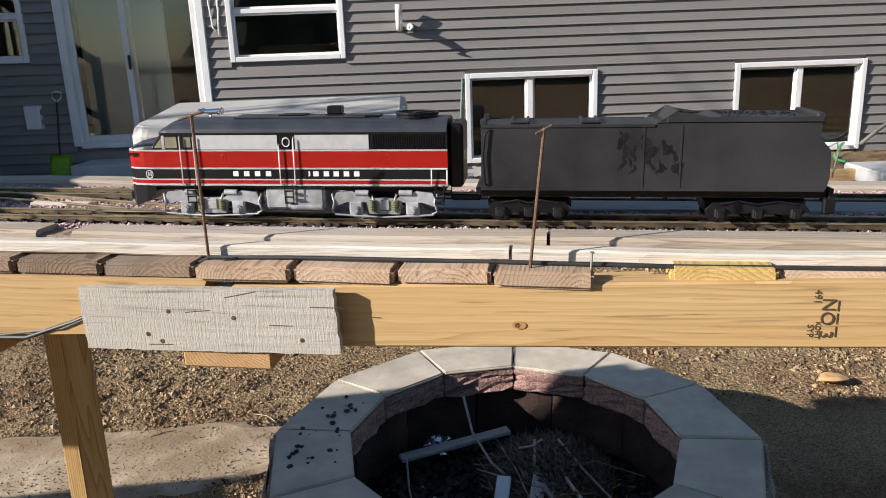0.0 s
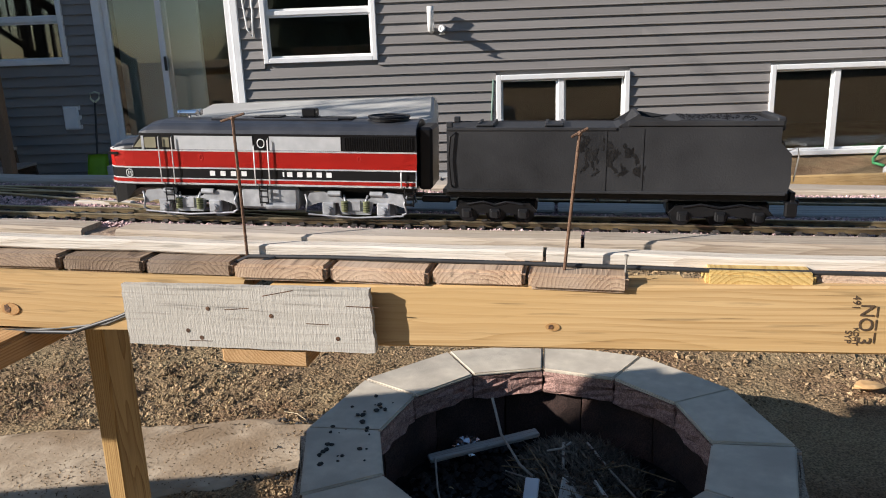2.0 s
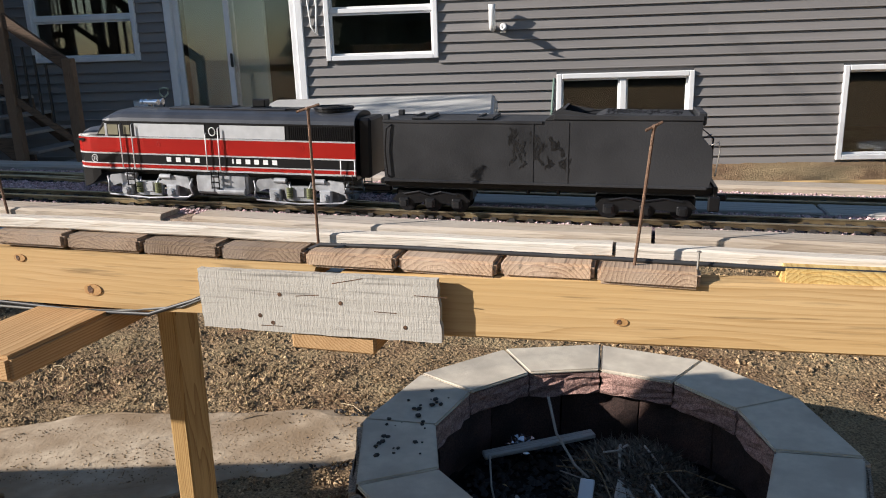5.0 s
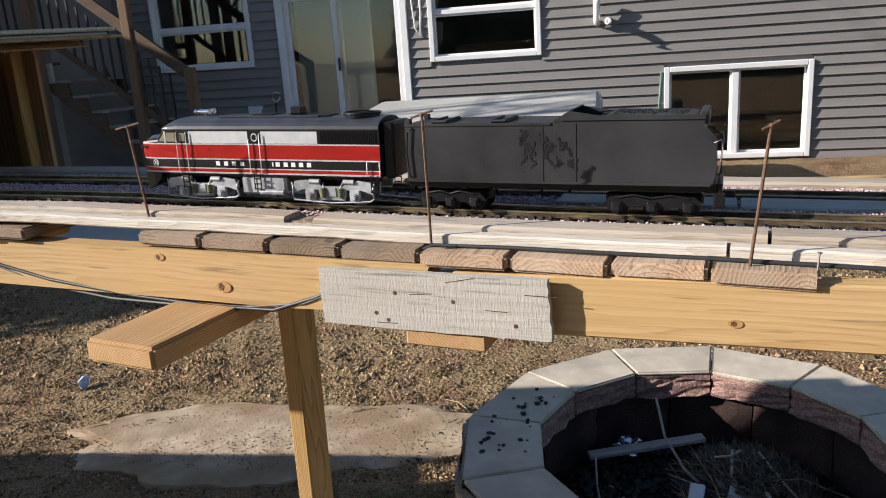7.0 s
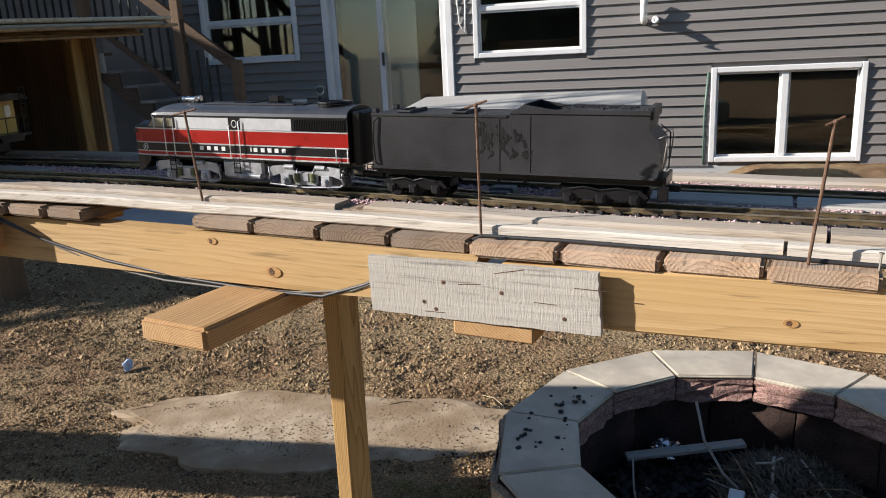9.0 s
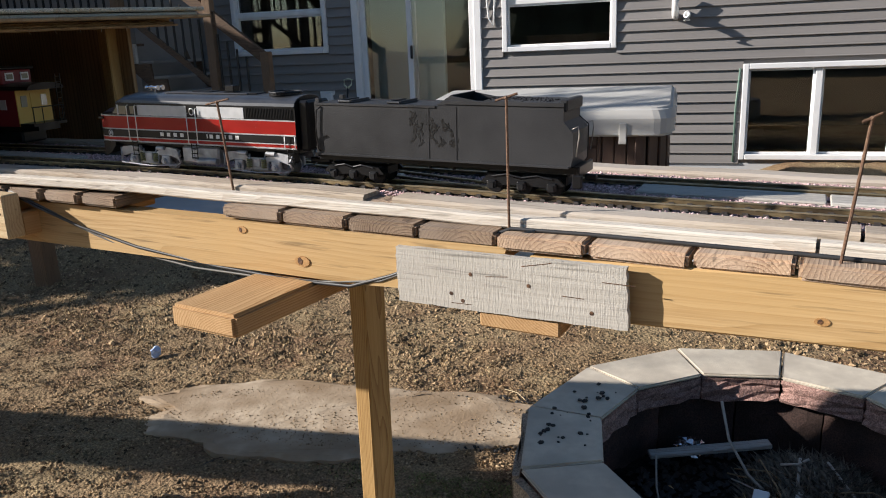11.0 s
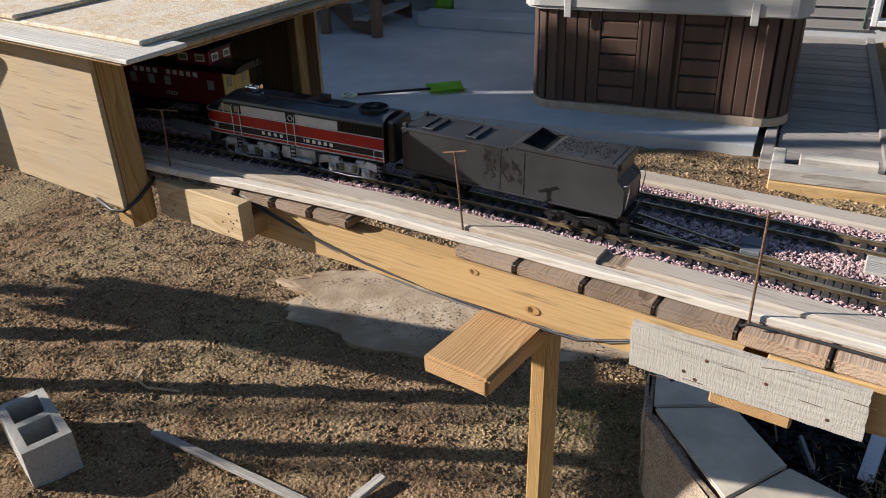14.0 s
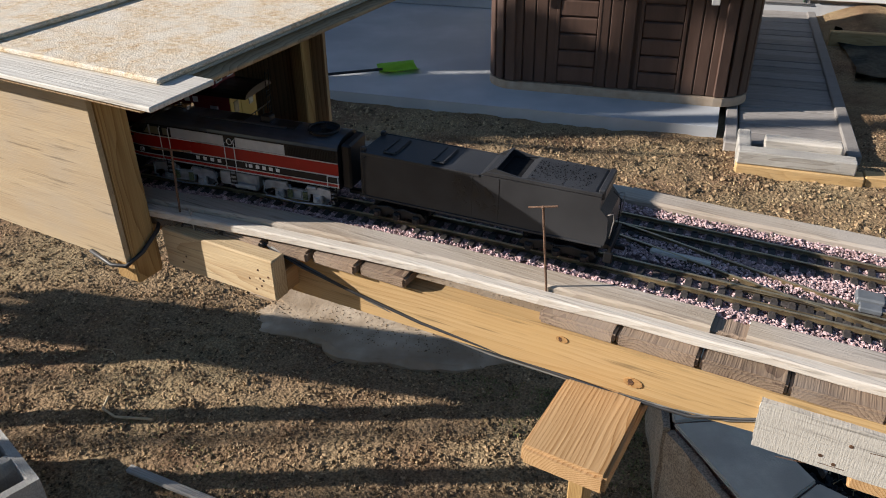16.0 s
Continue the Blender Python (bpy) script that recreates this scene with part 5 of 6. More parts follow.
# ---- shed over the line ----
def shed():
    s = thing("train_shed", "plywood shed over the line with a flat sheet roof", "shed", DK)
    part("near_wall", box(-2.10, -1.400, -0.362, -0.350, -0.075, 0.300, 0.001), PLY_X, s, "water-stained plywood wall")
    part("near_post", box(-1.452, -1.392, -0.3495, -0.285, -0.13, 0.298, 0.004), PINE_Z, s)
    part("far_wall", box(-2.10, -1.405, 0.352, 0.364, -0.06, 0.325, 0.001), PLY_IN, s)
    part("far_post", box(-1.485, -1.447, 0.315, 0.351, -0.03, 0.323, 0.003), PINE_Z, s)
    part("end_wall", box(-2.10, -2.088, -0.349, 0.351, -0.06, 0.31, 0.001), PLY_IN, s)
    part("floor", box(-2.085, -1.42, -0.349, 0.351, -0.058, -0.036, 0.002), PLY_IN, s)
    def sheet(q, mat, name="roof_sheet", b=0.002, label=""):
        ob = part(name, box(*q, b), mat, s, label)
        ob.matrix_local = pose(0, -0.43, 0.315, 1.7) @ pose(0, 0.43, 0)
        return ob
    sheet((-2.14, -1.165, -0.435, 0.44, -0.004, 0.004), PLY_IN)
    sheet((-2.14, -1.135, -0.442, -0.30, 0.0045, 0.014), ROOF_EDGE, "roof_board", 0.002, "weathered white roof edge board")
    sheet((-2.14, -1.205, -0.299, 0.43, 0.0045, 0.012), ROOF_EDGE, "roof_board")
    sheet((-1.75, -1.195, -0.365, 0.45, 0.0145, 0.025), OSB, "roof_sheet", 0.003, "gritty sand-coloured roof sheet")
    sheet((-2.14, -1.64, -0.372, 0.45, 0.0255, 0.036), OSB, "roof_sheet", 0.003, "gritty sand-coloured roof sheet")
    for k in range(3):
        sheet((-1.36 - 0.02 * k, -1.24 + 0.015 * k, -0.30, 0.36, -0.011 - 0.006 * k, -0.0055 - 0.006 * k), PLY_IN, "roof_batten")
    rng = random.Random(2)
    for k in range(9):
        v = -0.3 + 0.07 * k
        part("nail_tip", rod((-1.30 + rng.uniform(-0.02, 0.02), v, 0.285 + 0.03 * (v + 0.43)), (-1.30, v, 0.30 + 0.03 * (v + 0.43)), 0.001, seg=5), NAIL, s)
    part("strap", tube([(-1.50, -0.366, -0.07), (-1.44, -0.37, -0.085), (-1.40, -0.365, -0.08), (-1.385, -0.33, -0.06), (-1.383, -0.285, -0.03), (-1.40, -0.26, -0.02)], 0.0045), CABLE, s, "black cable tied round the post", smooth=True)


shed()


def shade_shed_bay(m, length, label):
    s = thing("train_shed", label, "shed", m)
    part("near_wall", box(-length, 0, -0.432, -0.420, -0.075, 0.300), PLY_X, s)
    part("far_wall", box(-length, 0, 0.34, 0.352, -0.06, 0.325), PLY_X, s)
    part("roof_sheet", box(-length - 0.05, 0.0, -0.48, 0.41, 0.326, 0.346), OSB, s)
    part("floor", box(-length, 0, -0.419, 0.339, -0.10, -0.06), PLY_IN, s)
    for u in (-length + 0.1,):
        for v in (-0.17, 0.20):
            part("leg", box(u - 0.04, u + 0.04, v - 0.02, v + 0.06, -1.55, -0.10, 0.004), PINE_Z, s)


# unseen bay, added so that its shadow falls over the fire pit
shade_shed_bay(DK @ pose(-2.15, -0.04, 0, 0, 0, 19), 1.7, "unseen plywood bay added to shade the fire pit")
# unseen run of bench, added to lay a shadow band across the soil
shade_bench = thing("railway_bench", "unseen timber bench added to cast a shadow band", "bench", pose(-4.1, 1.48, 1.50, 0, 0, 6))
part("deck", box(-3.0, -0.02, -0.13, 0.26, -0.06, -0.02, 0.004), PINE_X, shade_bench)
for v in (-0.09, 0.22):
    part("side_beam", box(-3.0, -0.02, v - 0.019, v + 0.019, -0.15, -0.061, 0.003), PINE_X, shade_bench)
    part("curb_timber", box(-3.0, -0.02, v - 0.02, v + 0.02, -0.0195, 0.02, 0.004), LOG_X, shade_bench)
for u in (-2.7, -0.9):
    part("leg", box(u - 0.04, u + 0.04, 0.10, 0.19, -1.52, -0.061, 0.004), PINE_Z, shade_bench)
post = thing("yard_post", "short dark timber post standing in the soil", "post", pose(-5.1, 4.45, -0.05))
part("post_body", box(-0.07, 0.07, -0.07, 0.07, 0, 0.95, 0.008), STAIR_Z, post)


# ---- the train ----
HALF = 0.048


def shell(sections, bm=None):
    """Skins closed outlines (y, z) placed along x."""
    bm = bm or bmesh.new()
    rings = [[bm.verts.new((x, y, z)) for y, z in o] for x, o in sections]
    for a, b in zip(rings, rings[1:]):
        n = len(a)
        for k in range(n):
            bm.faces.new((a[k], a[(k + 1) % n], b[(k + 1) % n], b[k]))
    bm.faces.new(rings[0][::-1])
    bm.faces.new(rings[-1])
    bmesh.ops.recalc_face_normals(bm, faces=bm.faces[:])
    return bm


def car_outline(w, z0, zs, zt, n=8):
    """Flat sides to zs, then a rounded roof up to zt."""
    o = [(-w, z0), (w, z0), (w, zs)]
    for k in range(1, n):
        a = math.pi * k / n
        o.append((w * math.cos(a) * (1 - 0.02 * math.sin(a)), zs + (zt - zs) * math.sin(a) ** 0.8))
    o.append((-w, zs))
    return o


def wheel_disc(bm, x, y, z, r, t):
    join(bm, rod((x, y - t / 2, z), (x, y + t / 2, z), r, seg=20))
    join(bm, rod((x, y - t / 2 - 0.002, z), (x, y + t / 2 + 0.002, z), r * 0.35, seg=12))


WHEELS = []


def wheelset(parent, x, r, mat):
    bm = bmesh.new()
    for y in (-0.0225, 0.0225):
        wheel_disc(bm, 0, y, 0, r, 0.006)
        join(bm, rod((0, y * 0.86 - 0.001, 0), (0, y * 0.86 + 0.001, 0), r * 1.12, seg=20))
    rod((0, -0.036, 0), (0, 0.036, 0), 0.0025, bm)
    box(-0.0012, 0.0012, -0.0268, -0.0258, -r * 0.8, r * 0.8, bm=bm)
    ob = part("wheelset", bm, mat, parent)
    ob.location = (x, 0, r)
    WHEELS.append((ob, x, r))


def loco_truck(loco, x0, x1):
    t = part("truck", box(x0 + 0.02, x1 - 0.02, -0.018, 0.018, 0.020, 0.046, 0.003), LOCO_BLACK, loco, "light grey cast truck with springs")
    cx = (x0 + x1) / 2
    for s in (-1, 1):
        y = s * 0.040
        bm = bmesh.new()
        o = [(x0, 0.030), (x0 + 0.006, 0.044), (x0 + 0.030, 0.047), (x0 + 0.045, 0.040), (cx - 0.025, 0.040), (cx - 0.020, 0.036), (cx + 0.020, 0.036), (cx + 0.025, 0.040), (x1 - 0.045, 0.040),
             (x1 - 0.030, 0.047), (x1 - 0.006, 0.044), (x1, 0.030), (x1 - 0.004, 0.024), (x1 - 0.022, 0.030), (x1 - 0.052, 0.030), (x1 - 0.056, 0.012), (x0 + 0.056, 0.012), (x0 + 0.052, 0.030), (x0 + 0.022, 0.030), (x0 + 0.004, 0.024)]
        prism(o, y - 0.003, y + 0.003, bm)
        part("side_frame", bm, TRUCK_GREY, t)
        for x in (x0 + 0.036, x1 - 0.036):
            bm = box(x - 0.010, x + 0.010, y + s * 0.001 - 0.004, y + s * 0.001 + 0.005, 0.010, 0.031, 0.002)
            join(bm, rod((x, y + s * 0.004, 0.019), (x, y + s * 0.010, 0.019), 0.0062, seg=14))
            part("axle_box", bm, TRUCK_GREY, t)
            part("bearing_cap", rod((x, y + s * 0.0095, 0.019), (x, y + s * 0.012, 0.019), 0.0042, seg=12), TRUCK_GREY, t)
        for x in (cx - 0.017, cx + 0.017):
            bm = bmesh.new()
            for k in range(5):
                rod((x, y + s * 0.005, 0.017 + 0.0035 * k), (x, y + s * 0.005, 0.0195 + 0.0035 * k), 0.0052, bm, 12)
            part("spring", bm, SPRING, t)
        part("bolster", box(cx - 0.008, cx + 0.008, y + s * 0.002 - 0.003, y + s * 0.002 + 0.004, 0.018, 0.034, 0.001), TRUCK_GREY, t)
        for x in (x0 - 0.001, x1 + 0.001, x0 + 0.060, x1 - 0.060):
            part("brake_hanger", tube([(x, y, 0.042), (x + (0.004 if x < cx else -0.004), y + s * 0.004, 0.030), (x, y + s * 0.002, 0.016), (x + (0.008 if x < cx else -0.008), y, 0.012)], 0.0019, 6), TRUCK_GREY, t, smooth=True)
        part("brake_cylinder", rod((x0 + 0.036, y + s * 0.003, 0.0445), (x0 + 0.056, y + s * 0.003, 0.0445), 0.0042, seg=12), TRUCK_GREY, t)
        part("brake_cylinder", rod((x1 - 0.036, y + s * 0.003, 0.0445), (x1 - 0.056, y + s * 0.003, 0.0445), 0.0042, seg=12), TRUCK_GREY, t)
        part("brake_beam", tube([(x0 + 0.004, y + s * 0.006, 0.012), (cx, y + s * 0.007, 0.008), (x1 - 0.004, y + s * 0.006, 0.012)], 0.0015, 6), TRUCK_GREY, t)
    for x in (x0 + 0.036, x1 - 0.036):
        wheelset(loco, x, 0.0155, TRUCK_GREY)


def locomotive():
    L = thing("locomotive", "red, black and silver model diesel locomotive on the track", "model locomotive", DK)
    X0, X1 = -0.255, 0.240
    # main body with its nose
    secs = []
    for x, w, zs, zt in ((-0.258, 0.026, 0.095, 0.104), (-0.254, 0.035, 0.103, 0.113), (-0.243, 0.0435, 0.108, 0.118), (-0.225, 0.047, 0.111, 0.121), (-0.2105, 0.048, 0.112, 0.122),
                         (-0.2095, 0.048, 0.1125, 0.1225), (-0.196, 0.048, 0.131, 0.143), (-0.185, 0.048, 0.133, 0.150), (-0.165, 0.048, 0.133, 0.1535), (X1, 0.048, 0.133, 0.1535)):
        secs.append((x, car_outline(w, 0.0535, zs, zt, 12)))
    part("body", shell(secs), LOCO_BLACK, L, "black enamelled carbody")
    # roof skin: a dusty sheet over the curved top
    secs = []
    for x, zt in ((-0.197, 0.1425), (-0.185, 0.1502), (-0.165, 0.1540), (X1 - 0.001, 0.1540)):
        o = [(HALF + 0.0006, 0.134)]
        for k in range(1, 12):
            a = math.pi * k / 12
            o.append(((HALF + 0.0006) * math.cos(a), 0.1335 + (zt - 0.1330) * math.sin(a) ** 0.8))
        o += [(-HALF - 0.0006, 0.134)] + [((HALF - 0.002) * math.cos(math.pi * (12 - k) / 12), 0.1325 + (zt - 0.1342) * math.sin(math.pi * k / 12) ** 0.8) for k in range(0, 13)]
        secs.append((x, o))
    part("roof", shell(secs), LOCO_ROOF, L, "dusty black roof", smooth=False)
    # colour bands: thin skins that wrap the side and the nose
    def nose_half(x):
        return float(np.interp(x, [-0.258, -0.254, -0.243, -0.225, -0.2105, 1], [0.026, 0.035, 0.0435, 0.047, 0.048, 0.048]))
    def band(z0, z1, mat, name, x_end=X1, lift=0.0006, dip=0.0):
        bm = bmesh.new()
        xs = [x_end, -0.2105, -0.225, -0.234, -0.243, -0.249, -0.254, -0.2575]
        path = [(x, -nose_half(x) - lift) for x in xs] + [(-0.2588, -0.012), (-0.2588, 0.012)] + [(x, nose_half(x) + lift) for x in xs[::-1]]
        lo = [bm.verts.new((x, y, z0 - dip * max(0, -0.21 - x) / 0.05)) for x, y in path]
        hi = [bm.verts.new((x, y, z1 - dip * max(0, -0.21 - x) / 0.05)) for x, y in path]
        for k in range(len(path) - 1):
            bm.faces.new((lo[k], lo[k + 1], hi[k + 1], hi[k]))
        bmesh.ops.solidify(bm, geom=bm.faces[:], thickness=-0.0004)
        bmesh.ops.recalc_face_normals(bm, faces=bm.faces[:])
        part(name, bm, mat, L)
    band(0.0830, 0.1075, LOCO_RED, "red_band")
    band(0.1075, 0.1100, LOCO_WHITE, "white_line", lift=0.0009)
    band(0.0805, 0.0830, LOCO_WHITE, "white_line", lift=0.0009)
    band(0.0640, 0.0660, LOCO_WHITE, "white_line", lift=0.0009)
    band(0.0585, 0.0640, LOCO_RED, "red_band")
    band(0.0555, 0.0585, LOCO_WHITE, "white_line", lift=0.0009)
    part("nose_lid", shell([(-0.254, [(-0.033, 0.1045), (0.033, 0.1045), (0.020, 0.114), (-0.020, 0.114)]), (-0.235, [(-0.044, 0.1105), (0.044, 0.1105), (0.028, 0.1215), (-0.028, 0.1215)]),
                            (-0.211, [(-0.047, 0.1120), (0.047, 0.1120), (0.030, 0.1245), (-0.030, 0.1245)])]), LOCO_ROOF, L, "grey-black nose hood")
    for s in (-1, 1):
        y = s * (HALF + 0.0008)
        y2 = y + s * 0.0008

        def plate(name, x0, x1, z0, z1, mat, d=0.0008, label="", b=0.0):
            a, c = sorted((s * HALF, s * (HALF + d)))
            return part(name, box(x0, x1, a, c, z0, z1, b), mat, L, label)
        plate("silver_panel", -0.139, -0.0135, 0.1105, 0.1315, LOCO_SILVER, 0.0010)
        plate("silver_panel", 0.0135, 0.1245, 0.1105, 0.1315, LOCO_SILVER, 0.0010)
        plate("rivet_strip", -0.196, 0.239, 0.1325, 0.1352, LOCO_BLACK, 0.0012)
        plate("cab_window", -0.190, -0.170, 0.1125, 0.1290, CAB_GLASS, 0.0007)
        part("quarter_window", prism([(-0.207, 0.113), (-0.193, 0.113), (-0.193, 0.129)], *sorted((s * HALF, s * (HALF + 0.0007)))), CAB_GLASS, L)
        plate("window_post", -0.1935, -0.1895, 0.1105, 0.131, TRUCK_GREY, 0.0012)
        plate("cab_door", -0.163, -0.144, 0.0555, 0.1325, LOCO_BLACK, 0.0004)
        plate("door_window", -0.159, -0.148, 0.1135, 0.1285, CAB_GLASS, 0.0011)
        plate("side_door", -0.0105, 0.0105, 0.0555, 0.1325, LOCO_BLACK, 0.0004)
        part("porthole", tube([(0.0055 * math.cos(a), y2, 0.121 + 0.0065 * math.sin(a)) for a in [2 * math.pi * k / 16 for k in range(17)]], 0.0009, 6), LOCO_WHITE, L, smooth=True)
        part("porthole_glass", rod((0, y - s * 0.001, 0.121), (0, y + s * 0.0004, 0.121), 0.0055, seg=16), LOCO_BLACK, L)
        # grille
        plate("grille_backing", 0.129, 0.236, 0.1105, 0.1315, LOCO_BLACK, 0.0004)
        for k in range(30):
            plate("grille_slat", 0.1305 + 0.0035 * k, 0.1318 + 0.0035 * k, 0.1115, 0.1308, LOCO_BLACK, 0.0018)
        # handrails and ladders
        for x, z0, z1 in ((-0.164, 0.058, 0.131), (-0.1425, 0.058, 0.131), (-0.011, 0.058, 0.118), (0.0115, 0.058, 0.128), (0.2165, 0.056, 0.082), (0.2395, 0.056, 0.082)):
            part("handrail", tube([(x, y, z0), (x, y + s * 0.004, z0 + 0.002), (x, y + s * 0.004, z1 - 0.002), (x, y, z1)], 0.0009, 6), LOCO_WHITE, L, smooth=True)
        part("handrail", tube([(0.2165, y + s * 0.004, 0.082), (0.2395, y + s * 0.004, 0.082)], 0.0009, 6), LOCO_WHITE, L)
        for x in (-0.153, 0.0, 0.228):
            bm = bmesh.new()
            for dx in (-0.0065, 0.0065):
                rod((x + dx, y + s * 0.002, 0.028), (x + dx, y + s * 0.002, 0.058), 0.0009, bm, 6)
            for z in (0.030, 0.039, 0.048):
                box(x - 0.0065, x + 0.0065, min(y, y + s * 0.005), max(y, y + s * 0.005), z - 0.0008, z + 0.0008, bm=bm)
            part("ladder", bm, LOCO_BLACK, L)
        for x in (-0.098, 0.152):
            part("emblem_ring", tube([(x + 0.0028 * math.cos(a), y + s * 0.0002, 0.0985 + 0.0042 * math.sin(a)) for a in [2 * math.pi * k / 12 for k in range(13)]], 0.0005, 5), LOCO_RED, L)
        part("herald", tube([(-0.2185 + 0.0055 * math.cos(a), s * (nose_half(-0.2185) + 0.0014), 0.0725 + 0.0060 * math.sin(a)) for a in [2 * math.pi * k / 16 for k in range(17)]], 0.0006, 6), LOCO_WHITE, L)
        bm = bmesh.new()
        for dx in (-0.0022, 0.0014):
            box(-0.2185 + dx, -0.2175 + dx, *sorted((s * nose_half(-0.2185), s * (nose_half(-0.2185) + 0.0014))), 0.0695, 0.0755, bm=bm)
        part("herald_bars", bm, LOCO_WHITE, L)
        # lettering as plain blocks, one a letter
        for k, x in enumerate([-0.0815, -0.0645, -0.0475, -0.0305, 0.0295, 0.0425, 0.0585, 0.0735, 0.0890, 0.1045]):
            xx = x if s < 0 else -x + 0.02
            w = 0.0024 if k == 4 else 0.0082
            plate("letter_block", xx - w / 2 + (0.003 if k == 4 else 0), xx + w / 2 + (0.003 if k == 4 else 0), 0.0700, 0.0775, LOCO_WHITE, 0.0006)
        plate("number_board", -0.2500, -0.2360, 0.1010, 0.1050, LOCO_BLACK, -0.0022, "black number board")
    part("front_skirt", shell([(-0.2575, [(-0.030, 0.022), (0.030, 0.022), (0.030, 0.0535), (-0.030, 0.0535)]), (-0.248, [(-0.042, 0.022), (0.042, 0.022), (0.042, 0.0535), (-0.042, 0.0535)]),
                               (-0.228, [(-0.046, 0.030), (0.046, 0.030), (0.046, 0.0535), (-0.046, 0.0535)]), (-0.212, [(-0.046, 0.046), (0.046, 0.046), (0.046, 0.0535), (-0.046, 0.0535)])]), LOCO_BLACK, L)
    part("underframe", box(-0.235, 0.236, -0.034, 0.034, 0.046, 0.0535, 0.001), LOCO_BLACK, L)
    tank = part("fuel_tank", box(-0.040, 0.052, -0.043, 0.043, 0.0175, 0.052, 0.004), TRUCK_GREY, L, "light grey fuel tank")
    for s in (-1, 1):
        part("air_reservoir", rod((0.002, s * 0.046, 0.0235), (0.050, s * 0.046, 0.0235), 0.0058, seg=14), TRUCK_GREY, tank)
        part("tank_panel", box(-0.036, -0.008, *sorted((s * 0.043, s * 0.0442)), 0.022, 0.048), TRUCK_GREY, tank)
    loco_truck(L, -0.203, -0.048)
    loco_truck(L, 0.064, 0.222)
    part("gangway", box(X1 + 0.0005, 0.262, -0.038, 0.038, 0.052, 0.146, 0.004), LOCO_BLACK, L, "black rear gangway bellows")
    part("rear_coupler", box(0.240, 0.285, -0.006, 0.006, 0.026, 0.036, 0.002), LOCO_BLACK, L)
    part("front_coupler", box(-0.278, -0.255, -0.007, 0.007, 0.026, 0.038, 0.003), LOCO_BLACK, L)
    # roof fittings
    horn = bmesh.new()
    for dy in (-0.007, 0.007):
        rod((-0.148, dy, 0.163), (-0.118, dy, 0.163), 0.0022, horn, 12, 0.0042)
        rod((-0.118, dy, 0.163), (-0.1165, dy, 0.163), 0.0055, horn, 14)
        rod((-0.149, dy, 0.163), (-0.145, dy, 0.163), 0.004, horn, 12)
    rod((-0.133, -0.009, 0.1595), (-0.133, 0.009, 0.1595), 0.0014, horn, 8)
    rod((-0.133, 0, 0.152), (-0.133, 0, 0.160), 0.002, horn, 8)
    part("horn", horn, CHROME, L, "chrome twin horn", smooth=False)
    part("roof_walk", box(-0.09, 0.115, -0.020, 0.020, 0.1530, 0.1562, 0.001), LOCO_ROOF, L)
    st = box(0.052, 0.078, -0.012, 0.012, 0.1560, 0.1580, 0.001)
    box(0.054, 0.076, -0.010, 0.010, 0.158, 0.170, 0.0015, st)
    part("exhaust_stack", st, LOCO_BLACK, L)
    ring = [(0.190 + 0.031 * math.cos(2 * math.pi * k / 24), 0.031 * math.sin(2 * math.pi * k / 24), 0.1585) for k in range(25)]
    fan = part("roof_fan", rod((0.190, 0, 0.1525), (0.190, 0, 0.1560), 0.031, seg=24), LOCO_BLACK, L, "round black radiator fan guard")
    part("guard_ring", tube(ring, 0.0022, 6), LOCO_BLACK, fan)
    part("hub", rod((0.190, 0, 0.156), (0.190, 0, 0.1600), 0.007, seg=14), LOCO_BLACK, fan)
    for k in range(12):
        a = math.pi * k / 12
        part("spoke", rod((0.190 + 0.030 * math.cos(a), 0.030 * math.sin(a), 0.1580), (0.190 - 0.030 * math.cos(a), -0.030 * math.sin(a), 0.1580), 0.0007, seg=5), LOCO_BLACK, fan)
    part("hatch", box(-0.02, 0.02, -0.018, 0.018, 0.1563, 0.1580, 0.0008), LOCO_BLACK, L)
    part("hatch", box(0.085, 0.135, -0.016, 0.016, 0.1540, 0.1566, 0.0008), LOCO_BLACK, L)
    return L


def tender_truck(T, x0, x1):
    t = part("truck", box(x0, x1, -0.018, 0.018, 0.016, 0.034, 0.003), LOCO_BLACK, T, "black six-wheel truck")
    xs = [x0 + 0.020, (x0 + x1) / 2, x1 - 0.020]
    for s in (-1, 1):
        y = s * 0.037
        part("side_frame", prism([(x0, 0.020), (x0 + 0.010, 0.031), (xs[0] + 0.02, 0.033), (xs[1], 0.026), (xs[2] - 0.02, 0.033), (x1 - 0.010, 0.031), (x1, 0.020), (xs[2], 0.014), (xs[1], 0.018), (xs[0], 0.014)], y - 0.003, y + 0.003), LOCO_BLACK, t)
        for x in xs:
            bm = box(x - 0.008, x + 0.008, min(y, y + s * 0.008), max(y, y + s * 0.008), 0.010, 0.024, 0.002)
            box(x - 0.005, x + 0.005, min(y, y + s * 0.0105), max(y, y + s * 0.0105), 0.010, 0.021, 0.001, bm)
            part("axle_box", bm, TENDER_GEAR, t)
        part("leaf_spring", tube([(xs[0], y + s * 0.004, 0.030), (xs[0] + 0.025, y + s * 0.004, 0.0345), (xs[1], y + s * 0.004, 0.030), (xs[2] - 0.025, y + s * 0.004, 0.0345), (xs[2], y + s * 0.004, 0.030)], 0.0016, 6), TENDER_GEAR, t)
    for x in xs:
        wheelset(T, x, 0.0145, LOCO_BLACK)


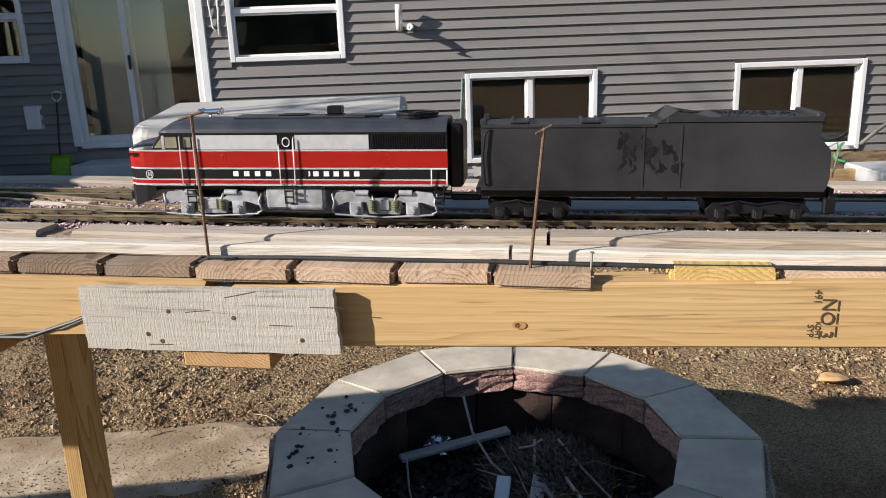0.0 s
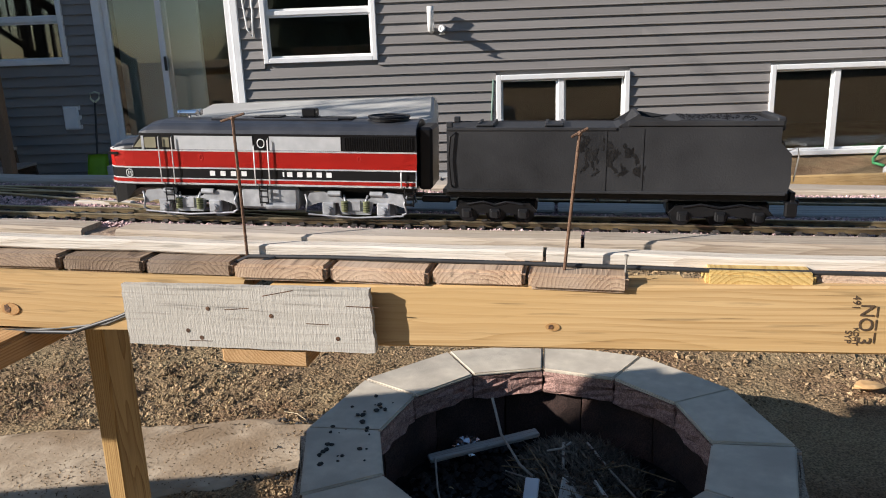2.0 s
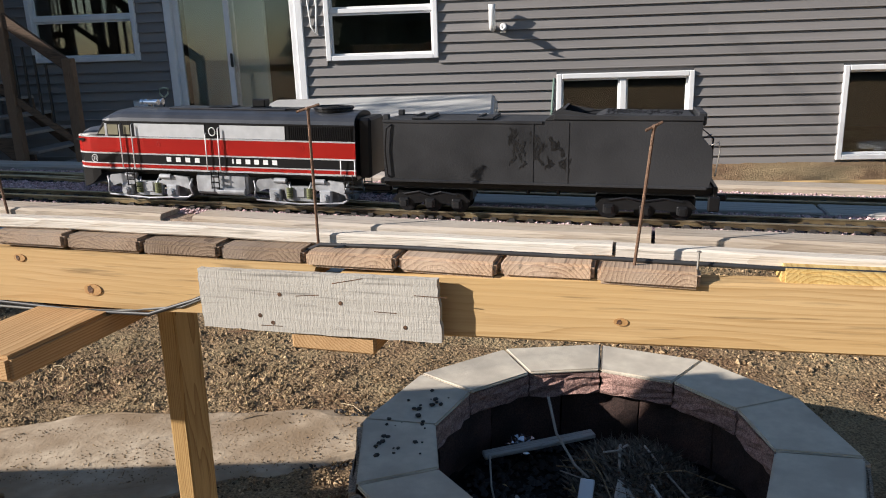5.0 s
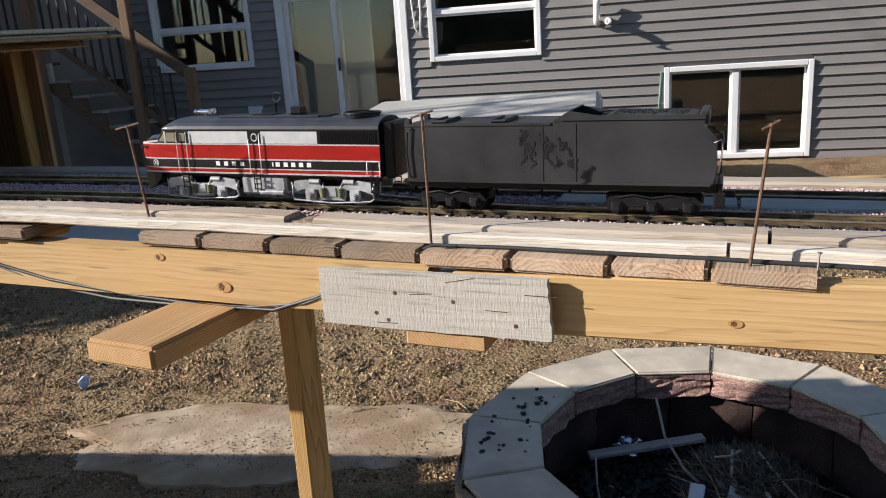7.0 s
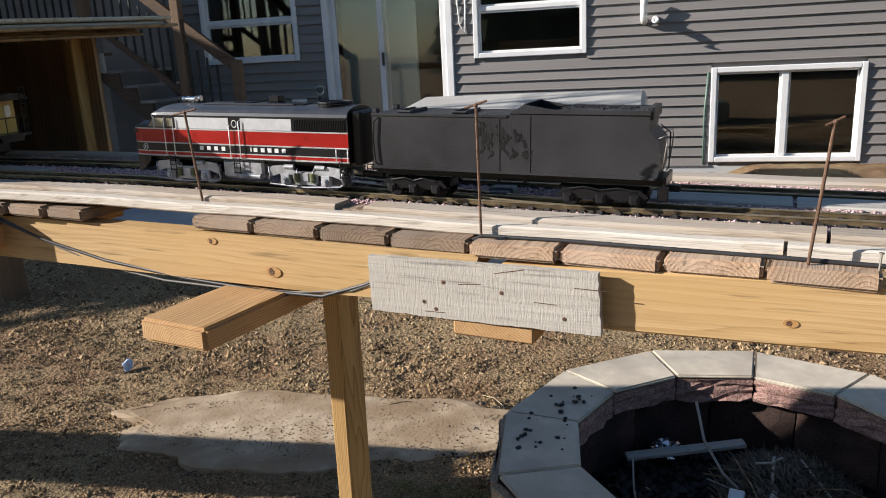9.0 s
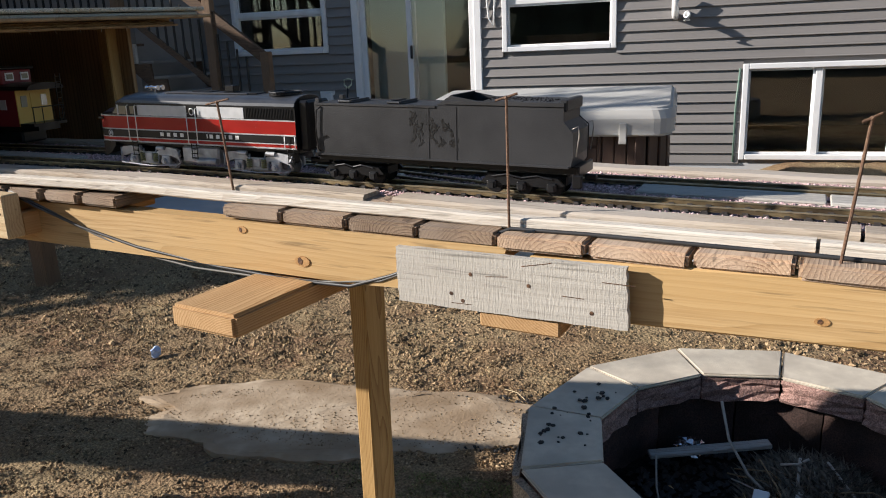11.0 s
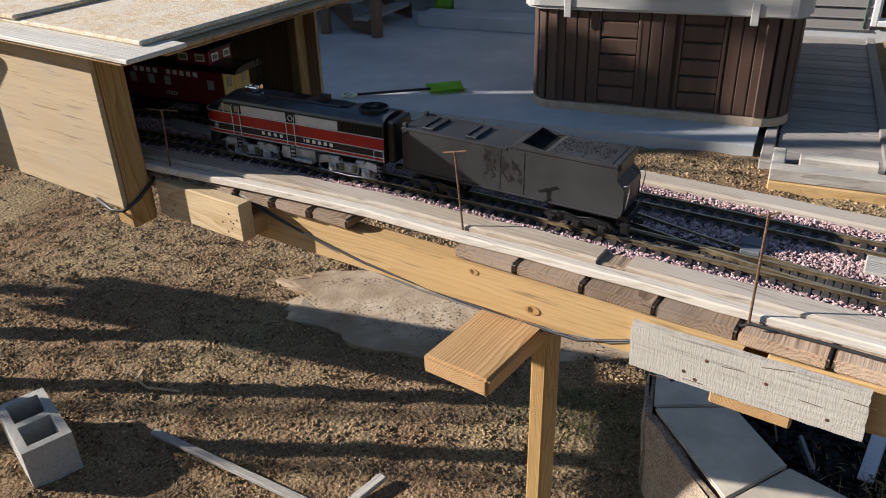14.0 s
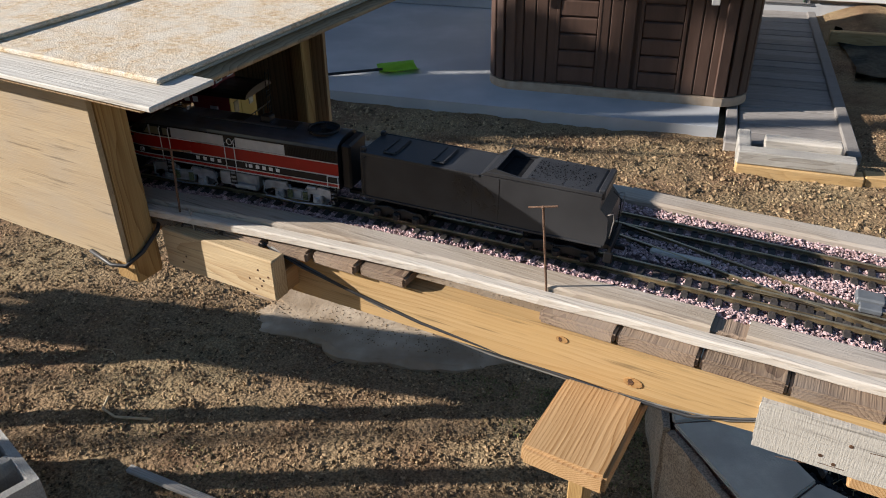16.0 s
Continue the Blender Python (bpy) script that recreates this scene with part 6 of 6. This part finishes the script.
def tender():
    T = thing("tender", "plain satin black model steam tender with worn paint", "model tender", DK)
    x0, x1, h = -0.240, 0.240, 0.050
    xs = 0.018
    side = [(x0, 0.052), (x1 - 0.004, 0.052), (x1, 0.070), (x1 - 0.002, 0.108), (x1 - 0.017, 0.124), (x1 - 0.017, 0.1475), (xs, 0.1475), (xs - 0.008, 0.147), (xs - 0.016, 0.144), (x0, 0.144)]
    bm = prism(side, -h, h)
    bmesh.ops.bevel(bm, geom=[e for e in bm.edges if abs(e.verts[0].co.y - e.verts[1].co.y) < 1e-6 and abs(e.verts[0].co.z - e.verts[1].co.z) < 0.02 and e.verts[0].co.z > 0.14], offset=0.002, segments=2, affect="EDGES")
    part("tank", bm, TENDER_BLACK, T, "satin black water tank")
    for s in (-1, 1):
        y0, y1 = sorted((s * h, s * (h + 0.0008)))
        for xx in (-0.012, 0.039):
            part("seam_strip", box(xx - 0.0012, xx + 0.0012, y0, y1, 0.054, 0.143), TENDER_BLACK, T)
        part("top_bead", box(x0, xs - 0.016, *sorted((s * (h - 0.001), s * (h + 0.0018))), 0.1405, 0.1450, 0.0006), TENDER_BLACK, T)
        part("top_bead", box(xs, x1 - 0.016, *sorted((s * (h - 0.002), s * (h + 0.0018))), 0.1470, 0.1540, 0.0006), TENDER_BLACK, T)
        part("bottom_bead", box(x0, x1 - 0.006, *sorted((s * (h - 0.001), s * (h + 0.0022))), 0.0505, 0.0545, 0.0006), TENDER_BLACK, T)
        part("handrail", tube([(x0 + 0.008, s * (h + 0.001), 0.058), (x0 + 0.006, s * (h + 0.004), 0.062), (x0 + 0.003, s * (h + 0.004), 0.10), (x0 + 0.006, s * (h + 0.004), 0.132), (x0 + 0.014, s * (h + 0.001), 0.138)], 0.0013, 6), LOCO_BLACK, T, smooth=True)
        part("rear_grab", tube([(x1 - 0.006, s * (h - 0.004), 0.112), (x1 + 0.006, s * (h - 0.003), 0.118), (x1 + 0.008, s * (h - 0.003), 0.105), (x1 + 0.004, s * (h - 0.003), 0.070)], 0.0011, 6), NAIL, T, smooth=True)
        # worn streaks and glossy stains in the paint
        rng = random.Random(61 if s < 0 else 62)
        for k in range(15):
            xx = rng.uniform(-0.045, 0.045)
            zz = rng.uniform(0.072, 0.132)
            a, c = rng.uniform(0.002, 0.007), rng.uniform(0.006, 0.016)
            o = []
            for i in range(22):
                q = 2 * math.pi * i / 22
                r = 1 + 0.35 * math.sin(2 * q + k) * math.sin(5 * q + 2 * k) + rng.uniform(-0.15, 0.15)
                o.append((xx + a * r * math.cos(q) + 0.004 * math.sin(2.2 * math.sin(q) + k), min(0.138, max(0.056, zz + c * r * math.sin(q)))))
            part("paint_stain", prism(o, *sorted((s * (h - 0.0004), s * (h + 0.00025 + 0.00002 * k)))), TENDER_STAIN, T)
    part("frame", box(x0 - 0.004, x1 + 0.004, -0.036, 0.036, 0.040, 0.0515, 0.001), LOCO_BLACK, T)
    part("deck_front", box(x0 - 0.008, x0, -0.046, 0.046, 0.046, 0.054, 0.001), LOCO_BLACK, T)
    # bunker: raised rim, a dark sheet as its shaded hollow, and rough coal load
    part("bunker_plate", prism([(xs + 0.000, 0.146), (xs + 0.004, 0.146), (xs + 0.016, 0.163), (xs + 0.012, 0.163)], -0.049, 0.049), TENDER_BLACK, T)
    for s in (-1, 1):
        part("bunker_side", prism([(xs - 0.014, 0.146), (xs + 0.006, 0.146), (xs + 0.060, 0.1535), (xs + 0.020, 0.160), (xs + 0.012, 0.162)], *sorted((s * 0.0465, s * 0.0497))), TENDER_BLACK, T)
    part("bunker_shade", box(xs + 0.017, xs + 0.062, -0.046, 0.046, 0.1474, 0.1482), COAL, T, "flat dark sheet standing in for the bunker's shaded hollow")
    # the coal rises from the opening to a dusty deck that ends under a high tail plate
    part("coal_deck", prism([(xs + 0.056, 0.1476), (xs + 0.072, 0.1555), (x1 - 0.030, 0.1530), (x1 - 0.020, 0.1476)], -0.0475, 0.0475), TENDER_BLACK, T, "dusty black coal deck")
    part("tail_plate", box(x1 - 0.024, x1 - 0.012, -0.0475, 0.0475, 0.1400, 0.1585, 0.002), TENDER_BLACK, T)
    me = pebbles(420, lambda r, n: (lambda x, y: np.stack([x, y, 0.1553 - 0.018 * (x - xs - 0.075)], -1))(xs + 0.075 + 0.105 * r.uniform(0, 1, n) ** 1.5, np.clip(r.normal(0.0, 0.022, n), -0.045, 0.045)), (0.0006, 0.0021), 71)
    tagged(part_from("coal", me, COAL, T), kind="stuff")
    for x in (-0.185, -0.085):
        bm = box(x - 0.014, x + 0.014, -0.034, 0.034, 0.144, 0.1465, 0.0006)
        for dx in (-0.011, 0.011):
            box(x + dx - 0.002, x + dx + 0.002, -0.032, 0.032, 0.1465, 0.1495, 0.0006, bm)
        part("hatch", bm, TENDER_BLACK, T)
        part("hatch_hinge", rod((x - 0.012, -0.036, 0.147), (x + 0.012, -0.036, 0.147), 0.0022, seg=8), TENDER_BLACK, T)
    part("front_post", box(x0 - 0.001, x0 + 0.008, -0.046, -0.036, 0.144, 0.1525, 0.001), TENDER_BLACK, T)
    part("front_post", box(x0 - 0.001, x0 + 0.008, 0.036, 0.046, 0.144, 0.1525, 0.001), TENDER_BLACK, T)
    tender_truck(T, -0.232, -0.108)
    tender_truck(T, 0.080, 0.224)
    for x in (-0.02, 0.025):
        part("drain_cock", rod((x, -0.028, 0.034), (x, -0.028, 0.042), 0.003, seg=8), LOCO_BLACK, T)
    part("end_beam", box(x1 + 0.004, x1 + 0.010, -0.044, 0.044, 0.036, 0.054, 0.001), LOCO_BLACK, T)
    part("end_step", box(x1 - 0.002, x1 + 0.014, -0.046, -0.036, 0.018, 0.040, 0.002), LOCO_BLACK, T)
    part("end_coupler", box(x1 + 0.008, x1 + 0.028, -0.005, 0.005, 0.026, 0.036, 0.002), LOCO_BLACK, T)
    part("end_ladder", tube([(x1 + 0.002, 0.02, 0.055), (x1 + 0.006, 0.02, 0.06), (x1 + 0.006, 0.02, 0.115), (x1 - 0.01, 0.02, 0.128)], 0.0011, 6), LOCO_BLACK, T)
    return T


def caboose():
    u = -1.548
    C = thing("caboose", "dark red model caboose with yellow end and cupola", "model caboose", DK @ pose(u, FAR + 0.0225 + bend(u), grade(u), 0, 1.0, math.degrees(bend_yaw(u))) @ Matrix.Diagonal((1.2, 1.2, 1.2, 1)))
    part("body", shell([(-0.17, car_outline(0.046, 0.046, 0.118, 0.128)), (0.118, car_outline(0.046, 0.046, 0.118, 0.128))]), CABOOSE_RED, C)
    part("end_wall", box(0.1185, 0.1205, -0.046, 0.046, 0.046, 0.119), CABOOSE_YELLOW, C, "yellow end wall")
    for y in (-0.028, 0.026):
        part("end_window", box(0.1206, 0.1216, y - 0.008, y + 0.008, 0.085, 0.108), CAB_GLASS, C)
    part("end_door", box(0.1206, 0.1214, -0.010, 0.012, 0.048, 0.112), CABOOSE_YELLOW, C)
    part("roof", shell([(-0.19, car_outline(0.050, 0.120, 0.122, 0.134)), (0.155, car_outline(0.050, 0.120, 0.122, 0.134))]), LOCO_BLACK, C)
    part("cupola", box(-0.005, 0.085, -0.040, 0.040, 0.130, 0.160, 0.002), CABOOSE_RED, C)
    part("cupola_roof", box(-0.010, 0.090, -0.045, 0.045, 0.160, 0.166, 0.002), LOCO_BLACK, C)
    for y in (-0.020, 0.020):
        part("cupola_window", box(0.0855, 0.0865, y - 0.011, y + 0.011, 0.138, 0.154), LOCO_WHITE, C)
        part("cupola_pane", box(0.0866, 0.0870, y - 0.008, y + 0.008, 0.141, 0.151), CAB_GLASS, C)
    for x in (0.018, 0.062):
        part("cupola_window", box(x - 0.012, x + 0.012, -0.0412, -0.0402, 0.138, 0.154), LOCO_WHITE, C)
        part("cupola_pane", box(x - 0.009, x + 0.009, -0.0416, -0.0413, 0.141, 0.151), CAB_GLASS, C)
    for x in (-0.125, -0.075, -0.03, 0.085):
        part("side_window", box(x - 0.008, x + 0.008, -0.0475, -0.0462, 0.080, 0.100), LOCO_SILVER, C)
    for k in range(10):
        if k != 4:
            part("letter_block", box(-0.115 + 0.018 * k - 0.0055, -0.115 + 0.018 * k + 0.0055, -0.0468, -0.0462, 0.104, 0.1145), LOCO_WHITE, C)
    me = letter_mesh("17022", 0.013, 0.0003)
    ob = part_from("number", me, LOCO_WHITE, C, "white painted car number")
    ob.matrix_local = pose(-0.025, -0.0466, 0.062, 90, 0, 0)
    part("platform", box(0.1205, 0.155, -0.046, 0.046, 0.046, 0.052), LOCO_BLACK, C)
    for y in (-0.040, -0.015, 0.015, 0.040):
        part("railing", rod((0.152, y, 0.052), (0.152, y, 0.085), 0.001, seg=6), LOCO_BLACK, C)
    part("railing", rod((0.152, -0.042, 0.085), (0.152, 0.042, 0.085), 0.0012, seg=6), LOCO_BLACK, C)
    for y in (0.028, 0.042):
        part("roof_ladder", rod((0.154, y, 0.05), (0.156, y, 0.150), 0.001, seg=6), LOCO_BLACK, C)
    for k in range(9):
        part("rung", rod((0.155, 0.028, 0.056 + 0.011 * k), (0.155, 0.042, 0.056 + 0.011 * k), 0.0008, seg=5), LOCO_BLACK, C)
    for x in (-0.115, 0.07):
        part("truck", box(x - 0.04, x + 0.04, -0.034, 0.034, 0.010, 0.036, 0.004), LOCO_BLACK, C)
    part("frame", box(-0.18, 0.15, -0.03, 0.03, 0.036, 0.046), LOCO_BLACK, C)


loco_ob, tender_ob = locomotive(), tender()
caboose()
tagb = tagged(part("blue_tag", box(-0.013, 0.013, -0.001, 0.001, 0, 0.022, 0.0005), BLUE), "small blue printed tag standing by the line", "tag")
tagb.matrix_world = DK @ pose(-1.425, 0.20, -0.012, 0, 0, 10)


# ---- unseen things added to cast shade ----
def tree(x, y, h, r, seed, limbs=14, label="unseen bare tree added to cast shadow bars"):
    rng = random.Random(seed)
    t = thing("tree", label, "tree", pose(x, y, 0), "trees round the yard")
    p = Vector((0, 0, -0.1))
    bm = bmesh.new()
    q = Vector((rng.uniform(-0.2, 0.2), rng.uniform(-0.2, 0.2), h * 0.45))
    rod(p, q, r, bm, 12, r * 0.75)
    top = q + Vector((rng.uniform(-0.3, 0.3), rng.uniform(-0.3, 0.3), h * 0.55))
    rod(q, top, r * 0.75, bm, 10, r * 0.2)
    part("trunk", bm, BARK, t)
    bm = bmesh.new()
    for k in range(limbs):
        a, f = rng.uniform(0, 6.28), rng.uniform(0.35, 0.95)
        s = q + (top - q) * (f - 0.35) if f > 0.45 else p + (q - p) * (f + 0.4)
        e = s + Vector((math.cos(a), math.sin(a), rng.uniform(0.3, 1.1))) * rng.uniform(0.8, 2.0)
        rod(s, e, r * 0.3, bm, 7, r * 0.08)
        for i in range(3):
            e2 = s + (e - s) * rng.uniform(0.4, 0.9)
            rod(e2, e2 + Vector((rng.uniform(-0.7, 0.7), rng.uniform(-0.7, 0.7), rng.uniform(0.1, 0.8))), r * 0.09, bm, 5, r * 0.03)
    part("limbs", bm, BARK, t)


UP = Vector((-SUN_TO.x, -SUN_TO.y)).normalized()
# trunks set up-sun to throw bars of shadow on soil and tub
for x, y, far, r, k in ((-3.1, 2.69, 11.0, 0.055, 1), (-2.4, 2.19, 12.0, 0.04, 3), (-1.5, 6.2, 8.5, 0.13, 4), (-1.9, 6.6, 10.5, 0.10, 5), (-0.9, 5.7, 9.3, 0.15, 6), (-2.1, 1.83, 10.0, 0.06, 7), (-2.1, 1.62, 13.0, 0.10, 8)):
    tree(x + far * UP.x, y + far * UP.y, 4.9 if k == 1 else 7.0 if y < 4 else 8.5, r, k, 3 if y < 4 else 14)


def pine(x, y, h, low, rad, seed):
    """An unseen pine added for its shadow: bare lower trunk, ragged crown of needle clumps."""
    t = thing("tree", "unseen dark pine added to shade the patio's front", "tree", pose(x, y, 0), "trees round the yard")
    part("trunk", rod((0, 0, -0.1), (0.1, 0, h * 0.97), 0.13, seg=10, r2=0.03), BARK, t)

    def crown(r, n):
        a, q, f = r.uniform(0, 6.28, n), np.sqrt(r.uniform(0, 1, n)), r.uniform(0, 1, n)
        w = rad * (1 - 0.8 * f) * (0.75 + 0.25 * np.sin(5 * a + 9 * f))
        return np.stack([w * q * np.cos(a), w * q * np.sin(a), low + (h - low) * f], -1)
    tagged(part_from("crown", pebbles(2600, crown, (0.05, 0.16), seed, 0.5), material("pine_needles", (0.02, 0.035, 0.015), (0.05, 0.07, 0.03), 9, 0.9), t), kind="stuff")


# crown height and place chosen so only its shadow reaches the patio front
pine(-12.9, 2.1, 5.7, 3.3, 1.3, 5)
# made-up block beyond the view, there to keep sun off the patio
nb = thing("shade_block", "plain unseen block added to shade the patio", "garage", kind="structure")
part("low_wing", box(-17, -11.5, 3.4, 7.2, -0.1, 4.75), SIDING, nb)


# unseen row added behind the camera to darken reflections in the glass
def reflected_woods():
    rng = random.Random(77)
    bm = bmesh.new()
    for k in range(70):
        x, y, h = -12 + 0.62 * k + rng.uniform(-0.3, 0.3), -20 + rng.uniform(-3, 3), rng.uniform(5, 9)
        for i in range(5):
            z = h * (0.1 + 0.17 * i)
            rod((x, y, z), (x + rng.uniform(-0.1, 0.1), y, z + h * 0.3), (1.7 - 0.28 * i) * rng.uniform(0.8, 1.2), bm, 9, 0.1)
    tagged(part("reflected_woods", bm, material("far_conifers", (0.018, 0.026, 0.012), (0.045, 0.055, 0.026), 2.0, 0.95)), "unseen dark conifer row added for window reflections", "woods", kind="stuff")


reflected_woods()


# ---- what moves ----
TIMES = [0, 0.5, 1, 1.5, 2, 2.5, 3, 5.5, 6, 6.5, 7, 7.5, 8, 8.5, 9, 11.5, 12, 12.5, 13, 13.5, 14, 14.5, 15, 15.5, 16]
PLACES = [0.058, 0.035, 0.01, -0.015, -0.043, -0.073, -0.102, -0.285, -0.321, -0.359, -0.398, -0.437, -0.476, -0.516, -0.556, -0.785, -0.839, -0.892, -0.946, -1.002, -1.059, -1.114, -1.165, -1.219, -1.276]


def on_line(u, v=None):
    tilt = math.degrees(math.atan(0.018 if u < 0 else 0.006))
    return DK @ pose(u, (MAIN if v is None else v) + 0.0225 + bend(u), grade(u), 0, tilt, math.degrees(bend_yaw(u)))


def motions():
    walk(loco_ob, [(t, on_line(u)) for t, u in zip(TIMES, PLACES)])
    walk(tender_ob, [(t, on_line(u + 0.5285)) for t, u in zip(TIMES, PLACES)])
    for ob, x, r in WHEELS:
        rows = []
        for k in range(161):
            u = float(np.interp(0.1 * k, TIMES, PLACES))
            rows.append((0.1 * k, pose(x, 0, r, 0, math.degrees((u - 0.058) / r), 0)))
        walk(ob, rows)


motions()
